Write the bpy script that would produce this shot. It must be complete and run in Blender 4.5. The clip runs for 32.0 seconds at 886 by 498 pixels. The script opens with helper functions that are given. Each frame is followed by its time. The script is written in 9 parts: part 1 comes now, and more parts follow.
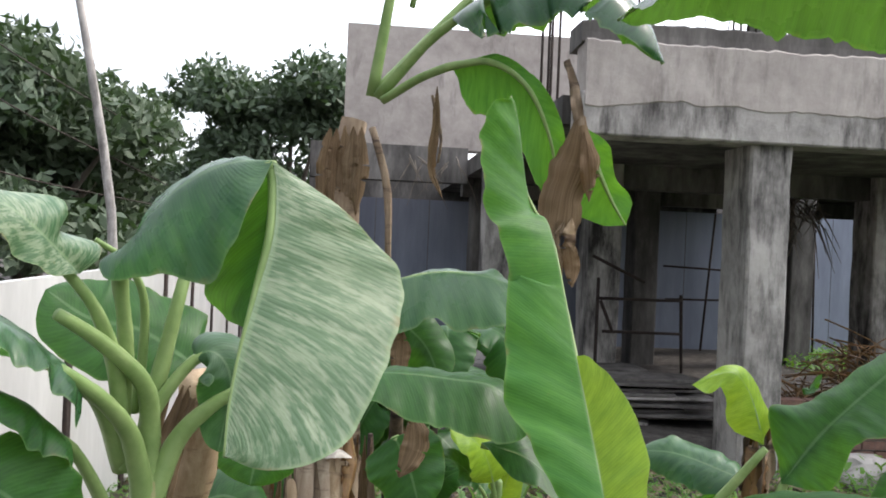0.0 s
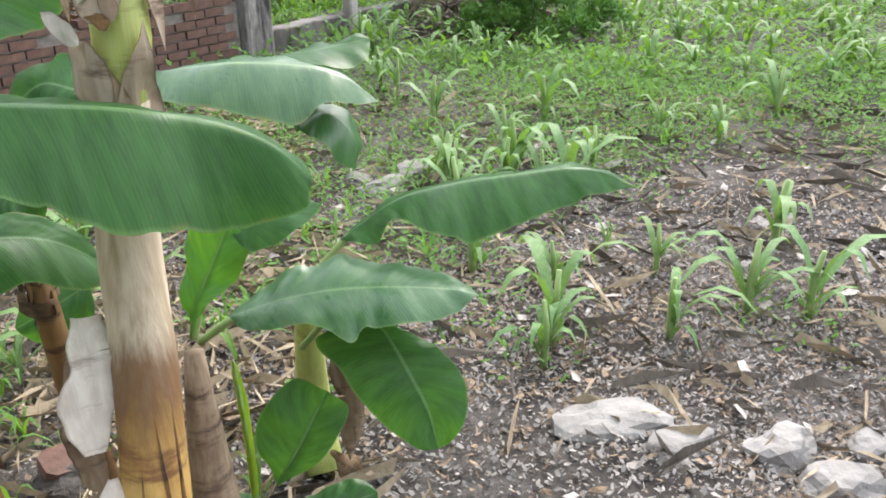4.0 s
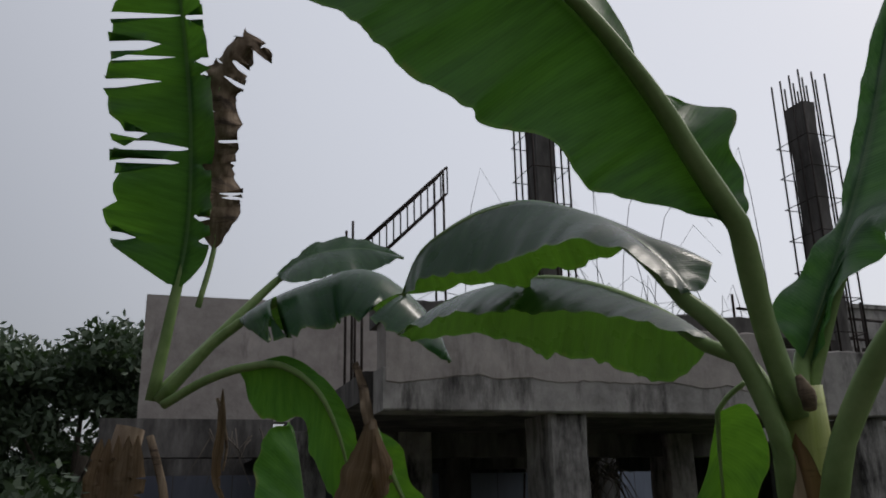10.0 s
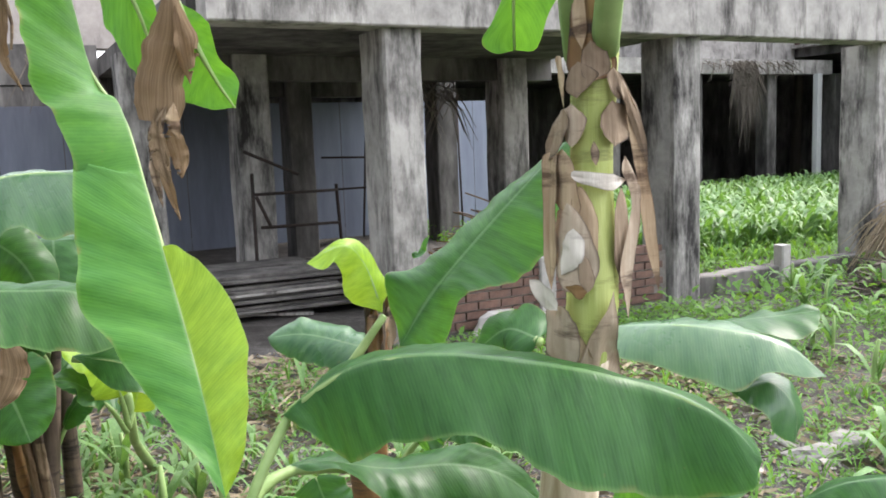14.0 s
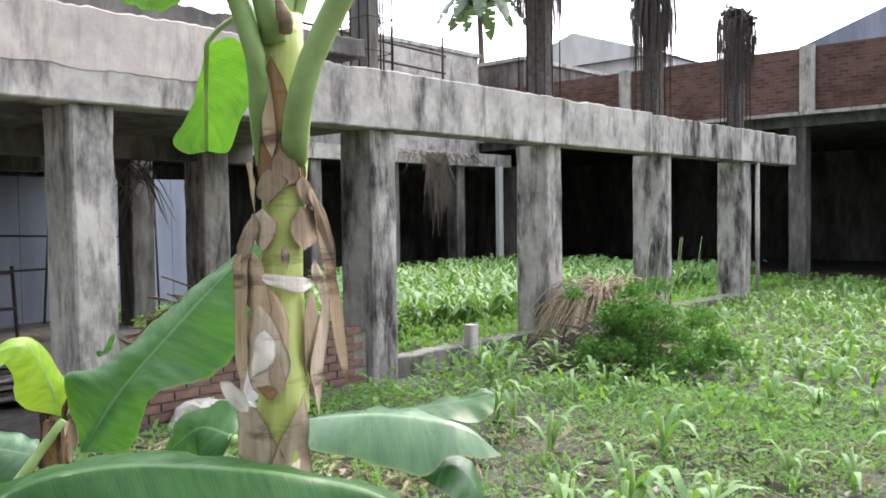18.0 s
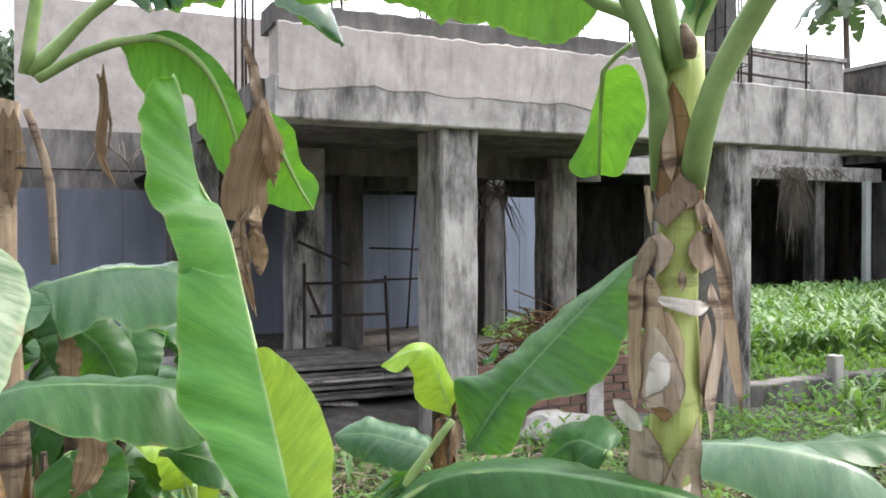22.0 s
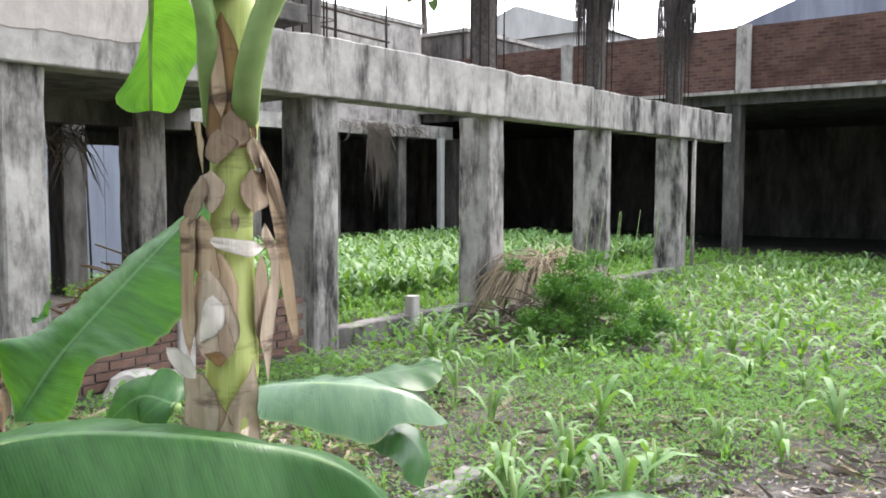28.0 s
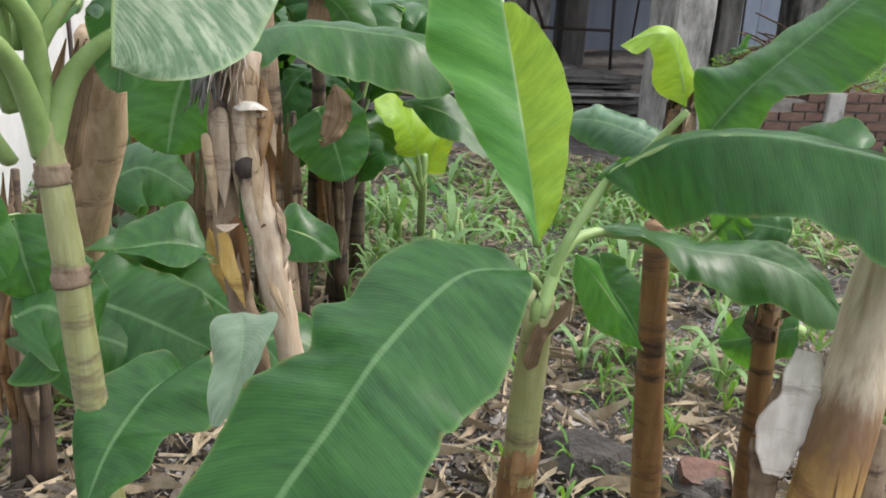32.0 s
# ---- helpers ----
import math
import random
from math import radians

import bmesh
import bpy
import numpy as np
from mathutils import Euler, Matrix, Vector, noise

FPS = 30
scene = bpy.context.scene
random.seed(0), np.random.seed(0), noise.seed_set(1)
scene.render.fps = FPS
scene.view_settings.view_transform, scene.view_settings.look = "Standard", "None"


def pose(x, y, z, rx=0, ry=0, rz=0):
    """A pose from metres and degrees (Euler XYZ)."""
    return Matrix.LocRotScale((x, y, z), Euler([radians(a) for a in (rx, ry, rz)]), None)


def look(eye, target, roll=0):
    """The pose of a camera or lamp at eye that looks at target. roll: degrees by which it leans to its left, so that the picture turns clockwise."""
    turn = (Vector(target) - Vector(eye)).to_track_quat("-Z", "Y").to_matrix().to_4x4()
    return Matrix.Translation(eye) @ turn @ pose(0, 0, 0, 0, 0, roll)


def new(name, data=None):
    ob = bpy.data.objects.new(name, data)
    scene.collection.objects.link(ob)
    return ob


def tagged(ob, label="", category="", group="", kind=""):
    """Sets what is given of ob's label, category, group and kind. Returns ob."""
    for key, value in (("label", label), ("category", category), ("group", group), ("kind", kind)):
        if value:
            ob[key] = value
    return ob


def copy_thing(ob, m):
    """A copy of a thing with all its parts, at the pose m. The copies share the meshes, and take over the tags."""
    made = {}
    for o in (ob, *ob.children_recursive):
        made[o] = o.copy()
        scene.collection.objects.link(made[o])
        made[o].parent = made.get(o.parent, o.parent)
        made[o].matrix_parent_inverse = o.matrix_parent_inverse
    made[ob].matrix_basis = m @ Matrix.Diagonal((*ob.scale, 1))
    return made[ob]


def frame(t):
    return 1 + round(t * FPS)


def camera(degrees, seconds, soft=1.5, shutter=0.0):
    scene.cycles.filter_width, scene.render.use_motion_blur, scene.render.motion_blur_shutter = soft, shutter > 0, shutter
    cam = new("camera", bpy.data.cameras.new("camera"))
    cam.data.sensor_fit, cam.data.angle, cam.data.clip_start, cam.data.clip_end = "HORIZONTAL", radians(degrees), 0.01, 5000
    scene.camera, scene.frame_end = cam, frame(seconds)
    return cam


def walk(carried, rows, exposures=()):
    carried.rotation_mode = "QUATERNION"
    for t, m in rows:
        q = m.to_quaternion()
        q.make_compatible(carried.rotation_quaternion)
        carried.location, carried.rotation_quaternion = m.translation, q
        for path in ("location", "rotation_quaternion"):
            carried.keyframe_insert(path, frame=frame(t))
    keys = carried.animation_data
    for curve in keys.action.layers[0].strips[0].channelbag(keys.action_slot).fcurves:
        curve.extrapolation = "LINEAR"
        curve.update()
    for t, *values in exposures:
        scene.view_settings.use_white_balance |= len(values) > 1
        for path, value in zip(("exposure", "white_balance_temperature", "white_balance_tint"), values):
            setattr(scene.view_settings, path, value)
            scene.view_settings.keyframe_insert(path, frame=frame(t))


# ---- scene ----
# seconds, stops, kelvin, tint: the clip's camera closes down when it tilts up to the sky
EXPO = [(0.0, 0.5, 6250, 14), (0.6, 0.82, 6250, 14), (1.5, 1.05, 6250, 14), (2.2, 1.05, 6250, 14), (3.0, 1.03, 6250, 14), (4.5, 1.05, 6250, 14), (6.5, 1.0, 6250, 14), (8.2, 0.85, 6250, 14), (8.8, -0.21, 6250, 14), (9.3, -1.33, 6250, 14), (10.0, -1.66, 6250, 14), (10.6, -1.70, 6250, 14), (11.0, -1.22, 6250, 14), (11.4, -0.23, 6250, 14), (12.0, 0.9, 6250, 14), (13.0, 1.05, 6250, 14), (14.0, 1.27, 6250, 14), (15.0, 1.33, 6250, 14), (20.0, 1.13, 6250, 14), (22.6, 1.08, 6250, 14), (23.1, 0.68, 6250, 14), (23.6, -0.85, 6250, 14), (24.1, -1.42, 6250, 14), (24.6, -1.36, 6250, 14), (25.2, -0.70, 6250, 14), (25.6, 0.17, 6250, 14), (26.0, 0.68, 6250, 14), (26.5, 0.9, 6250, 14), (29.0, 1.35, 6250, 14), (31.0, 1.05, 6250, 14), (32.0, 0.8, 6250, 14)]
cam = camera(54.95, 32.0, soft=1.8)
walk(cam, [
    (0.0, pose(-0.047, -0.096, 1.502, 89.51, -2.43, 35.59)),
    (0.5, pose(-0.055, -0.089, 1.495, 84.42, -2.71, 37.60)),
    (1.0, pose(-0.059, -0.084, 1.479, 79.39, -0.42, 34.97)),
    (1.5, pose(-0.126, -0.035, 1.453, 72.39, 2.78, 25.04)),
    (2.0, pose(-0.096, -0.017, 1.370, 66.60, 2.78, 16.46)),
    (2.5, pose(-0.042, 0.021, 1.308, 61.33, 2.74, 9.57)),
    (3.0, pose(0.012, 0.058, 1.246, 60.75, 2.43, -0.21)),
    (3.5, pose(0.059, 0.098, 1.314, 62.75, 1.42, -9.08)),
    (4.0, pose(0.115, 0.126, 1.390, 66.24, 1.20, -13.89)),
    (4.5, pose(0.132, 0.152, 1.416, 71.83, 1.72, -16.24)),
    (6.5, pose(0.070, 0.029, 1.537, 90.76, -0.92, -4.14)),
    (7.0, pose(0.042, 0.021, 1.524, 92.45, 1.91, 1.76)),
    (7.5, pose(0.004, -0.019, 1.565, 91.30, 3.00, 6.38)),
    (8.0, pose(-0.004, 0.039, 1.579, 91.68, 1.85, 12.37)),
    (8.5, pose(-0.014, 0.034, 1.589, 94.70, 1.76, 16.69)),
    (9.0, pose(-0.023, 0.017, 1.630, 99.49, 2.22, 19.18)),
    (9.5, pose(-0.014, -0.014, 1.653, 104.80, 1.74, 21.24)),
    (10.0, pose(-0.011, -0.030, 1.651, 106.76, 1.17, 23.51)),
    (10.5, pose(-0.023, -0.022, 1.647, 103.18, 0.91, 26.53)),
    (11.0, pose(-0.025, -0.055, 1.593, 96.77, 0.02, 30.62)),
    (11.5, pose(-0.036, -0.024, 1.538, 90.09, -0.14, 35.21)),
    (12.0, pose(-0.047, 0.011, 1.484, 84.45, 0.44, 36.14)),
    (12.5, pose(-0.038, 0.025, 1.426, 79.65, 1.98, 33.13)),
    (13.0, pose(-0.011, 0.051, 1.428, 78.57, 2.16, 27.15)),
    (13.5, pose(0.026, 0.070, 1.449, 80.41, 2.48, 20.31)),
    (14.0, pose(0.054, 0.070, 1.456, 82.80, 2.13, 13.58)),
    (14.5, pose(0.074, 0.049, 1.474, 84.64, 2.04, 6.33)),
    (15.0, pose(0.081, 0.049, 1.473, 86.19, 1.32, -0.26)),
    (15.5, pose(0.090, 0.040, 1.476, 86.78, 0.91, -5.95)),
    (17.5, pose(0.091, 0.010, 1.493, 87.51, 0.72, -9.08)),
    (18.0, pose(0.079, 0.031, 1.494, 87.66, 0.78, -6.05)),
    (18.5, pose(0.063, 0.045, 1.497, 87.82, 0.82, -3.08)),
    (19.0, pose(0.050, 0.047, 1.501, 87.96, 0.69, -0.02)),
    (19.5, pose(0.037, 0.040, 1.502, 88.10, 0.53, 3.02)),
    (20.0, pose(0.026, 0.036, 1.500, 88.28, 0.43, 6.15)),
    (20.5, pose(0.015, 0.027, 1.503, 88.40, 0.37, 9.28)),
    (21.0, pose(0.005, 0.001, 1.502, 88.57, 0.34, 12.52)),
    (21.5, pose(-0.006, -0.004, 1.503, 88.67, 0.20, 14.85)),
    (22.0, pose(-0.013, -0.007, 1.504, 88.95, 0.06, 16.36)),
    (22.5, pose(-0.013, 0.002, 1.507, 90.78, -0.06, 17.15)),
    (23.0, pose(-0.012, -0.002, 1.537, 94.72, -0.09, 17.61)),
    (23.5, pose(-0.007, -0.046, 1.551, 99.75, -0.58, 17.66)),
    (24.0, pose(0.007, -0.025, 1.576, 102.64, -0.53, 16.09)),
    (24.5, pose(0.018, 0.016, 1.576, 102.65, -1.29, 11.27)),
    (25.0, pose(0.041, 0.009, 1.560, 100.24, -1.26, 4.86)),
    (25.5, pose(0.061, -0.033, 1.535, 97.42, -0.69, -1.45)),
    (26.0, pose(0.078, -0.151, 1.491, 94.59, -0.22, -6.86)),
    (26.5, pose(0.069, -0.052, 1.496, 91.65, 0.05, -10.73)),
    (28.5, pose(0.056, 0.051, 1.471, 85.17, 0.36, -9.14)),
    (29.0, pose(0.047, 0.045, 1.461, 85.26, 0.93, -5.37)),
    (29.5, pose(0.020, 0.043, 1.465, 85.16, 1.05, -0.13)),
    (30.0, pose(-0.006, 0.041, 1.468, 85.39, 0.60, 5.64)),
    (31.0, pose(-0.063, 0.020, 1.446, 80.97, -1.03, 17.60)),
    (31.5, pose(-0.057, -0.023, 1.424, 75.69, -2.36, 24.37)),
    (32.0, pose(-0.055, -0.042, 1.380, 70.43, -2.75, 30.97)),
], exposures=EXPO)

# ---- world and sun ----
SUN_EL, SUN_AZ = 46.0, 34.0          # degrees above the horizon, and from +y towards +x
world = bpy.data.worlds.new("sky")
scene.world = world
world.use_nodes = True
wn = world.node_tree
sky = wn.nodes.new("ShaderNodeTexSky")
sky.sky_type, sky.sun_disc = "NISHITA", False
sky.sun_elevation, sky.sun_rotation = radians(SUN_EL), radians(SUN_AZ)
sky.air_density, sky.dust_density, sky.ozone_density = 1.2, 4.5, 0.6
veil = wn.nodes.new("ShaderNodeMix")          # thin white cloud over the whole sky, brighter on the sun's side
veil.data_type = "RGBA"
veil.inputs[0].default_value = 0.62
sun_dir = (math.sin(radians(SUN_AZ)) * math.cos(radians(SUN_EL)), math.cos(radians(SUN_AZ)) * math.cos(radians(SUN_EL)), math.sin(radians(SUN_EL)))
wc, wd, wr = wn.nodes.new("ShaderNodeTexCoord"), wn.nodes.new("ShaderNodeVectorMath"), wn.nodes.new("ShaderNodeMapRange")
wd.operation = "DOT_PRODUCT"
wn.links.new(wc.outputs["Generated"], wd.inputs[0])
wd.inputs[1].default_value = sun_dir
wn.links.new(wd.outputs["Value"], wr.inputs[0])
wr.interpolation_type = "SMOOTHSTEP"
wr.inputs[1].default_value, wr.inputs[2].default_value, wr.inputs[3].default_value, wr.inputs[4].default_value = -0.45, 0.8, 1.4, 20.5
glow = wn.nodes.new("ShaderNodeVectorMath")
glow.operation = "SCALE"
glow.inputs[0].default_value = (0.965, 0.99, 1.01)
wn.links.new(wr.outputs[0], glow.inputs["Scale"])
wn.links.new(glow.outputs[0], veil.inputs[7])
wn.links.new(sky.outputs[0], veil.inputs[6])
wn.links.new(veil.outputs[2], wn.nodes["Background"].inputs[0])
wn.nodes["Background"].inputs[1].default_value = 0.15
sun = new("sun", bpy.data.lights.new("sun", "SUN"))
sun.data.energy, sun.data.angle, sun.data.color = 1.7, radians(10), (1.0, 0.93, 0.82)
sun.matrix_world = look((6 * math.sin(radians(SUN_AZ)), 6 * math.cos(radians(SUN_AZ)), 6 * math.tan(radians(SUN_EL))), (0, 0, 0))


# ---- small node helpers ----
def material(name, rough=0.8, spec=0.3):
    m = bpy.data.materials.new(name)
    m.use_nodes = True
    b = m.node_tree.nodes["Principled BSDF"]
    b.inputs["Roughness"].default_value = rough
    b.inputs["Specular IOR Level"].default_value = spec
    return m, m.node_tree, b


def put(t, kind, **values):
    n = t.nodes.new(kind)
    for k, v in values.items():
        n.inputs[k.replace("_", " ")].default_value = v
    return n


def coords(t, scale=(1, 1, 1), what="Object"):
    c, m = t.nodes.new("ShaderNodeTexCoord"), t.nodes.new("ShaderNodeMapping")
    t.links.new(c.outputs[what], m.inputs[0])
    m.inputs["Scale"].default_value = scale
    return m.outputs[0]


def noise_of(t, vec, scale, detail=5.0, rough=0.6):
    n = put(t, "ShaderNodeTexNoise", Scale=scale, Detail=detail, Roughness=rough)
    t.links.new(vec, n.inputs["Vector"])
    return n.outputs["Fac"]


def ramp(t, fac, stops):
    r = t.nodes.new("ShaderNodeValToRGB")
    e = r.color_ramp.elements
    while len(e) < len(stops):
        e.new(0.5)
    for el, (p, c) in zip(e, stops):
        el.position, el.color = p, (*c, 1)
    t.links.new(fac, r.inputs[0])
    return r.outputs[0]


def mix(t, fac, a, b, how="MIX"):
    n = t.nodes.new("ShaderNodeMix")
    n.data_type, n.blend_type = "RGBA", how
    for sock, v in ((n.inputs[0], fac), (n.inputs[6], a), (n.inputs[7], b)):
        if isinstance(v, (int, float)):
            sock.default_value = v
        elif isinstance(v, tuple):
            sock.default_value = (*v, 1)
        else:
            t.links.new(v, sock)
    return n.outputs[2]


def bump(t, b, height, strength=0.4, dist=0.01):
    n = put(t, "ShaderNodeBump", Strength=strength, Distance=dist)
    t.links.new(height, n.inputs["Height"])
    t.links.new(n.outputs[0], b.inputs["Normal"])


def flat_mat(name, dark, light, scale=8.0, rough=0.85, stretch=(1, 1, 1), relief=0.3, dist=0.01, stain=None, stain_scale=1.2, spec=0.25, what="Object"):
    """Two-scale mottled surface with relief and, if wanted, larger stains."""
    m, t, b = material(name, rough, spec)
    v = coords(t, stretch, what)
    fine = noise_of(t, v, scale, 8.0, 0.65)
    col = ramp(t, fine, [(0.3, dark), (0.7, light)])
    if stain:
        big = noise_of(t, v, stain_scale, 6.0, 0.7)
        col = mix(t, ramp(t, big, [(0.42, (0, 0, 0)), (0.66, (1, 1, 1))]), col, stain)
    rnd = t.nodes.new("ShaderNodeObjectInfo").outputs["Random"]
    col = mix(t, ramp(t, rnd, [(0.0, (0.0, 0.0, 0.0)), (1.0, (0.35, 0.35, 0.35))]), col, dark)
    t.links.new(col, b.inputs["Base Color"])
    bump(t, b, noise_of(t, v, scale * 3, 6.0), relief, dist)
    return m


def leafy(name, dark, light, through_col, share=0.35, rough=0.42, veins=True, spec=0.32, stripe=(0.3, 0.75), along=False):
    """Leaf: waxy top with fine side veins, and light that shines through the blade."""
    m, t, b = material(name, rough, spec)
    uv = t.nodes.new("ShaderNodeUVMap").outputs[0]
    ab = t.nodes.new("ShaderNodeMath")
    ab.operation = "ABSOLUTE"
    sep, slant, com = t.nodes.new("ShaderNodeSeparateXYZ"), t.nodes.new("ShaderNodeMath"), t.nodes.new("ShaderNodeCombineXYZ")
    t.links.new(uv, sep.inputs[0])
    t.links.new(sep.outputs[1], ab.inputs[0])
    slant.operation = "MULTIPLY_ADD"          # the side veins lean towards the tip
    t.links.new(ab.outputs[0], slant.inputs[0])
    slant.inputs[1].default_value = -0.05
    t.links.new(sep.outputs[0], slant.inputs[2])
    t.links.new(slant.outputs[0], com.inputs[0])
    t.links.new(sep.outputs[1], com.inputs[1])
    mp = put(t, "ShaderNodeMapping", Scale=(0.06, 0.25, 1) if along else (1, 0.03, 1))
    t.links.new(com.outputs[0], mp.inputs[0])
    v = mp.outputs[0]
    streak = noise_of(t, v, 110.0 if stripe[0] > 0.4 else 60.0, 3.0)
    big = noise_of(t, coords(t, (1, 1, 1), "Object"), 7.0, 4.0)
    band = noise_of(t, v, 17.0, 2.0)
    col = mix(t, ramp(t, streak, [(stripe[0], (0, 0, 0)), (stripe[1], (1, 1, 1))]), dark, light)
    top = 0.35 if stripe[0] > 0.4 else 0.5
    col = mix(t, ramp(t, big, [(0.35, (0, 0, 0)), (0.75, (top, top, top))]), col, light)
    # broad cross bands: the light and dark of shallow pleats painted into the colour
    col = mix(t, ramp(t, band, [(0.35, (0.0, 0.0, 0.0)), (0.68, (0.55, 0.55, 0.55))]), col, dark)
    rnd = t.nodes.new("ShaderNodeObjectInfo").outputs["Random"]
    col = mix(t, ramp(t, rnd, [(0.0, (0.0, 0.0, 0.0)), (1.0, (0.30, 0.30, 0.30))]), col, tuple(0.5 * (x + y) * k for x, y, k in zip(dark, light, (1.25, 1.05, 0.9))))
    spots = noise_of(t, coords(t, (1, 1, 1), "Object"), 24.0, 4.0)
    fine = streak
    if veins:
        wv = put(t, "ShaderNodeTexWave", Scale=52.0, Distortion=2.2, Detail=3.0)      # side veins about 6 mm apart
        wv.wave_type, wv.bands_direction = "BANDS", "X"
        wm = put(t, "ShaderNodeMapping", Scale=(1, 0.004, 1))
        t.links.new(com.outputs[0], wm.inputs[0])
        t.links.new(wm.outputs[0], wv.inputs["Vector"])
        fine = mix(t, 0.09, streak, wv.outputs["Fac"])
        col = mix(t, ramp(t, wv.outputs["Fac"], [(0.55, (0, 0, 0)), (1.0, (0.10, 0.10, 0.10))]), col, tuple(x * 1.35 for x in light))
        edge = ramp(t, ab.outputs[0], [(0.0, (0.85, 0.85, 0.85)), (0.026, (0.65, 0.65, 0.65)), (0.046, (0, 0, 0))])
        col = mix(t, edge, col, tuple(0.4 * x + y for x, y in zip(light, (0.12, 0.19, 0.085))))
        hem = ramp(t, ab.outputs[0], [(0.955, (0, 0, 0)), (0.985, (0.5, 0.5, 0.5))])
        col = mix(t, hem, col, tuple(0.5 * x + y for x, y in zip(light, (0.13, 0.19, 0.06))))
        rim = ramp(t, ab.outputs[0], [(0.93, (0, 0, 0)), (1.0, (1, 1, 1))])
        worn = mix(t, 1.0, rim, ramp(t, spots, [(0.54, (0, 0, 0)), (0.64, (0.7, 0.7, 0.7))]), "MULTIPLY")
        col = mix(t, worn, col, (0.20, 0.13, 0.055))
        fleck = ramp(t, noise_of(t, coords(t, (1, 1, 1), "Object"), 60.0, 2.0), [(0.72, (0, 0, 0)), (0.78, (0.4, 0.4, 0.4))])
        col = mix(t, fleck, col, (0.16, 0.12, 0.05))
    t.links.new(col, b.inputs["Base Color"])
    h = mix(t, 0.35 if veins else 0.5, fine, noise_of(t, coords(t, (1, 1, 1), "Object"), 16.0, 3.0))
    bump(t, b, h, 0.32 if veins else 0.7, 0.006)
    t.links.new(ramp(t, big, [(0.3, (rough - 0.08,) * 3), (0.7, (rough + 0.14,) * 3)]), b.inputs["Roughness"])
    tr = t.nodes.new("ShaderNodeBsdfTranslucent")
    t.links.new(mix(t, ramp(t, fine, [(0.3, (0, 0, 0)), (0.7, (1, 1, 1))]), tuple(0.62 * x for x in through_col), through_col), tr.inputs[0])
    ms = t.nodes.new("ShaderNodeMixShader")
    ms.inputs[0].default_value = share
    t.links.new(b.outputs[0], ms.inputs[1])
    t.links.new(tr.outputs[0], ms.inputs[2])
    t.links.new(ms.outputs[0], t.nodes["Material Output"].inputs[0])
    return m


def sheathy(name, dark, mid, light, rough, ring_z=0.0):
    """Layered banana sheath: fibres that run up the stem, blotches and dark scars across it."""
    m, t, b = material(name, rough, 0.35)
    fibre, v, ring = coords(t, (1, 1, 0.05)), coords(t), coords(t, (0.18, 0.18, 1))
    f = noise_of(t, fibre, 55.0, 5.0, 0.6)
    col = ramp(t, f, [(0.30, mid), (0.62, light)])
    col = mix(t, ramp(t, noise_of(t, v, 9.0, 6.0, 0.65), [(0.40, (0, 0, 0)), (0.70, (0.8, 0.8, 0.8))]), col, mid)
    col = mix(t, ramp(t, noise_of(t, ring, 17.0, 6.0, 0.7), [(0.53, (0, 0, 0)), (0.64, (0.9, 0.9, 0.9))]), col, dark)
    ab, sep = t.nodes.new("ShaderNodeMath"), t.nodes.new("ShaderNodeSeparateXYZ")
    ab.operation = "ABSOLUTE"
    t.links.new(t.nodes.new("ShaderNodeUVMap").outputs[0], sep.inputs[0])
    t.links.new(sep.outputs[1], ab.inputs[0])
    col = mix(t, ramp(t, ab.outputs[0], [(0.86, (0, 0, 0)), (1.0, (0.75, 0.75, 0.75))]), col, dark)      # dried brown rims
    if ring_z:
        pos, sz = t.nodes.new("ShaderNodeNewGeometry"), t.nodes.new("ShaderNodeSeparateXYZ")
        t.links.new(pos.outputs["Position"], sz.inputs[0])
        add = t.nodes.new("ShaderNodeMath")
        add.operation = "MULTIPLY_ADD"
        t.links.new(noise_of(t, coords(t, (1, 1, 0.08)), 40.0, 4.0), add.inputs[0])
        add.inputs[1].default_value = 0.22
        t.links.new(sz.outputs[2], add.inputs[2])
        z = ring_z + 0.11
        col = mix(t, ramp(t, add.outputs[0], [(z - 0.05, (0, 0, 0)), (z + 0.06, (1, 1, 1))]), col, ramp(t, f, [(0.3, (0.36, 0.27, 0.17)), (0.65, (0.58, 0.49, 0.36))]))
        col = mix(t, ramp(t, add.outputs[0], [(z - 0.16, (0, 0, 0)), (z - 0.02, (0.85, 0.85, 0.85)), (z + 0.03, (0.8, 0.8, 0.8)), (z + 0.10, (0, 0, 0))]), col, (0.13, 0.062, 0.028))
    t.links.new(col, b.inputs["Base Color"])
    bump(t, b, f, 0.5, 0.006)
    return m


def streaked(name, dark, light, stain, lo, hi):
    """Bare concrete: blotches, fine grain, and black growth that runs down in streaks."""
    m, t, b = material(name, 0.92, 0.2)
    v, run = coords(t), coords(t, (1.2, 1.2, 0.30))
    col = ramp(t, noise_of(t, v, 4.0, 9.0, 0.7), [(0.3, dark), (0.7, light)])
    col = mix(t, ramp(t, noise_of(t, v, 1.3, 4.0), [(0.45, (0, 0, 0)), (0.7, (0.6, 0.6, 0.6))]), col, tuple(c * 1.25 for c in light))
    col = mix(t, ramp(t, noise_of(t, run, 3.6, 9.0, 0.70), [(lo, (0, 0, 0)), (hi, (1, 1, 1))]), col, stain)
    t.links.new(col, b.inputs["Base Color"])
    bump(t, b, noise_of(t, v, 16.0, 9.0, 0.7), 0.5, 0.012)
    return m


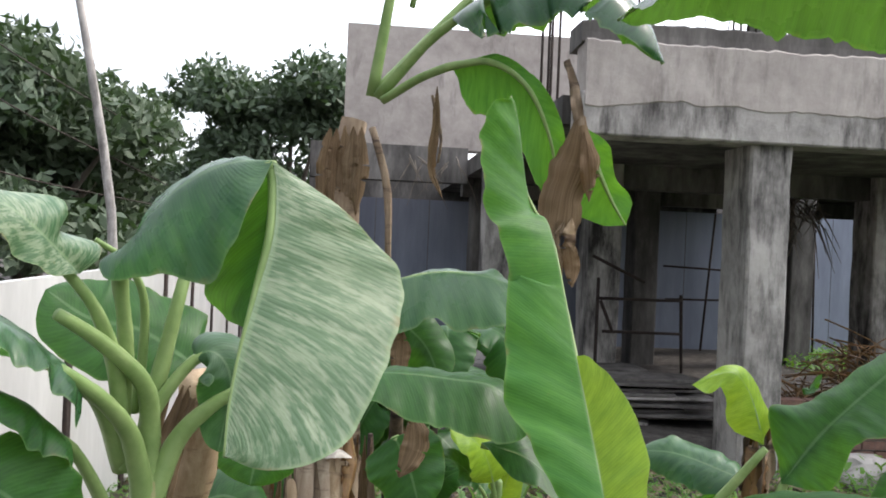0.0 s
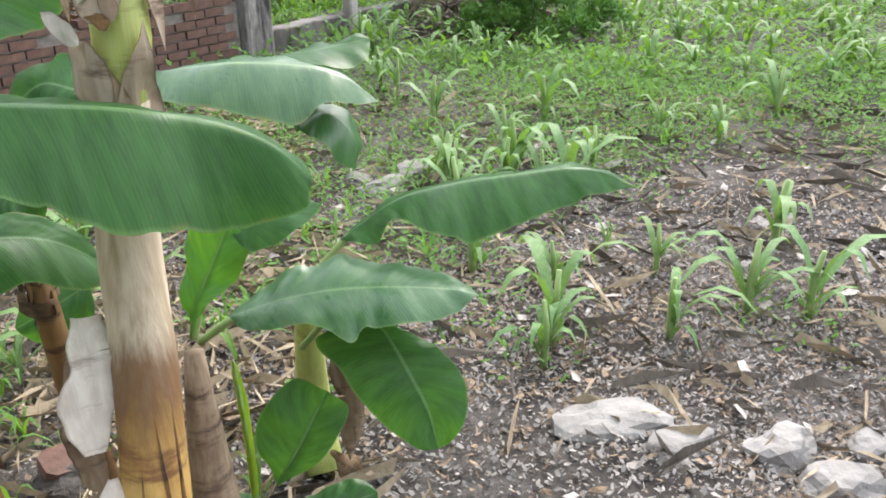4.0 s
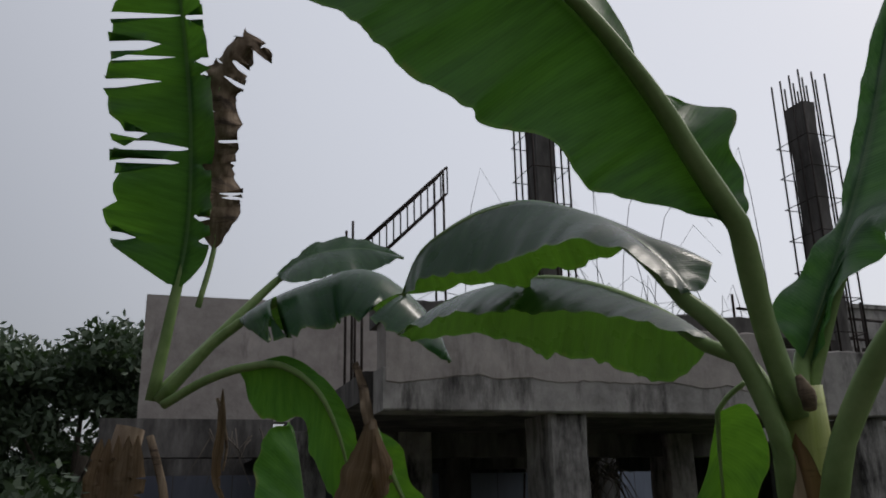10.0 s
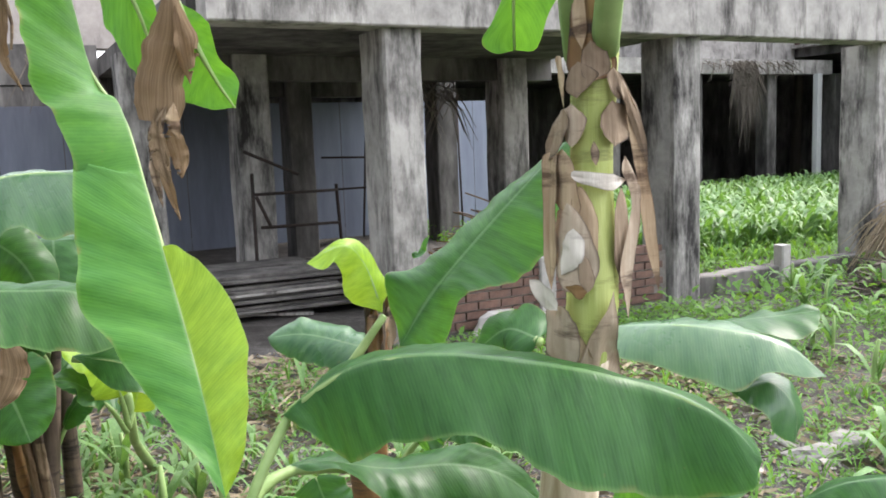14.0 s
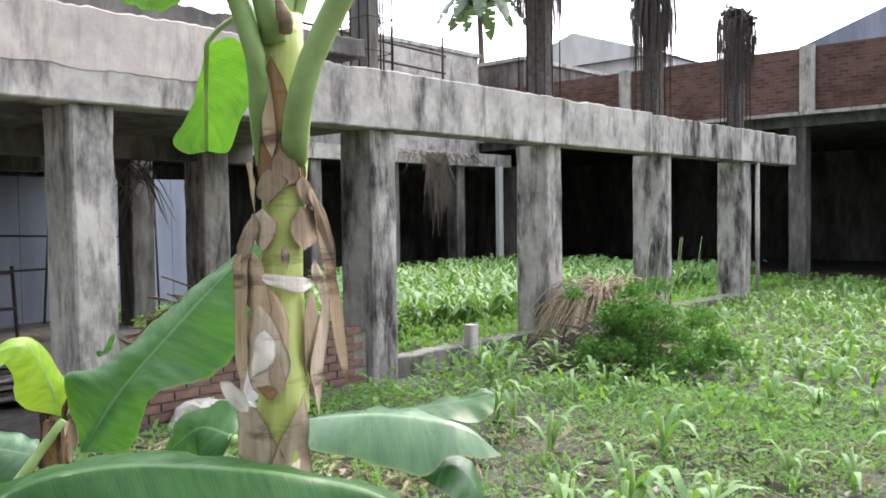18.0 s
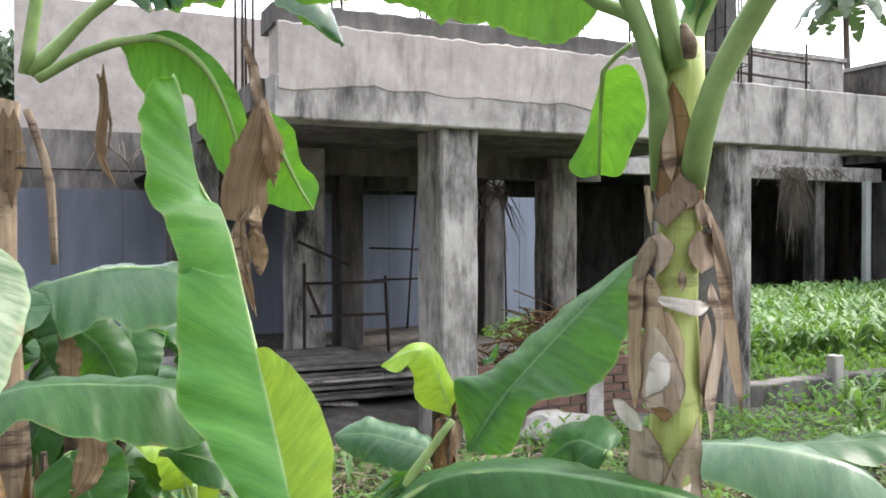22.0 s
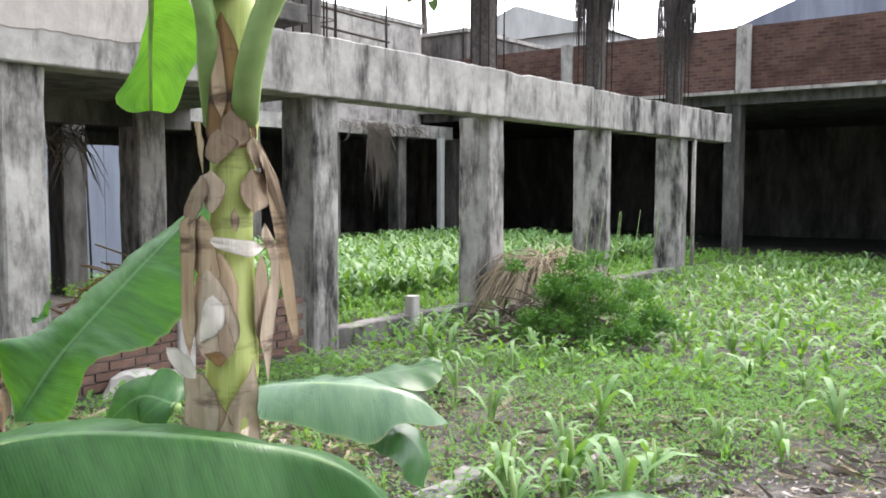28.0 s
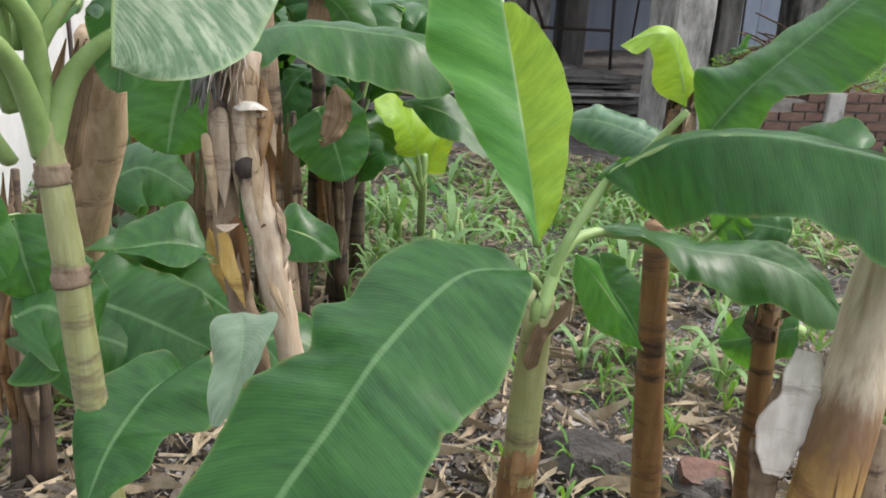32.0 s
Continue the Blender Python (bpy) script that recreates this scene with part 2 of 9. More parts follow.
def bonded(name, dark, light, mortar, dirs, row=0.071):
    """Brickwork seen from afar, laid out along a wall's own direction."""
    m, t, b = material(name, 0.93, 0.15)
    c = t.nodes.new("ShaderNodeTexCoord").outputs["Object"]
    dot = t.nodes.new("ShaderNodeVectorMath")
    dot.operation = "DOT_PRODUCT"
    t.links.new(c, dot.inputs[0])
    dot.inputs[1].default_value = (*dirs, 0)
    sep, com = t.nodes.new("ShaderNodeSeparateXYZ"), t.nodes.new("ShaderNodeCombineXYZ")
    t.links.new(c, sep.inputs[0])
    t.links.new(dot.outputs["Value"], com.inputs[0])
    t.links.new(sep.outputs[2], com.inputs[1])
    br = put(t, "ShaderNodeTexBrick", Scale=1.0, Brick_Width=0.21, Row_Height=row, Mortar_Size=0.009, Color1=(*dark, 1), Color2=(*light, 1), Mortar=(*mortar, 1))
    t.links.new(com.outputs[0], br.inputs["Vector"])
    col = mix(t, ramp(t, noise_of(t, c, 0.9, 7.0, 0.7), [(0.45, (0, 0, 0)), (0.75, (0.85, 0.85, 0.85))]), br.outputs["Color"], tuple(v * 0.35 for v in dark))
    t.links.new(col, b.inputs["Base Color"])
    bump(t, b, br.outputs["Fac"], -0.4, 0.01)
    return m


# ---- materials ----
LEAF = leafy("banana_leaf_green", (0.013, 0.052, 0.015), (0.044, 0.140, 0.034), (0.13, 0.34, 0.025), 0.38, 0.36, True, 0.25)
# darker copy of the green leaf: its backlit look is put into the colour
LEAF_BACKLIT = leafy("banana_leaf_backlit", (0.008, 0.040, 0.018), (0.030, 0.095, 0.038), (0.15, 0.36, 0.025), 0.28, 0.26, True, 0.5)
LEAF_BRIGHT = leafy("banana_leaf_bright", (0.030, 0.140, 0.020), (0.080, 0.235, 0.036), (0.18, 0.43, 0.025), 0.36, 0.42, True, 0.25)
LEAF_PALE = leafy("banana_leaf_waxy", (0.016, 0.074, 0.030), (0.092, 0.178, 0.076), (0.13, 0.38, 0.05), 0.26, 0.28, True, 0.45)
# pale grey-green underside tone, with the sheen of reflected sky painted in
LEAF_GREY_SHEEN = leafy("banana_leaf_grey_sheen", (0.10, 0.165, 0.095), (0.24, 0.315, 0.215), (0.24, 0.36, 0.14), 0.22, 0.34, True, 0.4)
LEAF_WAX = leafy("banana_leaf_bleached", (0.030, 0.104, 0.042), (0.300, 0.350, 0.235), (0.18, 0.40, 0.07), 0.20, 0.38, True, 0.4, (0.45, 0.59))
# young leaf green, raised to carry the light through the upright leaf's right half
LEAF_YOUNG_LIT = leafy("banana_leaf_young_lit", (0.13, 0.27, 0.017), (0.28, 0.43, 0.030), (0.46, 0.60, 0.03), 0.42, 0.4, True, 0.25)
LEAF_DRY = leafy("banana_leaf_dry", (0.055, 0.034, 0.020), (0.27, 0.20, 0.125), (0.25, 0.15, 0.06), 0.15, 0.85, False, 0.1, (0.3, 0.7), True)
RIB = flat_mat("midrib_green", (0.15, 0.24, 0.07), (0.29, 0.38, 0.15), 14, 0.45, (1, 1, 1), 0.1, 0.003)
HERB = leafy("maize_leaf", (0.060, 0.15, 0.045), (0.20, 0.32, 0.12), (0.22, 0.42, 0.05), 0.3, 0.45, False)
WEED = leafy("weed_leaf", (0.055, 0.155, 0.030), (0.165, 0.305, 0.075), (0.25, 0.48, 0.035), 0.35, 0.6, False, 0.2)
CHIP = flat_mat("bleached_chips", (0.12, 0.106, 0.094), (0.46, 0.425, 0.385), 30, 0.85)
STRAW = flat_mat("dry_straw", (0.20, 0.15, 0.09), (0.46, 0.39, 0.28), 20, 0.9)
CONCRETE = streaked("weathered_concrete", (0.19, 0.178, 0.164), (0.45, 0.42, 0.385), (0.055, 0.050, 0.046), 0.505, 0.68)
CONC_STREAK = streaked("black_streaked_concrete", (0.175, 0.163, 0.150), (0.42, 0.395, 0.362), (0.036, 0.033, 0.031), 0.445, 0.62)
# darker concrete with near-black blotches
CONC_DARK = flat_mat("dark_concrete", (0.07, 0.064, 0.058), (0.27, 0.25, 0.23), 5, 0.9, (1, 1, 0.3), 0.4, 0.01, (0.03, 0.028, 0.026), 1.5)
PLASTER = streaked("pinkish_plaster", (0.29, 0.255, 0.23), (0.45, 0.405, 0.365), (0.12, 0.105, 0.094), 0.56, 0.80)
BRICK = flat_mat("red_brick", (0.075, 0.045, 0.036), (0.215, 0.118, 0.085), 14, 0.95, (1, 1, 1), 0.7, 0.008, (0.10, 0.085, 0.074), 2.2)
BRICK_FAR = bonded("old_brickwork", (0.085, 0.042, 0.034), (0.155, 0.082, 0.062), (0.12, 0.095, 0.082), (-0.663, 0.749))
MORTAR = flat_mat("grey_mortar", (0.13, 0.115, 0.10), (0.27, 0.24, 0.21), 20, 0.95)
ZINC = flat_mat("blue_grey_sheet", (0.20, 0.22, 0.275), (0.28, 0.305, 0.37), 2.0, 0.6, (1, 1, 0.2), 0.05, 0.002, (0.13, 0.14, 0.18), 0.7, 0.3)
STEEL = flat_mat("rusty_steel", (0.020, 0.017, 0.016), (0.065, 0.045, 0.035), 30, 0.8)
WHITE = flat_mat("white_sheet_fence", (0.48, 0.48, 0.46), (0.66, 0.66, 0.63), 3, 0.6, (1, 1, 0.3), 0.08, 0.004, (0.40, 0.40, 0.38), 1.3)
SOIL = flat_mat("dark_soil", (0.042, 0.037, 0.033), (0.165, 0.150, 0.136), 9, 0.97, (1, 1, 1), 0.9, 0.03, (0.040, 0.034, 0.029), 1.4)
STONE = flat_mat("grey_stone", (0.13, 0.122, 0.112), (0.30, 0.285, 0.265), 7, 0.92, (1, 1, 1), 0.6, 0.02)
STEM_DRY = sheathy("dry_sheath", (0.038, 0.025, 0.018), (0.13, 0.088, 0.054), (0.30, 0.225, 0.15), 0.85)
STEM_TAN = sheathy("pale_tan_sheath", (0.085, 0.050, 0.029), (0.27, 0.18, 0.10), (0.46, 0.35, 0.225), 0.85)
STEM_GREEN = sheathy("green_pseudostem", (0.16, 0.17, 0.045), (0.31, 0.36, 0.09), (0.42, 0.46, 0.16), 0.5)
STEM_YELLOW = sheathy("yellow_brown_pseudostem", (0.15, 0.07, 0.025), (0.42, 0.25, 0.06), (0.55, 0.40, 0.14), 0.45)
STEM_RUST = sheathy("rusty_ringed_pseudostem", (0.026, 0.016, 0.012), (0.135, 0.062, 0.022), (0.215, 0.130, 0.050), 0.48)
# dark brown dead stem: the shade among the plants is put into its colour
STEM_SHADE = sheathy("shade_dark_stem", (0.016, 0.012, 0.010), (0.055, 0.040, 0.029), (0.125, 0.090, 0.060), 0.9)
BUSH = leafy("bush_leaf", (0.035, 0.105, 0.024), (0.105, 0.215, 0.048), (0.14, 0.32, 0.03), 0.3, 0.6, False, 0.2)
PALE_SHEATH = sheathy("papery_pale_sheath", (0.075, 0.045, 0.028), (0.27, 0.195, 0.13), (0.47, 0.385, 0.285), 0.85)
WHITE_SHEATH = sheathy("papery_white_sheath", (0.24, 0.19, 0.15), (0.48, 0.42, 0.35), (0.66, 0.61, 0.53), 0.8)
STEM_MOTTLED = sheathy("mottled_pseudostem", (0.11, 0.07, 0.05), (0.20, 0.20, 0.075), (0.33, 0.34, 0.16), 0.55)
STEM_LOWER = sheathy("yellow_to_tan_pseudostem", (0.16, 0.075, 0.028), (0.40, 0.23, 0.06), (0.52, 0.36, 0.12), 0.5, 0.63)
CROWN = leafy("tree_leaf", (0.055, 0.085, 0.050), (0.125, 0.165, 0.105), (0.06, 0.13, 0.02), 0.2, 0.5, False)
BARK = flat_mat("tree_bark", (0.09, 0.075, 0.06), (0.20, 0.17, 0.14), 12, 0.95, (1, 1, 0.2), 0.7, 0.02)
ROOT = flat_mat("hanging_roots", (0.040, 0.034, 0.031), (0.125, 0.108, 0.098), 20, 0.95)


# ---- mesh helpers ----
def mesh_ob(name, verts, faces, mat, parent=None, label="", smooth=False, uvs=None):
    me = bpy.data.meshes.new(name)
    me.from_pydata([tuple(map(float, v)) for v in verts], [], faces)
    me.materials.append(mat)
    if uvs is not None:
        layer = me.uv_layers.new(name="uv")
        idx = np.empty(len(me.loops), np.int32)
        me.loops.foreach_get("vertex_index", idx)
        layer.data.foreach_set("uv", np.asarray(uvs, np.float32)[idx].ravel())
    if smooth:
        me.polygons.foreach_set("use_smooth", [True] * len(me.polygons))
    me.update()
    ob = new(name, me)
    if parent:
        ob.parent = parent
        if parent.type == "EMPTY":
            ob.matrix_parent_inverse = Matrix.Translation(-parent.location)
    if label:
        ob["label"] = label
    return ob


def thing(name, label, category, group="", kind="", at=(0, 0, 0)):
    ob = new(name)
    ob.location = at
    ob.empty_display_size = 0.1
    return tagged(ob, label, category, group, kind)


def box_data(lo, hi, axes=None, bevel=0.0, rough=0.0, rnd=random):
    """Corners and faces of a box with chamfered upright edges; axes turns local x, y into the plan."""
    (x0, y0, z0), (x1, y1, z1) = lo, hi
    b = min(bevel, (x1 - x0) / 3, (y1 - y0) / 3) if bevel else 0
    ring = [(x0 + b, y0), (x1 - b, y0), (x1, y0 + b), (x1, y1 - b), (x1 - b, y1), (x0 + b, y1), (x0, y1 - b), (x0, y0 + b)] if b else [(x0, y0), (x1, y0), (x1, y1), (x0, y1)]
    n, k = len(ring), max(1, int((z1 - z0) / 0.25)) if rough else 1
    vs, fs = [], []
    for j in range(k + 1):
        z = z0 + (z1 - z0) * j / k
        for x, y in ring:
            vs.append((x + rnd.uniform(-rough, rough), y + rnd.uniform(-rough, rough), z))
    for j in range(k):
        for i in range(n):
            fs.append((j * n + i, j * n + (i + 1) % n, (j + 1) * n + (i + 1) % n, (j + 1) * n + i))
    fs += [tuple(range(n))[::-1], tuple(k * n + i for i in range(n))]
    if axes:
        vs = [axes(*v) for v in vs]
    return vs, fs


def box(name, lo, hi, mat, parent=None, label="", axes=None, bevel=0.0, rough=0.0):
    return mesh_ob(name, *box_data(lo, hi, axes, bevel, rough), mat, parent, label)


def joined(parts):
    vs, fs = [], []
    for v, f in parts:
        o = len(vs)
        vs += list(v)
        fs += [tuple(i + o for i in q) for q in f]
    return vs, fs


def spline(pts, n):
    """n + 1 places along a smooth curve through the points."""
    p = np.array(pts, float)
    if len(p) == 2:
        return p[0] + np.linspace(0, 1, n + 1)[:, None] * (p[1] - p[0])
    q = np.vstack([2 * p[0] - p[1], p, 2 * p[-1] - p[-2]])
    seg = np.linalg.norm(np.diff(p, axis=0), axis=1)
    cum = np.r_[0, np.cumsum(seg)] / seg.sum()
    out = []
    for s in np.linspace(0, 1, n + 1):
        i = min(np.searchsorted(cum, s, "right") - 1, len(seg) - 1)
        u = (s - cum[i]) / (cum[i + 1] - cum[i])
        a, b, c, d = q[i:i + 4]
        out.append(0.5 * (2 * b + (c - a) * u + (2 * a - 5 * b + 4 * c - d) * u * u + (3 * b - a - 3 * c + d) * u ** 3))
    return np.array(out)


def unit(v):
    v = np.asarray(v, float)
    return v / (np.linalg.norm(v, axis=-1, keepdims=True) + 1e-9)


def tube_data(pts, radii, sides=8, n=None, ripple=0.0, seed=0, flat=1.0):
    n = n or max(2, 3 * (len(pts) - 1))
    c = spline(pts, n)
    r = np.interp(np.linspace(0, 1, n + 1), np.linspace(0, 1, len(radii)), radii)
    t = unit(np.gradient(c, axis=0))
    ref = np.array([0.0, 0, 1]) if abs(t[:, 2]).mean() < 0.8 else np.array([1.0, 0, 0])
    a = unit(np.cross(t, ref))
    b = np.cross(a, t)
    g = np.random.RandomState(seed)
    vs, fs = [], []
    for i in range(n + 1):
        for k in range(sides):
            w = 2 * math.pi * k / sides
            rr = r[i] * (1 + ripple * g.uniform(-1, 1))
            vs.append(c[i] + rr * (math.cos(w) * a[i] + flat * math.sin(w) * b[i]))
    for i in range(n):
        for k in range(sides):
            fs.append((i * sides + k, i * sides + (k + 1) % sides, (i + 1) * sides + (k + 1) % sides, (i + 1) * sides + k))
    fs += [tuple(range(sides))[::-1], tuple(n * sides + k for k in range(sides))]
    return vs, fs


def tube(name, pts, radii, mat, parent=None, label="", sides=8, n=None, ripple=0.0, seed=0, flat=1.0):
    return mesh_ob(name, *tube_data(pts, radii, sides, n, ripple, seed, flat), mat, parent, label, True)


def soft_noise(g, us, knots, amp):
    """Smooth random curve over us with about that many bumps."""
    ys = g.uniform(-1, 1, knots + 4)
    x = np.array(us) * knots + 1.0
    k = x.astype(int)
    f = x - k
    f = f * f * (3 - 2 * f)
    return amp * (ys[k] * (1 - f) + ys[k + 1] * f)


def rib_frame(pts, up, us, start=0.0):
    """Points, directions, sideways and upward vectors at us along the curve through pts."""
    fine = spline(pts, 160)
    seg = np.r_[0, np.cumsum(np.linalg.norm(np.diff(fine, axis=0), axis=1))]
    ss = (start + (1 - start) * np.array(us)) * seg[-1]
    c = np.stack([np.interp(ss, seg, fine[:, k]) for k in range(3)], 1)
    t = unit(np.stack([np.interp(ss, seg, np.gradient(fine, axis=0)[:, k]) for k in range(3)], 1))
    upv = np.array(up, float)
    if upv.ndim == 2:
        pos = np.linspace(0, 1, len(upv))
        upv = np.stack([np.interp(us, pos, upv[:, k]) for k in range(3)], 1)
    else:
        upv = np.repeat(upv[None], len(us), 0)
    side = unit(np.cross(t, upv))
    return c, t, side, np.cross(side, t), seg[-1] * (1 - start)


def blade_data(pts, width, up=(0, 0, 1), start=0.0, fold=10.0, droop=25.0, wave=0.012, tears=0, seed=0, n=40, m=6, blunt=0.35, sides=(1.0, 1.0), lift=(0.0, 0.0), base=0.10, shape=None, rag=0.05, swing=16, crumple=0.004, gap=0.02):
    """A leaf blade along the curve through pts. fold: degrees by which each half rises at the rib; droop: by which it hangs at the edge;
    sides: widths of the left and right half; lift: degrees added to each half; tears: slits that open towards the edge;
    rag: unevenness of the outline; crumple: metres of buckling; up may be one vector or one for each point."""
    g = np.random.RandomState(seed)
    us = list(np.linspace(0, 1, n + 1))
    cuts, shift = {}, {}
    for _ in range(tears):
        u = g.uniform(0.10, 0.93)
        lo, hi = round(u - 0.0004, 5), round(u + 0.0004, 5)
        s = g.randint(2)
        depth = g.randint(0, m - 1)
        us += [lo, hi]
        cuts[(lo, s)] = depth
        wide = gap * g.uniform(0.4, 1.5)
        shift[(lo, s)], shift[(hi, s)] = (depth, -wide), (depth, wide)
    us = sorted(set(round(min(max(u, 0), 1), 5) for u in us))
    c, t, side, nrm, length = rib_frame(pts, up, us, start)
    vs, uv, fs = [], [], []
    ph = g.uniform(0, 6.28, 4)
    bumps = max(5, int(length * 26))
    rim = [soft_noise(g, us, max(3, bumps // 4), 0.09 + rag * 0.6) + soft_noise(g, us, bumps, rag) + soft_noise(g, us, bumps * 3, rag * 0.35) for _ in (0, 1)]
    rip1 = [soft_noise(g, us, max(4, bumps // 2), 1.3) + soft_noise(g, us, bumps * 2, 0.45) for _ in (0, 1)]
    hang = [soft_noise(g, us, max(3, bumps // 4), 17.0) for _ in (0, 1)]
    off = Vector(g.uniform(-50, 50, 3))
    seg_off = [0.0, 0.0]
    cols = 2 * m + 1
    for i, u in enumerate(us):
        prof = min(1.0, (u / base + 0.03) ** 0.55) * max(0.0, 1 - max(0.0, (u - blunt) / (1 - blunt)) ** 2.4) ** 0.6
        if shape:
            prof = np.interp(u, np.linspace(0, 1, len(shape)), shape)
        row = [None] * cols
        row[m] = c[i]
        for s, sg in ((0, -1), (1, 1)):
            if (us[max(i - 1, 0)], s) in cuts:
                seg_off[s] = g.uniform(-swing, swing)
            hw = width / 2 * sides[s] * prof * (1 + rim[s][i])
            p = c[i].copy()
            cut = shift.get((u, s))
            for k in range(1, m + 1):
                f = (k - 0.5) / m
                ang = radians(fold + lift[s] - (droop + fold + seg_off[s] + hang[s][i]) * f ** 0.9)
                p = p + hw / m * (sg * math.cos(ang) * side[i] + math.sin(ang) * nrm[i])
                q = p + nrm[i] * (1.5 * wave * prof * (k / m) ** 1.6 * rip1[s][i])
                if cut and k > cut[0]:
                    q = q + t[i] * (cut[1] * (k - cut[0]) / (m - cut[0]))
                if crumple:
                    q = q + nrm[i] * (crumple * (k / m) ** 0.5 * noise.noise(Vector(q) * 14 + off) + 0.8 * crumple * abs(noise.noise(Vector(q) * 42 + off)))
                row[m + sg * k] = q
        vs += row
        uv += [(u * length, (k - m) / m) for k in range(cols)]
    for i in range(len(us) - 1):
        for k in range(cols - 1):
            s = 0 if k < m else 1
            depth = (m - k) if s == 0 else (k - m + 1)
            cut = cuts.get((us[i], s))
            if cut is not None and depth > cut:
                continue
            fs.append((i * cols + k, i * cols + k + 1, (i + 1) * cols + k + 1, (i + 1) * cols + k))
    return vs, fs, uv


def leaf(parent, pts, width, mat=None, petiole=0.0, rib=(0.016, 0.003), label="", rib_mat=None, name="leaf", **kw):
    """One banana leaf: the blade, and under it the rib with its stalk."""
    vs, fs, uv = blade_data(pts, width, start=petiole, **kw)
    ob = mesh_ob(name, vs, fs, mat or LEAF, parent, label, True, uv)
    if rib:
        c, _, _, nrm, _ = rib_frame(pts, kw.get("up", (0, 0, 1)), np.linspace(0, 1, 21))
        drop = np.linspace(rib[0], rib[1], 21) * np.clip((np.linspace(0, 1, 21) - petiole + 0.1) * 6, 0.0, 1.05)
        c = c - nrm * drop[:, None]
        mesh_ob("midrib", *tube_data(c, rib, 7, 20, flat=0.8), rib_mat or RIB, ob, "", True)
    return ob


def lofted(parent, rib, left, right, mat, stalk=(), rib_r=(0.012, 0.003), seed=0, bulge=0.10, wave=0.010, pleat=0.009, rag=0.03, m=8, label="", name="leaf"):
    """A leaf spread between its midrib and one or two rims: bulge is the arch of each half as a share of its width, wave the metres of
    ripple along the rim, pleat the metres of the shallow folds that run from the rib to the rim, rag the unevenness of the outline."""
    g = np.random.RandomState(seed)
    rough_len = np.linalg.norm(np.diff(np.array(rib), axis=0), axis=1).sum()
    n = int(min(120, max(24, rough_len * 130)))
    us = np.linspace(0, 1, n + 1)
    c = spline(rib, n)
    t = unit(np.gradient(c, axis=0))
    halves = [(sg, spline(e, n)) for sg, e in ((-1, left), (1, right)) if e]
    across = sum(sg * (e - c) for sg, e in halves)
    nrm = unit(np.cross(t, across))
    nrm[0], nrm[-1] = nrm[1], nrm[-2]
    if nrm[:, 2].mean() < 0:
        nrm = -nrm
    bumps = max(5, int(rough_len * 22))
    cols = [(0, c)]
    for sg, e in halves:
        rim = 1 + soft_noise(g, us, bumps, rag) + soft_noise(g, us, bumps * 3, rag * 0.5)
        rip = soft_noise(g, us, max(4, bumps // 2), 1.0) + soft_noise(g, us, bumps * 2, 0.35)
        fold = np.r_[soft_noise(g, us, max(4, int(rough_len * 17)), 1.0) + soft_noise(g, us, max(6, int(rough_len * 45)), 0.5), np.zeros(20)]
        w = np.linalg.norm(e - c, axis=1)
        fade = np.minimum(1, w / 0.03)
        for k in range(1, m + 1):
            f = k / m
            lag = np.clip(np.arange(n + 1) + int(round(-0.16 * f * n * 0.3)), 0, n)
            off = bulge * w * 4 * f * (1 - f) * 0.5 + fade * (wave * f ** 1.8 * rip + pleat * f ** 0.7 * fold[lag])
            cols.append((sg * k, c + (e - c) * (f * (1 + (rim - 1) * f))[:, None] + nrm * off[:, None]))
    cols.sort(key=lambda q: q[0])
    wide = len(cols)
    vs = np.stack([q[1] for q in cols], 1).reshape(-1, 3)
    uv = [(u * rough_len, q[0] / m) for u in us for q in cols]
    fs = [(i * wide + k, i * wide + k + 1, (i + 1) * wide + k + 1, (i + 1) * wide + k) for i in range(n) for k in range(wide - 1)]
    ob = mesh_ob(name, vs, fs, mat, parent, label, True, uv)
    if rib_r:
        low = c - nrm * (np.linspace(rib_r[0], rib_r[1], n + 1) * 1.0)[:, None]
        path = [tuple(p) for p in stalk[:-1]] + [tuple(low[int(k)]) for k in np.linspace(0, n, 17)]
        share = len(stalk[:-1]) / max(1, len(path))
        mesh_ob("midrib", *tube_data(path, [rib_r[0], rib_r[0] * (0.95 if share else 0.9), rib_r[0] * 0.55, rib_r[1]], 8, 30, flat=0.85), RIB, ob, "", True)
    return ob


# ---- plan of the ruin: s runs along its street front, d goes in behind it ----
FOOT, ALONG, INTO = (-3.644, 4.119), (0.749, 0.663), (-0.663, 0.749)
SOFFIT, TOP = 2.26, 2.82
COLS = [2.74, 5.43, 8.10, 10.74, 13.42]       # middles of the front columns


def plan(s, d, z):
    return (FOOT[0] + s * ALONG[0] + d * INTO[0], FOOT[1] + s * ALONG[1] + d * INTO[1], z)


def ground_z(x, y):
    r = math.hypot(x, y)
    z = 0.05 * noise.noise(Vector((x * 0.5, y * 0.5, 0.3))) + 0.025 * noise.noise(Vector((x * 2.1, y * 2.1, 1.7))) + 0.012 * noise.noise(Vector((x * 6, y * 6, 4.1)))
    return z * (1 if r < 40 else 0.3) - 0.02


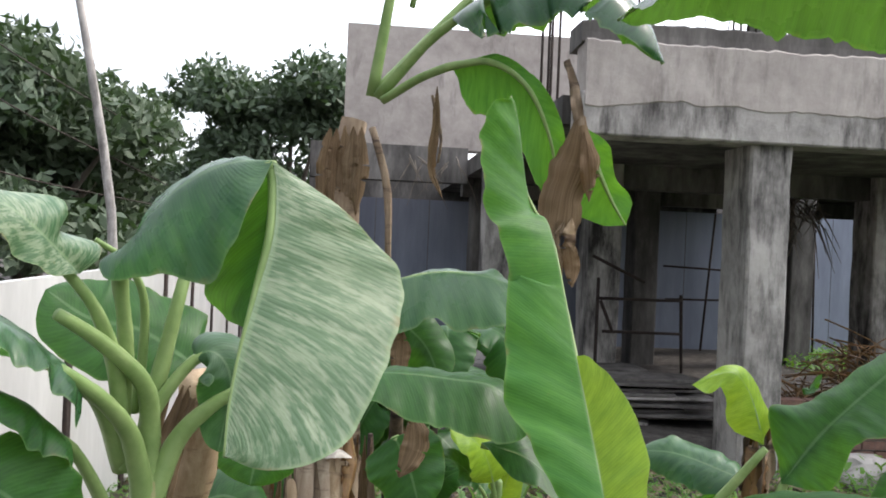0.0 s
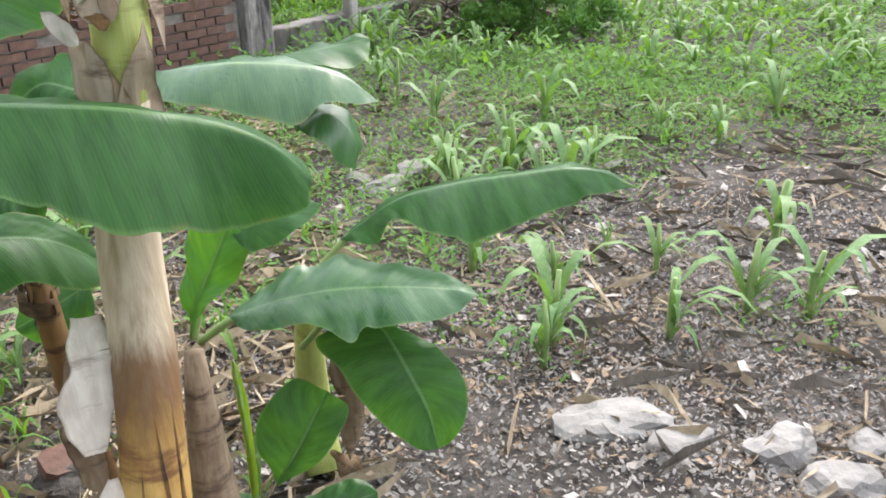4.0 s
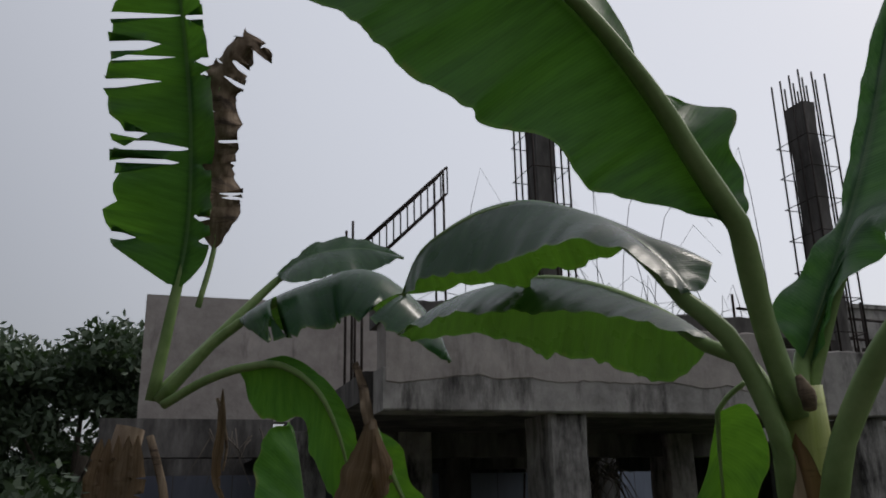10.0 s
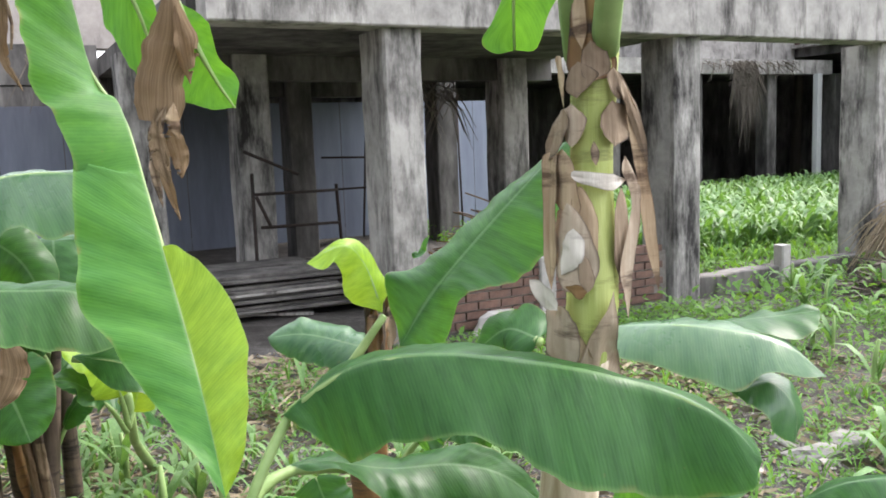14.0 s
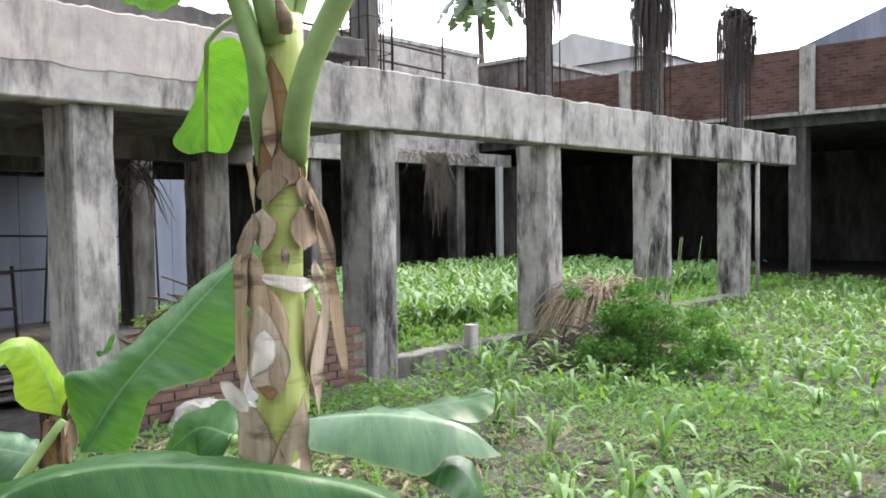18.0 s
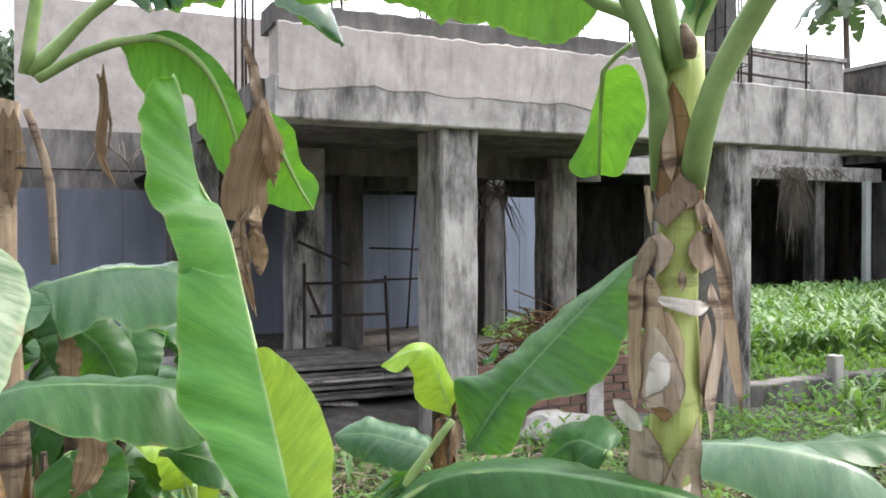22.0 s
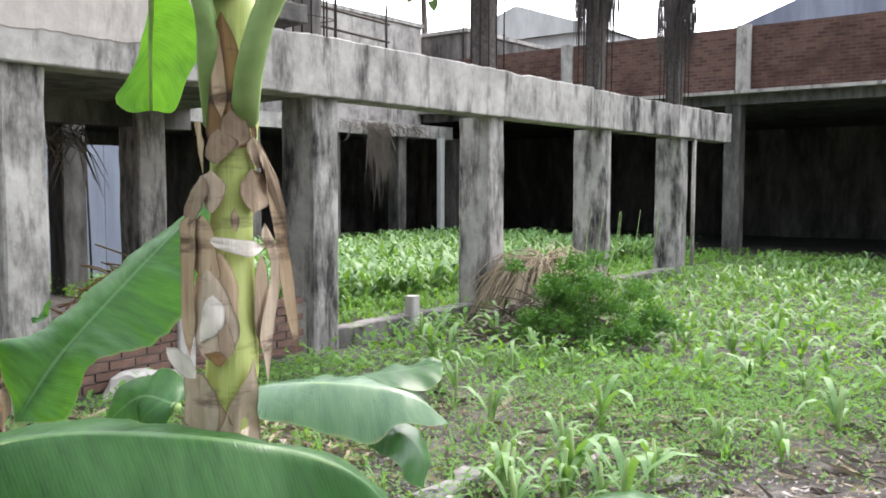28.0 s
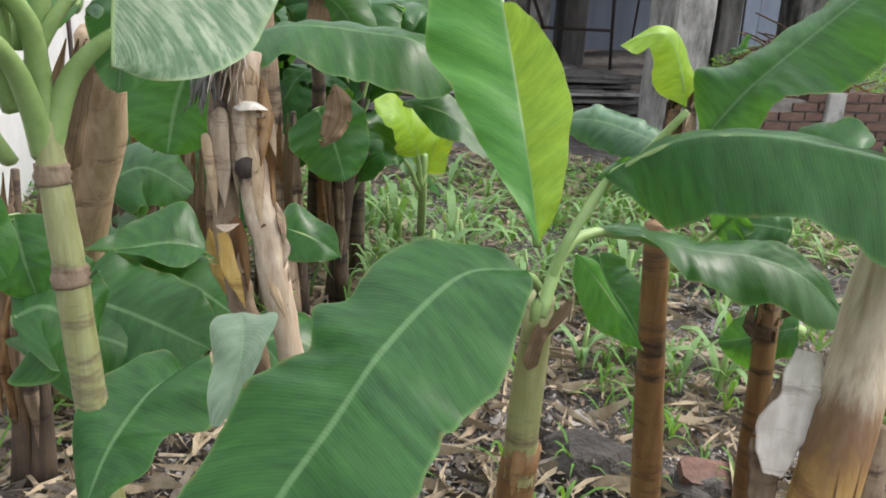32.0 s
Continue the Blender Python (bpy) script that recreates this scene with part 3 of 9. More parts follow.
def make_ground():
    rs = np.r_[np.linspace(0.0, 6, 61)[1:], np.linspace(6, 24, 73)[1:], np.geomspace(24, 900, 22)[1:]]
    na = 200
    vs, fs = [(0, 0, ground_z(0, 0))], []
    for r in rs:
        for k in range(na):
            a = 2 * math.pi * k / na
            x, y = r * math.cos(a), r * math.sin(a)
            vs.append((x, y, ground_z(x, y)))
    for k in range(na):
        fs.append((0, 1 + k, 1 + (k + 1) % na))
    for i in range(len(rs) - 1):
        for k in range(na):
            a, b = 1 + i * na, 1 + (i + 1) * na
            fs.append((a + k, b + k, b + (k + 1) % na, a + (k + 1) % na))
    tagged(mesh_ob("ground", vs, fs, SOIL, smooth=True), "dark bare soil with litter and patchy weeds", "ground", kind="structure")


make_ground()


def column(s, d, w, dep, z0, z1, mat, name="concrete_column", label="weathered square concrete column of the unfinished building"):
    c = thing(name, label, "column", "columns of the ruin", at=plan(s, d + dep / 2, z0))
    box("shaft", (s - w / 2, d, z0 - 0.1), (s + w / 2, d + dep, z1), mat, c, axes=plan, bevel=0.018, rough=0.006)
    return c


def eroded_beam(name, s0, s1, d0, d1, z0, z1, mat, label, wear=0.03, step=0.05, parent=None, ragged=0.0):
    """A long beam with a ragged upper edge and small knocks along the lower one."""
    g = np.random.RandomState(int(abs(s0 * 7 + z1 * 31)) + 3)
    n = int((s1 - s0) / step)
    vs, fs = [], []
    for i in range(n + 1):
        s = s0 + (s1 - s0) * i / n
        chip = max(0.0, noise.noise(Vector((s * 2.3, z1, 9.0))) - 0.15)
        dz, dl = wear * (0.4 * g.uniform(-1, 0.35) - 2.2 * chip), wear * 0.3 * g.uniform(-0.3, 1)
        dl += ragged * (0.5 + noise.noise(Vector((s * 1.1, 2.0, z1))) + 0.5 * noise.noise(Vector((s * 4.3, 5.0, z1)))) if ragged else 0.0
        b = 0.012
        ring = [(d0 + b, z0 + dl), (d0, z0 + b + dl), (d0 + g.uniform(0, wear * 0.2), (z0 + z1) / 2), (d0, z1 - b + dz), (d0 + b, z1 + dz), (d1, z1 + dz * 0.6), (d1, z0)]
        vs += [plan(s, d, z) for d, z in ring]
    for i in range(n):
        for k in range(7):
            fs.append((i * 7 + k, i * 7 + (k + 1) % 7, (i + 1) * 7 + (k + 1) % 7, (i + 1) * 7 + k))
    fs += [tuple(range(7)), tuple(n * 7 + k for k in range(7))[::-1]]
    ob = mesh_ob(name, vs, fs, mat, parent, "" if parent else label)
    return ob if parent else tagged(ob, label, "beam")


for s in COLS:
    column(s, 0.08, 0.30, 0.44, 0, SOFFIT, CONC_STREAK)
BEAM = thing("front_beam", "long weathered concrete beam with crumbling upper edge across the columns", "beam", at=plan(8, 0.1, SOFFIT))
eroded_beam("beam_face", 1.36, 4.6, 0.0, 0.28, SOFFIT, SOFFIT + 0.30, CONCRETE, "", 0.012, parent=BEAM)
eroded_beam("beam_face", 4.602, 10.2, 0.0, 0.28, SOFFIT, TOP - 0.03, CONCRETE, "", 0.022, parent=BEAM)
eroded_beam("beam_face", 10.202, 15.3, 0.003, 0.28, SOFFIT, TOP - 0.05, CONC_STREAK, "", 0.03, parent=BEAM)
eroded_beam("plaster_fascia", 1.38, 4.6, -0.007, 0.25, SOFFIT + 0.17, TOP + 0.08, PLASTER, "", 0.04, ragged=0.07, parent=BEAM)["label"] = "pinkish plastered fascia"
eroded_beam("coping", 1.36, 5.2, 0.06, 0.40, TOP + 0.05, TOP + 0.22, CONC_DARK, "", 0.03, parent=BEAM)["label"] = "dark weathered coping"
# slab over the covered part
tagged(box("slab", (1.3, 0.29, SOFFIT + 0.10), (6.0, 9.0, SOFFIT + 0.30), CONC_DARK, axes=plan), "dark concrete slab over the open ground floor", "slab", kind="structure")
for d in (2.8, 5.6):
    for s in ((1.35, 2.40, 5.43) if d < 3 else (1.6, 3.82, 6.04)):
        column(s, d, 0.34, 0.4, 0, SOFFIT + 0.1, CONC_STREAK if d < 3 else CONC_DARK, label="dark inner column of the unfinished building")
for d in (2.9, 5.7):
    tagged(box("cross_beam", (1.3, d, SOFFIT - 0.14), (6.0, d + 0.25, SOFFIT + 0.11), CONC_DARK, axes=plan), "dark inner beam under the slab", "beam")
# sheet fence behind
sheet = thing("sheet_fence", "blue-grey corrugated metal sheet fence behind the columns", "fence", at=plan(2, 7, 0))
for k in range(11):
    s = -0.6 + 0.8 * k
    vs, fs = [], []
    for i in range(17):
        w = s + 0.79 * i / 16
        off = 0.0012 * math.sin(i * math.pi / 2)
        vs += [plan(w, 7.2 + off, 0.0), plan(w, 7.2 + off, 2.12)]
    fs = [(2 * i, 2 * i + 2, 2 * i + 3, 2 * i + 1) for i in range(16)]
    mesh_ob("sheet", vs, fs, ZINC, sheet)
# far wing with the tall plaster wall
tagged(box("wing_wall", (-0.3, 5.6, SOFFIT + 0.45), (4.5, 5.9, 4.29), PLASTER, axes=plan, rough=0.0), "pinkish plaster upper wall of the rear wing", "wall", kind="structure")
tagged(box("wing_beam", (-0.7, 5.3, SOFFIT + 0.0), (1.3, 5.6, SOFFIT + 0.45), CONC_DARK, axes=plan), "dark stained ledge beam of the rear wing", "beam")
# right wing across the far end
WING = 18.0
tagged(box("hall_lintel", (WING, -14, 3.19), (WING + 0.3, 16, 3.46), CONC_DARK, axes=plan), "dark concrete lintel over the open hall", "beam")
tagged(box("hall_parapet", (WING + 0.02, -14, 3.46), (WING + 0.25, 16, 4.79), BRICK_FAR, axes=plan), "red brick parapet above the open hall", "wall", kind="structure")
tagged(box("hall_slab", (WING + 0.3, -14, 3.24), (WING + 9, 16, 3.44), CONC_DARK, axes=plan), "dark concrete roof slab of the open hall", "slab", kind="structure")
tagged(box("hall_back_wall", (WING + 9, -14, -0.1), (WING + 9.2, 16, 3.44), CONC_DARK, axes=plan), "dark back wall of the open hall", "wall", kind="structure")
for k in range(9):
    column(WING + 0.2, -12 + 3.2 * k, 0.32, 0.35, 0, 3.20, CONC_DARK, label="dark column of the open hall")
# stubs above the beam
for i, s in enumerate(COLS):
    z1 = (5.3, 5.4, 4.84, 4.7, 4.7)[i]
    st = thing("column_stub", "column stub of bare steel bars rising above the beam", "column stub", "column stubs", at=plan(s, 0.2, TOP))
    for a in range(3):
        for b in range(4):
            x, y = s - 0.15 + 0.15 * a, 0.1 + 0.12 * b
            tube("bar", [plan(x, y, TOP - 0.1), plan(x, y, z1)], [0.009, 0.009], STEEL, st, sides=5, n=2)
# white fence at the side
wf = thing("white_fence", "white sheet fence with dark gaps beside the banana plants", "fence", at=plan(-1.4, -3, 0))
for k in range(9):
    d = -4.4 + 1.0 * k
    box("panel", (-1.44, d, 0.0), (-1.4, d + 0.93, 1.28), WHITE, wf, axes=plan, bevel=0.01)
    # added strip closing each gap, its dark colour standing for the shade behind
    box("post", (-1.425, d + 0.932, 0.0), (-1.385, d + 0.998, 1.3), STEEL, wf, axes=plan, bevel=0.006)


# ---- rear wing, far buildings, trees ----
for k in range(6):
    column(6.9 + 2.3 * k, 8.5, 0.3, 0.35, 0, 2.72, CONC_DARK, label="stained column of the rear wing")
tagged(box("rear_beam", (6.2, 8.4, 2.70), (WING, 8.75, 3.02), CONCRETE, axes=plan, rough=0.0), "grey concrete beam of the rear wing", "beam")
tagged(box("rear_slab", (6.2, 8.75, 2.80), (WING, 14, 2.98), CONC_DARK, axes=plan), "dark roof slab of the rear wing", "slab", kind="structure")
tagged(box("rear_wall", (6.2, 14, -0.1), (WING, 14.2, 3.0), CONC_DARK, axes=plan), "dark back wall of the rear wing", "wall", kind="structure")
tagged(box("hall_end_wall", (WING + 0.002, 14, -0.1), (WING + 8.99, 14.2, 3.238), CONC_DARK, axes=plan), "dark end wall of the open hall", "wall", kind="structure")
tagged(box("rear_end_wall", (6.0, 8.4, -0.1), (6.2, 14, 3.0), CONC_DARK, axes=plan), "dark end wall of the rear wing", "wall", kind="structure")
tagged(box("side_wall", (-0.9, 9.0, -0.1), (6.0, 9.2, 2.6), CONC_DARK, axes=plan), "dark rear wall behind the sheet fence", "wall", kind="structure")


def far_house(s0, s1, d0, d1, z1, mat, label, gable=0.0, roof=None, wins=0, z0=0.0):
    h = thing("far_building", label, "building", at=plan((s0 + s1) / 2, d0, z0))
    box("wall", (s0, d0, z0), (s1, d1, z1), mat, h, axes=plan)
    if not gable:
        box("coping", (s0 - 0.06, d0 - 0.06, z1 + 0.002), (s1 + 0.06, d1 + 0.06, z1 + 0.10), CONCRETE, h, axes=plan, bevel=0.01)
    if gable:
        m = (d0 + d1) / 2
        vs = [plan(s0 - 0.2, d0 - 0.2, z1), plan(s1 + 0.2, d0 - 0.2, z1), plan(s1 + 0.2, m, z1 + gable), plan(s0 - 0.2, m, z1 + gable), plan(s0 - 0.2, d1 + 0.2, z1), plan(s1 + 0.2, d1 + 0.2, z1)]
        mesh_ob("roof", vs, [(0, 1, 2, 3), (3, 2, 5, 4), (0, 3, 4), (1, 5, 2)], roof or ZINC, h)
    for k in range(wins):
        s = s0 + (s1 - s0) * (k + 0.6) / (wins + 0.2)
        w = box("window", (s - 0.35, d0 - 0.04, z1 - 1.9), (s + 0.35, d0 + 0.02, z1 - 0.9), STEEL, h, axes=plan)
        for q in (-0.2, 0.0, 0.2):
            box("window_bar", (s + q - 0.02, d0 - 0.07, z1 - 1.9), (s + q + 0.02, d0 - 0.045, z1 - 0.9), CONCRETE, w, axes=plan)
    return h


far_house(13.3, 17.9, 9.4, 12.4, 5.7, CONCRETE, "grey concrete block with bare steel on the rear roof", wins=2, z0=2.985)
far_house(18.6, 23.5, 8.4, 12, 5.6, CONC_DARK, "low grey block on the roof of the open hall", wins=1, z0=3.445)
far_house(28.5, 36, 9.6, 17, 7.2, WHITE, "pale hall with a sheet gable roof", 1.3, WHITE)
far_house(31, 40, -1, 5.5, 7.1, ZINC, "blue-grey sheet roofed hall behind the brick wall", 1.2)

# brick parapet: pilasters and coping
for k in range(7):
    d = -12 + 4.2 * k
    tagged(box("pilaster", (WING - 0.07, d, 3.47), (WING + 0.02, d + 0.3, 4.82), CONCRETE, axes=plan, bevel=0.02), "stained concrete pilaster on the brick parapet", "pilaster", "parapet pilasters")
tagged(box("parapet_ledge", (WING - 0.25, -14, 3.40), (WING - 0.002, 16, 3.47), CONCRETE, axes=plan), "pale concrete ledge under the brick parapet", "ledge")


def crown_data(centres, count, size, seed):
    """Leaves spread over uneven clumps."""
    g = np.random.RandomState(seed)
    c = np.array([p[:3] for p in centres])
    r = np.array([p[3] for p in centres])
    pick = g.choice(len(c), count, p=r ** 2 / (r ** 2).sum())
    d = unit(g.normal(size=(count, 3)))
    d[:, 2] = np.abs(d[:, 2]) * 0.95 - 0.45 * g.rand(count)
    pos = c[pick] + d * (r[pick] * (0.45 + 0.62 * g.rand(count)))[:, None]
    a = unit(g.normal(size=(count, 3)) + d * 0.4)
    b = unit(np.cross(a, unit(d + 0.7 * g.normal(size=(count, 3)))))
    L = size * (0.6 + 0.8 * g.rand(count))[:, None]
    v = np.stack([pos - a * L, pos + b * L * 0.42, pos + a * L, pos - b * L * 0.42], 1).reshape(-1, 3)
    f = [(4 * i, 4 * i + 1, 4 * i + 2, 4 * i + 3) for i in range(count)]
    uv = np.tile([[0, 0], [0.5, 1], [1, 0], [0.5, -1]], (count, 1))
    return v, f, uv


def tree(x, y, h, r, seed, label, leaves=24000, size=0.12):
    g = np.random.RandomState(seed)
    t = thing("tree", label, "tree", "trees behind the fence", at=(x, y, 0))
    tube("trunk", [(x, y, -0.1), (x + 0.2, y, h * 0.3), (x + 0.1, y + 0.2, h * 0.55)], [0.28, 0.22, 0.15], BARK, t, sides=9, ripple=0.06, seed=seed)
    blobs = []
    for k in range(26):
        a, q = g.uniform(0, 6.28), math.sqrt(g.rand())
        z = h * g.uniform(0.30, 0.93)
        w = r * q * math.sqrt(max(0.08, 1 - ((z / h - 0.55) / 0.5) ** 2))
        blobs.append((x + w * math.cos(a), y + w * math.sin(a), z, r * g.uniform(0.27, 0.44)))
    for b in blobs[:9]:
        tube("limb", [(x + 0.1, y + 0.1, h * 0.35), ((x + b[0]) / 2, (y + b[1]) / 2, h * 0.42 + 0.2 * (b[2] - h * 0.42)), b[:3]], [0.11, 0.07, 0.02], BARK, t, sides=6)
    v, f, uv = crown_data(blobs, leaves, size, seed)
    mesh_ob("crown", v, f, CROWN, t, uvs=uv)


def polar(az, r, z=0.0):
    return (r * math.sin(radians(az)), r * math.cos(radians(az)), z)


for i, (az, r, h, w) in enumerate([(-62, 17, 5.1, 2.9), (-69, 15, 4.8, 2.8), (-52, 21, 3.3, 1.8), (-46.5, 22, 6.3, 3.1), (-56.5, 26, 3.7, 2.2), (-77, 19, 6.0, 3.3)]):
    tree(*polar(az, r)[:2], h * 0.84, w * 0.94, 300 + i, "large dense dark-green broadleaf tree")
hedge = [(*polar(az, 15 + 2 * math.sin(az))[:2], 0.9 + 0.5 * math.sin(az * 1.7), 1.1) for az in range(-80, -43, 3)]
v, f, uv = crown_data(hedge, 9000, 0.13, 77)
tagged(mesh_ob("hedge", v, f, CROWN, uvs=uv), "dark-green scrub below the trees", "scrub", kind="stuff")
# thin palm behind
palm = thing("palm_tree", "thin palm behind the ruin against the sky", "palm tree", at=polar(8.8, 27))
px, py, _ = polar(8.8, 27)
tube("trunk", [(px, py, 0), (px + 0.1, py, 4.5), (px, py, 8.0)], [0.14, 0.11, 0.08], BARK, palm)
for k in range(11):
    a = k * 0.571
    q = random.uniform(0.7, 1.2)
    leaf(palm, [(px, py, 8.0), (px + 0.7 * q * math.cos(a), py + 0.7 * q * math.sin(a), 8.3 + 0.3 * math.sin(k)), (px + 1.4 * q * math.cos(a), py + 1.4 * q * math.sin(a), 7.5 - 0.5 * random.random())], 0.6, CROWN, rib=None, name="frond", tears=14, seed=500 + k, n=12, m=3)

# leaning pole and wires
pole = thing("utility_pole", "thin pale pole leaning above the fence", "pole", at=polar(-57.2, 11))
tube("shaft", [polar(-57.0, 11, 0), polar(-57.6, 11, 1.9), polar(-60.8, 11, 5.2)], [0.06, 0.055, 0.04], CONCRETE, pole, sides=8)
for k, (z0, z1) in enumerate([(3.9, 2.3), (4.6, 3.0), (2.9, 1.9)]):
    p = [polar(-75, 10, z0 + 0.6), polar(-66, 12, z0 - 0.6), polar(-54, 16, z1)]
    tagged(tube("wire", p, [0.011, 0.011, 0.011], STEEL, sides=4, n=14), "thin dark overhead wire", "wire", "overhead wires")

# ---- steel above the beam ----
def cage(ob, s, d, z0, z1, hooks=True):
    for k in range(int((z1 - z0) / 0.3)):
        z = z0 + 0.15 + 0.3 * k
        q = [(s - 0.16, d - 0.02), (s + 0.16, d - 0.02), (s + 0.16, d + 0.38), (s - 0.16, d + 0.38), (s - 0.16, d - 0.02)]
        mesh_ob("stirrup", *joined([tube_data([plan(*a, z), plan(*b, z)], [0.005, 0.005], 4, 1) for a, b in zip(q, q[1:])]), STEEL, ob)


for i, s in enumerate(COLS[:2]):
    st = [o for o in bpy.data.objects if o.name.startswith("column_stub")][i]
    cage(st, s, 0.12, TOP, 5.2)
    box("core", (s - 0.07, 0.2, TOP - 0.1), (s + 0.07, 0.42, 5.15), CONC_DARK, st, axes=plan, rough=0.01)
for i, s in enumerate(COLS[2:]):
    st = [o for o in bpy.data.objects if o.name.startswith("column_stub")][2 + i]
    zt = (4.84, 4.7, 4.7)[i]
    box("core", (s - 0.09, 0.16, TOP - 0.1), (s + 0.09, 0.40, zt - 0.5), ROOT, st, axes=plan, rough=0.02)
    g = np.random.RandomState(60 + i)
    parts, tuft = [], []
    for k in range(300):
        a, q = g.uniform(0, 6.28), math.sqrt(g.rand())
        s1, d1 = s + 0.34 * q * math.cos(a), 0.27 + 0.32 * q * math.sin(a)
        zt2 = zt - 0.1 - 0.5 * q * q * g.rand()
        ln = g.uniform(0.3, 1.5) * (1.1 - 0.5 * q)
        parts.append(tube_data([plan(s1 * 0.8 + s * 0.2, d1, zt2), plan(s1, d1, zt2 - ln * 0.5), plan(s1 + g.uniform(-.03, .03), d1, max(TOP, zt2 - ln))], [0.007, 0.006, 0.003], 3, 3))
    mesh_ob("root_mat", *joined(parts), ROOT, st, "dark matted hanging roots")
    blob = [(*plan(s + g.uniform(-.15, .15), 0.27 + g.uniform(-.15, .15), zt - 0.15 + g.uniform(-.2, .1)), 0.22) for _ in range(7)]
    v, f, uv = crown_data(blob, 700, 0.05, 90 + i)
    mesh_ob("matted_top", v, f, ROOT, st)
# sloping bar cage, low bar tangle and rail seen above the beam
ladder = thing("stair_bars", "sloping stair reinforcement of bare steel bars", "reinforcement", at=plan(2.4, 3, 2.6))
lp = []
for off in (0.0, 0.16, 0.32):
    for up_ in (0.0, 0.30):
        lp.append(((1.75, 2.6 + off, 3.88 + up_), (2.72, 2.6 + off, 4.85 + up_)))
for s, z in ((1.70, 4.45), (1.8, 4.2), (2.68, 5.1)):
    for off in (0.0, 0.32):
        lp.append(((s, 2.6 + off, 2.5), (s, 2.6 + off, z)))
for a, b in lp:
    tube("bar", [plan(*a), plan(*b)], [0.014, 0.014], STEEL, ladder, sides=5, n=2)
for k in range(14):
    f = k / 13
    s, z = 1.75 + 0.97 * f, 3.88 + 0.97 * f
    mesh_ob("tie", *joined([tube_data([plan(s, 2.58, z), plan(s, 2.58, z + 0.3)], [0.009, 0.009], 4, 1), tube_data([plan(s, 2.58, z + 0.3), plan(s, 2.94, z + 0.3)], [0.009, 0.009], 4, 1)]), STEEL, ladder)
rail = thing("scaffold_bars", "low scaffold of dark steel bars on the slab", "scaffold", at=plan(5.6, 1.2, 2.9))
for z in (2.95, 3.15, 3.35):
    tube("bar", [plan(5.0, 1.0, z), plan(7.4, 1.1, z - 0.04)], [0.015, 0.015], STEEL, rail, sides=5, n=2)
for s in (5.0, 5.7, 6.5, 7.3):
    tube("bar", [plan(s, 1.05, 2.75), plan(s, 1.05, 3.5)], [0.014, 0.014], STEEL, rail, sides=5, n=2)
twigs = []
g = np.random.RandomState(5)
for k in range(70):
    s, d = g.uniform(2.4, 5.6), g.uniform(0.8, 2.6)
    z = 2.5
    h = g.uniform(0.8, 2.0) * (1.4 if k % 5 == 0 else 0.7)
    w = g.uniform(-0.6, 0.6)
    twigs.append(tube_data([plan(s, d, z), plan(s + w * 0.4, d, z + h * 0.7), plan(s + w, d, z + h), plan(s + w * 1.7, d, z + h * 0.85)], [0.006, 0.005, 0.004, 0.002], 3, 6))
tagged(mesh_ob("dry_twigs", *joined(twigs), STEEL), "tangle of bare dry twigs and wire on the slab", "twigs", kind="stuff")

# ---- ground floor of the ruin ----
boards = thing("board_pile", "stack of grey weathered boards on the ground", "board pile", at=plan(1.9, 2.0, 0))
g = np.random.RandomState(8)
for k in range(26):
    z = 0.03 + 0.028 * (k // 2)
    s0, s1 = 0.8 + g.uniform(-.35, .3), 2.9 + g.uniform(-.35, .35)
    d0 = 1.55 + 0.62 * (k % 2) + g.uniform(-.12, .12)
    tilt = g.uniform(-.05, .05)
    ax = lambda s, d, z, t=tilt: plan(s, d + t * (s - 1.9), z)
    box("board", (s0, d0, z), (s1, d0 + g.uniform(.22, .5), z + 0.022), (CONC_DARK, STEEL, CONCRETE)[0 if k % 7 else 2], boards, axes=ax)
trestle = thing("bar_trestle", "low trestle of rusty steel bars beside a column", "trestle", at=plan(2.4, 2.5, 0))
for a, b in [((2.26, 2.5, 0.0), (2.26, 2.5, 1.22)), ((2.26, 2.5, 1.02), (3.24, 2.86, 1.0)), ((2.33, 2.52, 0.70), (3.26, 2.86, 0.66)), ((3.24, 2.87, 1.06), (3.29, 2.87, 0.0)), ((2.18, 2.45, 1.43), (2.72, 2.5, 1.19)), ((2.29, 2.5, 1.0), (2.42, 2.5, 0.70)), ((4.55, 6.9, 1.28), (6.9, 6.9, 1.20)), ((4.6, 6.9, 0.78), (6.4, 6.9, 0.80)), ((5.2, 6.95, 0), (5.35, 6.95, 2.1)), ((7.0, 6.95, 0), (6.95, 6.95, 2.1))]:
    tube("bar", [plan(*a), plan(*b)], [0.017, 0.017], STEEL, trestle, sides=6, n=2)


def heap(name, label, category, s, d, w, h, count, mat, length, seed, kind="stuff", thick=0.008):
    g = np.random.RandomState(seed)
    parts = []
    for k in range(count):
        a, q = g.uniform(0, 6.28), math.sqrt(g.rand())
        cx, cy = s + w * q * math.cos(a), d + w * 0.7 * q * math.sin(a)
        cz = h * (1 - q * q) * g.rand() + 0.02
        dx, dy, dz = g.uniform(-1, 1), g.uniform(-1, 1), g.uniform(-.5, .6)
        l = length * g.uniform(.4, 1)
        parts.append(tube_data([plan(cx - dx * l, cy - dy * l, max(0.01, cz - dz * l)), plan(cx, cy, cz + 0.1 * l), plan(cx + dx * l, cy + dy * l, max(0.01, cz + dz * l))], [thick, thick, thick * 0.5], 3, 4))
    return tagged(mesh_ob(name, *joined(parts), mat), label, category, kind=kind)


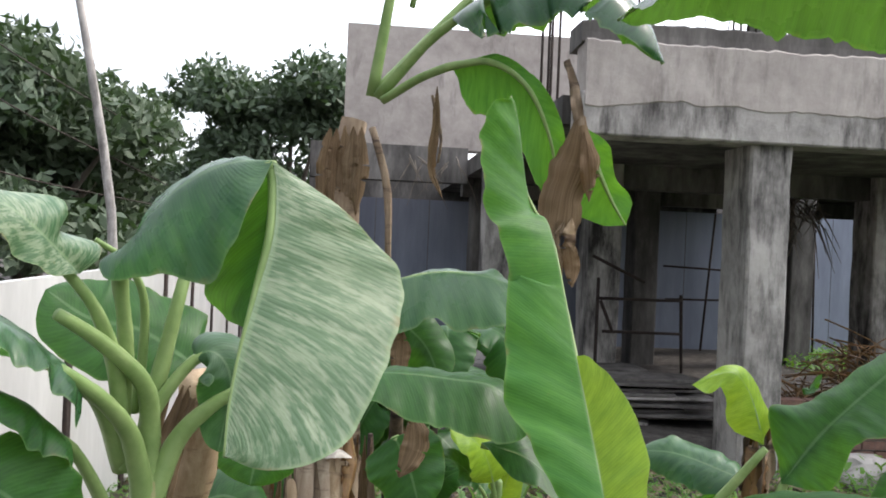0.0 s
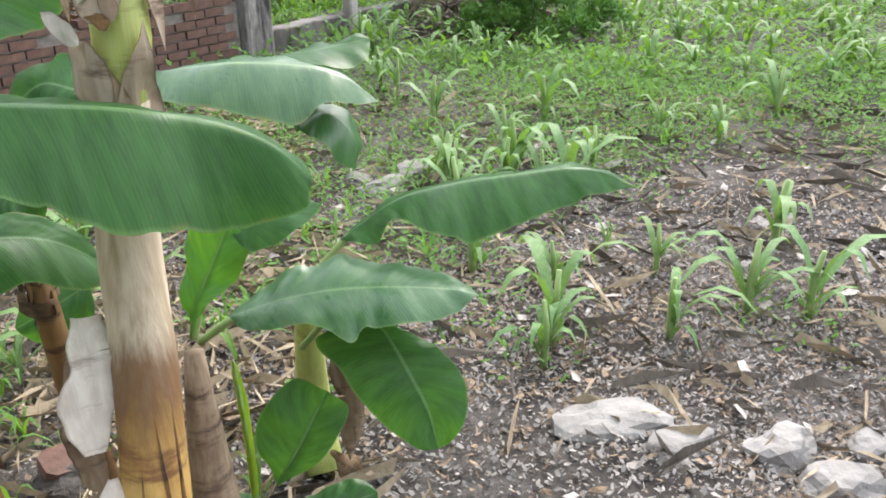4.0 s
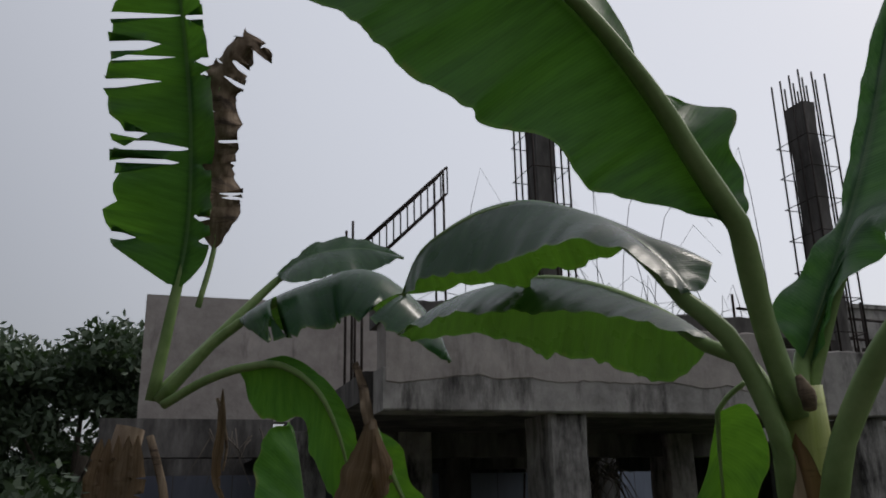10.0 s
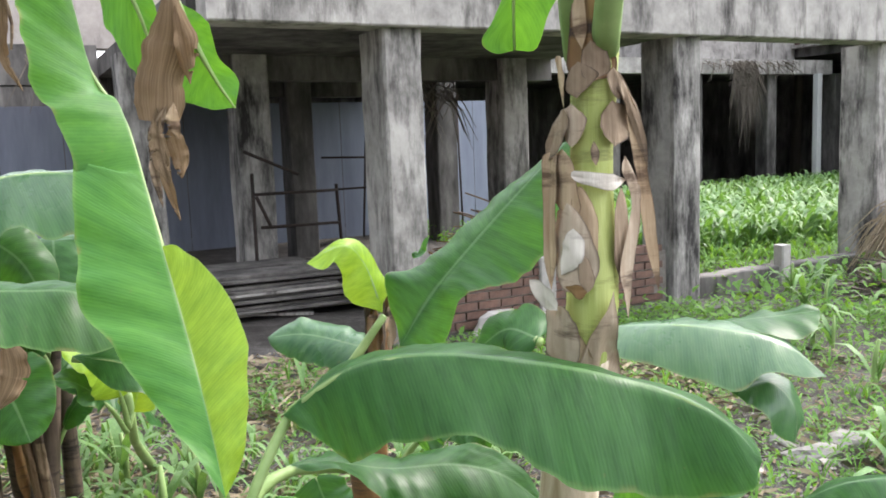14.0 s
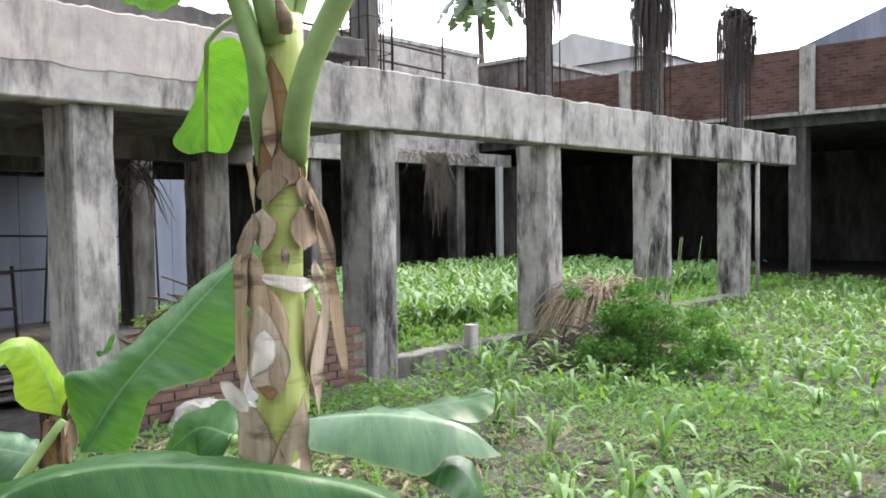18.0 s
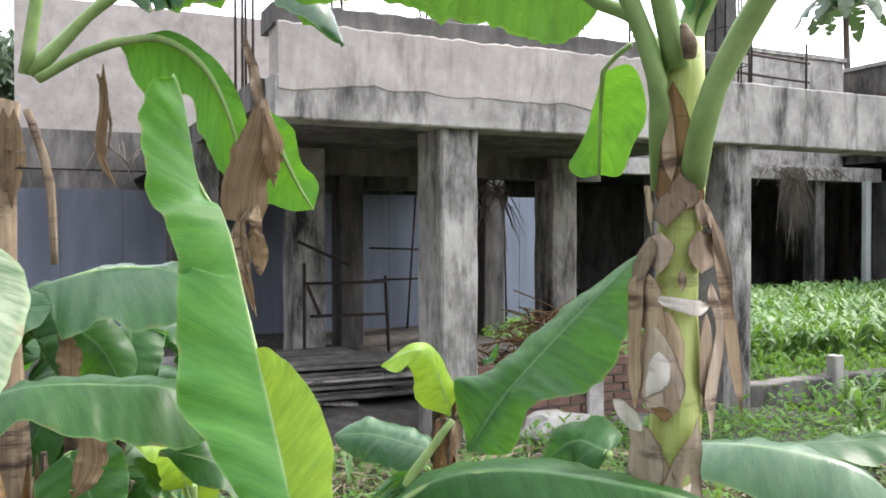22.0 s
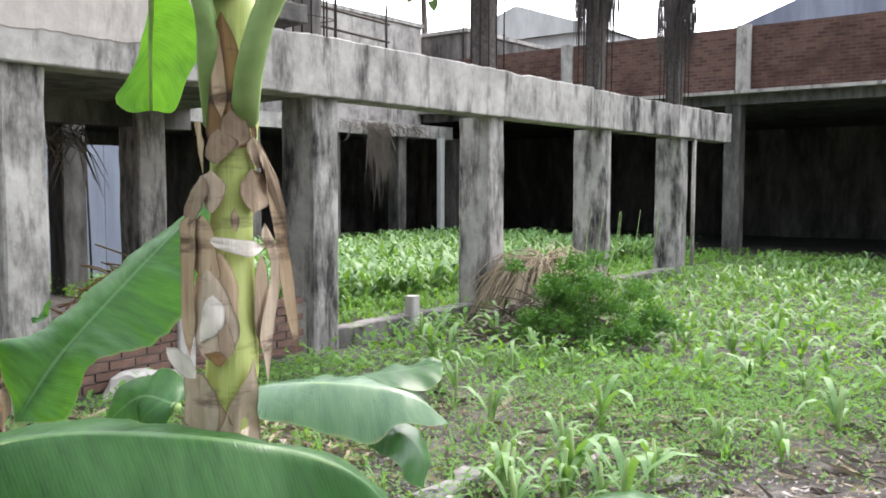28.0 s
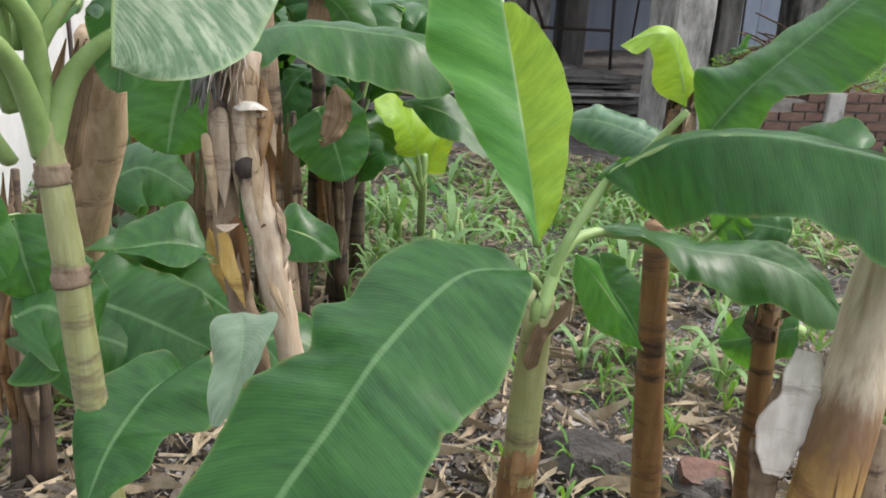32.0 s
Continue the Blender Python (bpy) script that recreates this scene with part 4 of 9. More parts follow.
tagged(box("white_post", (17.28, 8.22, 0), (17.44, 8.36, 2.70), WHITE, axes=plan, bevel=0.01), "slim white post before the rear wing", "post")
heap("brush_heap", "heap of reddish dry brush behind the column", "brush", 4.2, 1.2, 0.8, 0.85, 460, STEM_RUST, 0.4, 21)
g = np.random.RandomState(22)
stalks = []
for k in range(620):
    a, q = g.uniform(0, 6.28), math.sqrt(g.rand())
    s0, d0, z0 = 8.25 + 0.28 * q * math.cos(a), -0.45 + 0.3 * q * math.sin(a), 0.35 + 0.45 * g.rand() * (1 - 0.5 * q)
    reach, drop_ = g.uniform(0.25, 0.85), g.uniform(0.2, 0.75)
    s1, d1 = s0 + reach * math.cos(a), d0 + 0.7 * reach * math.sin(a)
    stalks.append(tube_data([plan(s0, d0, z0), plan((s0 + s1) / 2, (d0 + d1) / 2, z0 + 0.10 * g.rand()), plan(s1, d1, max(0.02, z0 - drop_))], [0.008, 0.007, 0.003], 3, 5))
tagged(mesh_ob("straw_heap", *joined(stalks), STRAW), "heap of pale dry maize stalks beside the column", "straw", kind="stuff")
heap("dark_brush_heap", "dark heap of rotten brush below the bush", "brush", 7.4, -1.0, 0.9, 0.35, 300, BARK, 0.35, 23, thick=0.012)
hang = []
g = np.random.RandomState(33)
for s0, s1, d, n, zt, ln in ((13.7, 16.6, 8.3, 70, 3.0, 0.5), (14.6, 15.3, 8.28, 170, 2.98, 1.9), (4.3, 4.9, 3.2, 50, 2.15, 0.8), (0.5, 1.2, 5.2, 16, 2.6, 0.7)):
    for k in range(n):
        s, z = g.uniform(s0, s1), zt - g.rand() * 0.15
        l, w = g.uniform(.25, 1) * ln, g.uniform(-.3, .3)
        hang.append(tube_data([plan(s, d, z), plan(s + w * .6, d - .1, z - l * .35), plan(s + w * 1.4, d - .12, z - l * (0.5 + 0.6 * math.sin(s * 7.0) ** 2))], [0.010, 0.008, 0.003], 3, 4))
tagged(mesh_ob("hanging_fronds", *joined(hang), BARK), "dry creepers hanging from the beams", "creepers", kind="stuff")

# low kerb beyond the brick wall, with its little post
kerb = thing("low_kerb", "low broken concrete kerb between the columns", "kerb", at=plan(6.8, 0.2, 0))
eroded_beam("kerb_body", 5.58, 7.95, 0.12, 0.28, -0.05, 0.17, CONC_DARK, "", 0.02, parent=kerb)
box("kerb_post", (6.62, 0.08, -0.02), (6.74, 0.2, 0.36), CONCRETE, kerb, axes=plan, bevel=0.015)
eroded_beam("kerb_body", 10.9, 13.3, 0.12, 0.32, -0.05, 0.16, CONC_DARK, "", 0.03, parent=kerb)
tube_pole = tagged(tube("drain_pipe", [plan(13.75, 0.05, 0), plan(13.75, 0.05, SOFFIT)], [0.035, 0.035], CONCRETE, sides=8, n=2), "pale upright pipe beside the last column", "pipe")


def rock(name, x, y, w, l, h, seed, mat=None, label="pale grey flat broken stone on the soil", cat="stone", turn=0.0):
    g = np.random.RandomState(seed)
    bm = bmesh.new()
    bmesh.ops.create_icosphere(bm, subdivisions=3, radius=1)
    for v in bm.verts:
        n = noise.noise(v.co * 1.4 + Vector((seed, 0, 0))) * 0.35
        co = v.co * (1 + n)
        co += Vector((noise.noise(co * 4.0), noise.noise(co * 4.0 + Vector((9, 0, 0))), noise.noise(co * 4.0 + Vector((0, 9, 0))))) * 0.12
        p = [max(-.95, min(.95, co.x)) * w, max(-.95, min(.95, co.y)) * l, max(-.6, min(.9, co.z)) * h]
        c, s = math.cos(turn), math.sin(turn)
        v.co = (x + p[0] * c - p[1] * s, y + p[0] * s + p[1] * c, ground_z(x, y) + p[2] - h * 0.05)
    me = bpy.data.meshes.new(name)
    bm.to_mesh(me)
    bm.free()
    me.materials.append(mat or STONE)
    return tagged(new(name, me), label, cat)


# ---- banana plants ----

main = thing("banana_plant", "tall banana plant with yellow stem and dry sheaths", "banana plant", "banana plants", at=(-0.11, 1.25, 0.00))
tube("pseudostem_base", [(-0.11, 1.25, 0.00), (-0.11, 1.31, 0.22), (-0.10, 1.38, 0.43), (-0.09, 1.44, 0.65), (-0.085, 1.488, 0.88), (-0.055, 1.458, 1.10)], [0.061, 0.059, 0.057, 0.054, 0.050, 0.044], STEM_LOWER, main, "yellow lower stem with brown ring and tan collar", sides=16, ripple=0.015, n=24)
tube("pseudostem", [(-0.06, 1.460, 1.06), (-0.04, 1.45, 1.19), (-0.04, 1.46, 1.38), (-0.03, 1.46, 1.58), (-0.03, 1.44, 1.82)], [0.041, 0.041, 0.035, 0.039, 0.032], STEM_GREEN, main, "green upper stem with brown rims", sides=12, ripple=0.050)
leaf(main, [(-0.08, 1.37, 0.59), (-0.07, 1.30, 0.34), (-0.07, 1.22, 0.07)], 0.01, STEM_RUST, up=(0.04, -0.74, 0.67), name='sheath_seam', seed=310, crumple=0.001, tears=0, wave=0.001, n=24, m=4, rib=None, rag=0.16, blunt=0.2, gap=0.008, shape=[0.08, 0.5, 0.8, 1, 0.9, 0.8, 0.45, 0.06])
leaf(main, [(-0.05, 1.37, 0.61), (-0.05, 1.30, 0.35), (-0.05, 1.22, 0.07)], 0.01, STEM_RUST, up=(0.03, -0.75, 0.66), name='sheath_seam', seed=311, crumple=0.001, tears=0, wave=0.001, n=24, m=4, rib=None, rag=0.16, blunt=0.2, gap=0.008, shape=[0.08, 0.5, 0.8, 1, 0.9, 0.8, 0.45, 0.06])
leaf(main, [(-0.11, 1.34, 0.51), (-0.12, 1.28, 0.30), (-0.12, 1.22, 0.07)], 0.01, STEM_RUST, up=(0.07, -0.73, 0.68), name='sheath_seam', seed=312, crumple=0.001, tears=0, wave=0.001, n=24, m=4, rib=None, rag=0.16, blunt=0.2, gap=0.008, shape=[0.08, 0.5, 0.8, 1, 0.9, 0.8, 0.45, 0.06])
leaf(main, [(-0.17, 1.44, 0.75), (-0.17, 1.42, 0.68), (-0.18, 1.40, 0.61), (-0.18, 1.38, 0.53)], 0.08, WHITE_SHEATH, up=(0.11, -0.85, 0.51), name='sheath_flap', seed=11, droop=15, fold=0, label='whitish dry sheath flap', shape=[0.75, 0.9, 0.95, 1, 0.95, 0.8, 0.35], crumple=0.008, tears=1, wave=0.014, n=24, m=4, rib=None, rag=0.16, blunt=0.2, gap=0.008)
leaf(main, [(-0.16, 1.36, 0.49), (-0.17, 1.34, 0.42), (-0.18, 1.32, 0.36), (-0.18, 1.29, 0.28)], 0.07, WHITE_SHEATH, up=(0.10, -0.76, 0.64), name='sheath_flap', seed=12, droop=25, fold=0, label='whitish dry sheath flap', shape=[0.2, 0.6, 0.8, 0.95, 1, 0.9, 0.5], crumple=0.01, tears=1, wave=0.014, n=24, m=4, rib=None, rag=0.16, blunt=0.2, gap=0.008)
leaf(main, [(-0.23, 1.25, 0.31), (-0.17, 1.25, 0.26), (-0.11, 1.25, 0.23), (-0.05, 1.24, 0.19)], 0.04, WHITE_SHEATH, up=(0.08, -0.71, 0.70), name='sheath_flap', seed=13, droop=15, tears=0, crumple=0.006, shape=[0.2, 0.9, 1, 1, 0.5], wave=0.014, n=24, m=4, rib=None, rag=0.16, blunt=0.2, gap=0.008)
leaf(main, [(-0.17, 1.25, 0.25), (-0.18, 1.22, 0.16), (-0.18, 1.20, 0.06)], 0.01, WHITE_SHEATH, up=(0.10, -0.67, 0.73), name='sheath_flap', seed=14, tears=0, wave=0.014, n=24, m=4, rib=None, rag=0.16, crumple=0.009, blunt=0.2, gap=0.008, shape=[0.08, 0.5, 0.8, 1, 0.9, 0.8, 0.45, 0.06])
leaf(main, [(-0.20, 1.45, 0.71), (-0.20, 1.41, 0.57), (-0.19, 1.38, 0.43), (-0.19, 1.36, 0.38)], 0.06, STEM_DRY, up=(0.12, -0.82, 0.56), name='sheath_flap', seed=15, droop=40, fold=0, label='brown dry sheath behind the white flap', wave=0.014, n=24, m=4, tears=3, rib=None, rag=0.16, crumple=0.009, blunt=0.2, gap=0.008, shape=[0.08, 0.5, 0.8, 1, 0.9, 0.8, 0.45, 0.06])
lofted(main, [(-0.045, 1.400, 1.747), (-0.040, 1.405, 1.676), (-0.034, 1.410, 1.604), (-0.030, 1.413, 1.539)], [(-0.045, 1.400, 1.747), (-0.060, 1.412, 1.705), (-0.065, 1.424, 1.624), (-0.067, 1.428, 1.556), (-0.030, 1.413, 1.539)], [(-0.045, 1.400, 1.747), (-0.024, 1.403, 1.702), (-0.008, 1.415, 1.632), (0.007, 1.437, 1.555), (-0.030, 1.413, 1.539)], STEM_RUST, rib_r=None, seed=3, name='dry_sheath', label='brown dried upper sheath', bulge=0.1, wave=0.004, pleat=0.0025, rag=0.1, m=5)
lofted(main, [(-0.052, 1.403, 1.721), (-0.049, 1.407, 1.659), (-0.047, 1.412, 1.587)], [(-0.052, 1.403, 1.721), (-0.060, 1.410, 1.695), (-0.061, 1.417, 1.624), (-0.047, 1.412, 1.587)], [(-0.052, 1.403, 1.721), (-0.045, 1.402, 1.694), (-0.039, 1.407, 1.622), (-0.047, 1.412, 1.587)], STEM_TAN, rib_r=None, seed=40, name='dry_sheath', label='', bulge=0.1, wave=0.004, pleat=0.0025, rag=0.1, m=5)
lofted(main, [(-0.034, 1.408, 1.600), (-0.028, 1.410, 1.568), (-0.030, 1.410, 1.541)], [(-0.034, 1.408, 1.600), (-0.050, 1.413, 1.578), (-0.047, 1.411, 1.548), (-0.030, 1.410, 1.541)], [(-0.034, 1.408, 1.600), (-0.011, 1.414, 1.586), (-0.005, 1.419, 1.555), (-0.030, 1.410, 1.541)], STEM_DRY, rib_r=None, seed=41, name='dry_sheath', label='', bulge=0.1, wave=0.004, pleat=0.0025, rag=0.1, m=5)
lofted(main, [(-0.054, 1.413, 1.570), (-0.054, 1.413, 1.546), (-0.056, 1.413, 1.514)], [(-0.054, 1.413, 1.570), (-0.067, 1.422, 1.555), (-0.074, 1.428, 1.528), (-0.056, 1.413, 1.514)], [(-0.054, 1.413, 1.570), (-0.034, 1.409, 1.559), (-0.025, 1.410, 1.545), (-0.056, 1.413, 1.514)], STEM_DRY, rib_r=None, seed=4, name='dry_sheath', label='', bulge=0.1, wave=0.004, pleat=0.0025, rag=0.1, m=5)
lofted(main, [(0.000, 1.424, 1.559), (0.007, 1.433, 1.541), (0.016, 1.464, 1.509)], [(0.000, 1.424, 1.559), (-0.009, 1.417, 1.545), (0.000, 1.426, 1.514), (0.016, 1.464, 1.509)], [(0.000, 1.424, 1.559), (0.015, 1.447, 1.541), (0.024, 1.468, 1.514), (0.016, 1.464, 1.509)], STEM_DRY, rib_r=None, seed=42, name='dry_sheath', label='', bulge=0.1, wave=0.004, pleat=0.0025, rag=0.1, m=5)
lofted(main, [(-0.088, 1.454, 1.584), (-0.083, 1.437, 1.542), (-0.077, 1.425, 1.499)], [(-0.088, 1.454, 1.584), (-0.093, 1.455, 1.579), (-0.089, 1.454, 1.543), (-0.077, 1.425, 1.499)], [(-0.088, 1.454, 1.584), (-0.079, 1.434, 1.577), (-0.075, 1.425, 1.542), (-0.077, 1.425, 1.499)], STEM_TAN, rib_r=None, seed=5, name='dry_sheath', label='pale dry sheath spike', bulge=0.1, wave=0.004, pleat=0.0025, rag=0.1, m=5)
lofted(main, [(-0.066, 1.420, 1.507), (-0.062, 1.416, 1.473), (-0.066, 1.418, 1.439)], [(-0.066, 1.420, 1.507), (-0.083, 1.445, 1.491), (-0.082, 1.440, 1.458), (-0.066, 1.418, 1.439)], [(-0.066, 1.420, 1.507), (-0.044, 1.410, 1.486), (-0.049, 1.411, 1.455), (-0.066, 1.418, 1.439)], PALE_SHEATH, rib_r=None, seed=6, name='dry_sheath', label='', bulge=0.2, wave=0.004, pleat=0.0025, rag=0.1, m=5)
lofted(main, [(-0.003, 1.423, 1.509), (0.002, 1.429, 1.477), (-0.000, 1.429, 1.438)], [(-0.003, 1.423, 1.509), (-0.019, 1.413, 1.488), (-0.016, 1.415, 1.459), (-0.000, 1.429, 1.438)], [(-0.003, 1.423, 1.509), (0.018, 1.466, 1.495), (0.020, 1.468, 1.457), (-0.000, 1.429, 1.438)], STEM_DRY, rib_r=None, seed=7, name='dry_sheath', label='', bulge=0.2, wave=0.004, pleat=0.0025, rag=0.1, m=5)
lofted(main, [(-0.077, 1.423, 1.499), (-0.097, 1.455, 1.458), (-0.108, 1.456, 1.418)], [(-0.077, 1.423, 1.499), (-0.091, 1.454, 1.491), (-0.112, 1.457, 1.448), (-0.108, 1.456, 1.418)], [(-0.077, 1.423, 1.499), (-0.071, 1.416, 1.477), (-0.086, 1.430, 1.435), (-0.108, 1.456, 1.418)], STEM_DRY, rib_r=None, seed=8, name='dry_sheath', label='', bulge=0.1, wave=0.004, pleat=0.0025, rag=0.1, m=5)
lofted(main, [(-0.102, 1.454, 1.434), (-0.106, 1.453, 1.354), (-0.107, 1.449, 1.269), (-0.105, 1.445, 1.208)], [(-0.102, 1.454, 1.434), (-0.116, 1.456, 1.420), (-0.117, 1.454, 1.344), (-0.117, 1.450, 1.259), (-0.105, 1.445, 1.208)], [(-0.102, 1.454, 1.434), (-0.089, 1.427, 1.422), (-0.092, 1.428, 1.347), (-0.095, 1.429, 1.263), (-0.105, 1.445, 1.208)], STEM_TAN, rib_r=None, seed=9, name='dry_sheath', label='long tan dry sheath', bulge=0.1, wave=0.004, pleat=0.0025, rag=0.1, m=5)
lofted(main, [(-0.082, 1.430, 1.438), (-0.074, 1.418, 1.385), (-0.070, 1.412, 1.326)], [(-0.082, 1.430, 1.438), (-0.099, 1.455, 1.420), (-0.099, 1.454, 1.359), (-0.070, 1.412, 1.326)], [(-0.082, 1.430, 1.438), (-0.064, 1.412, 1.413), (-0.053, 1.406, 1.345), (-0.070, 1.412, 1.326)], STEM_TAN, rib_r=None, seed=10, name='dry_sheath', label='', bulge=0.1, wave=0.004, pleat=0.0025, rag=0.1, m=5)
lofted(main, [(-0.074, 1.414, 1.353), (-0.066, 1.406, 1.295), (-0.059, 1.400, 1.245), (-0.055, 1.397, 1.212)], [(-0.074, 1.414, 1.353), (-0.097, 1.452, 1.330), (-0.100, 1.449, 1.269), (-0.082, 1.414, 1.215), (-0.055, 1.397, 1.212)], [(-0.074, 1.414, 1.353), (-0.046, 1.402, 1.327), (-0.026, 1.402, 1.277), (-0.033, 1.397, 1.224), (-0.055, 1.397, 1.212)], PALE_SHEATH, rib_r=None, seed=11, name='dry_sheath', label='papery whitish sheath with brown foot', bulge=0.1, wave=0.004, pleat=0.006, rag=0.1, m=5)
lofted(main, [(-0.064, 1.400, 1.314), (-0.069, 1.400, 1.277), (-0.085, 1.412, 1.238)], [(-0.064, 1.400, 1.314), (-0.077, 1.407, 1.302), (-0.087, 1.416, 1.270), (-0.085, 1.412, 1.238)], [(-0.064, 1.400, 1.314), (-0.049, 1.395, 1.296), (-0.051, 1.394, 1.260), (-0.085, 1.412, 1.238)], WHITE_SHEATH, rib_r=None, seed=12, name='dry_sheath', label='', bulge=0.1, wave=0.004, pleat=0.0025, rag=0.1, m=5)
lofted(main, [(-0.062, 1.412, 1.377), (-0.042, 1.405, 1.341), (-0.030, 1.405, 1.304), (-0.026, 1.405, 1.270)], [(-0.062, 1.412, 1.377), (-0.066, 1.412, 1.349), (-0.051, 1.404, 1.304), (-0.026, 1.405, 1.270)], [(-0.062, 1.412, 1.377), (-0.049, 1.408, 1.375), (-0.028, 1.408, 1.336), (-0.026, 1.405, 1.270)], STEM_TAN, rib_r=None, seed=13, name='dry_sheath', label='', bulge=0.1, wave=0.004, pleat=0.0025, rag=0.1, m=5)
lofted(main, [(0.018, 1.442, 1.530), (0.025, 1.468, 1.476), (0.040, 1.475, 1.381), (0.055, 1.475, 1.285), (0.066, 1.475, 1.198)], [(0.018, 1.442, 1.530), (0.015, 1.437, 1.504), (0.020, 1.466, 1.457), (0.033, 1.472, 1.381), (0.043, 1.471, 1.286), (0.066, 1.475, 1.198)], [(0.018, 1.442, 1.530), (0.031, 1.469, 1.495), (0.042, 1.474, 1.438), (0.055, 1.479, 1.361), (0.066, 1.478, 1.266), (0.066, 1.475, 1.198)], STEM_TAN, rib_r=None, seed=15, name='dry_sheath', label='long curling tan dry strip', bulge=0.1, wave=0.004, pleat=0.0025, rag=0.1, m=5)
lofted(main, [(0.013, 1.425, 1.541), (0.024, 1.450, 1.504), (0.037, 1.471, 1.457), (0.050, 1.477, 1.400)], [(0.013, 1.425, 1.541), (0.009, 1.421, 1.523), (0.025, 1.467, 1.467), (0.050, 1.477, 1.400)], [(0.013, 1.425, 1.541), (0.029, 1.467, 1.514), (0.048, 1.475, 1.447), (0.050, 1.477, 1.400)], STEM_DRY, rib_r=None, seed=16, name='dry_sheath', label='', bulge=0.1, wave=0.004, pleat=0.0025, rag=0.1, m=5)
lofted(main, [(0.015, 1.442, 1.424), (0.032, 1.470, 1.362), (0.017, 1.451, 1.261), (0.017, 1.463, 1.157)], [(0.015, 1.442, 1.424), (0.010, 1.435, 1.403), (0.023, 1.466, 1.344), (0.008, 1.425, 1.255), (0.017, 1.463, 1.157)], [(0.015, 1.442, 1.424), (0.027, 1.469, 1.400), (0.039, 1.473, 1.357), (0.027, 1.463, 1.249), (0.017, 1.463, 1.157)], PALE_SHEATH, rib_r=None, seed=17, name='dry_sheath', label='', bulge=0.1, wave=0.004, pleat=0.0025, rag=0.1, m=5)
lofted(main, [(0.008, 1.445, 1.374), (0.006, 1.437, 1.309), (0.011, 1.449, 1.209)], [(0.008, 1.445, 1.374), (0.001, 1.430, 1.347), (-0.002, 1.422, 1.265), (0.011, 1.449, 1.209)], [(0.008, 1.445, 1.374), (0.017, 1.466, 1.344), (0.016, 1.461, 1.259), (0.011, 1.449, 1.209)], STEM_DRY, rib_r=None, seed=18, name='dry_sheath', label='', bulge=0.1, wave=0.004, pleat=0.0025, rag=0.1, m=5)
lofted(main, [(-0.067, 1.410, 1.395), (-0.035, 1.404, 1.389), (-0.006, 1.418, 1.384), (0.017, 1.467, 1.385)], [(-0.067, 1.410, 1.395), (-0.062, 1.408, 1.403), (-0.030, 1.405, 1.400), (-0.003, 1.420, 1.396), (0.017, 1.467, 1.385)], [(-0.067, 1.410, 1.395), (-0.057, 1.406, 1.385), (-0.030, 1.405, 1.376), (-0.003, 1.420, 1.371), (0.017, 1.467, 1.385)], WHITE_SHEATH, rib_r=None, seed=55, name='stem_tie', label='pale strip tied round the stem', bulge=0.1, wave=0.003, pleat=0.0025, rag=0.1, m=5)
lofted(main, [(-0.102, 1.445, 1.184), (-0.088, 1.416, 1.154), (-0.081, 1.412, 1.118), (-0.074, 1.413, 1.080)], [(-0.102, 1.445, 1.184), (-0.116, 1.449, 1.169), (-0.115, 1.458, 1.104), (-0.074, 1.413, 1.080)], [(-0.102, 1.445, 1.184), (-0.072, 1.402, 1.181), (-0.053, 1.406, 1.120), (-0.074, 1.413, 1.080)], PALE_SHEATH, rib_r=None, seed=19, name='dry_sheath', label='papery lower sheath', bulge=0.1, wave=0.004, pleat=0.0025, rag=0.1, m=5)
lofted(main, [(-0.003, 1.407, 1.215), (-0.018, 1.405, 1.167), (-0.029, 1.410, 1.119), (-0.033, 1.423, 1.060)], [(-0.003, 1.407, 1.215), (-0.012, 1.403, 1.186), (-0.039, 1.402, 1.140), (-0.062, 1.412, 1.072), (-0.033, 1.423, 1.060)], [(-0.003, 1.407, 1.215), (0.000, 1.416, 1.179), (-0.002, 1.433, 1.123), (0.001, 1.478, 1.053), (-0.033, 1.423, 1.060)], PALE_SHEATH, rib_r=None, seed=20, name='dry_sheath', label='papery lower sheath', bulge=0.1, wave=0.004, pleat=0.005, rag=0.1, m=5)
lofted(main, [(-0.063, 1.404, 1.148), (-0.057, 1.411, 1.100), (-0.050, 1.421, 1.051)], [(-0.063, 1.404, 1.148), (-0.078, 1.412, 1.127), (-0.076, 1.417, 1.070), (-0.050, 1.421, 1.051)], [(-0.063, 1.404, 1.148), (-0.047, 1.407, 1.129), (-0.032, 1.426, 1.068), (-0.050, 1.421, 1.051)], STEM_TAN, rib_r=None, seed=24, name='dry_sheath', label='', bulge=0.1, wave=0.004, pleat=0.0025, rag=0.1, m=5)
lofted(main, [(-0.142, 1.449, 1.225), (-0.120, 1.445, 1.201), (-0.092, 1.403, 1.183)], [(-0.142, 1.449, 1.225), (-0.138, 1.447, 1.206), (-0.117, 1.445, 1.176), (-0.092, 1.403, 1.183)], [(-0.142, 1.449, 1.225), (-0.122, 1.446, 1.224), (-0.095, 1.407, 1.204), (-0.092, 1.403, 1.183)], WHITE_SHEATH, rib_r=None, seed=21, name='dry_sheath', label='', bulge=0.1, wave=0.004, pleat=0.0025, rag=0.1, m=5)
lofted(main, [(-0.080, 1.406, 1.221), (-0.057, 1.394, 1.217), (-0.035, 1.393, 1.224)], [(-0.080, 1.406, 1.221), (-0.057, 1.394, 1.226), (-0.035, 1.393, 1.224)], [(-0.080, 1.406, 1.221), (-0.055, 1.392, 1.204), (-0.035, 1.393, 1.224)], STEM_RUST, rib_r=None, seed=22, name='dry_sheath', label='', bulge=0.1, wave=0.004, pleat=0.0025, rag=0.1, m=5)
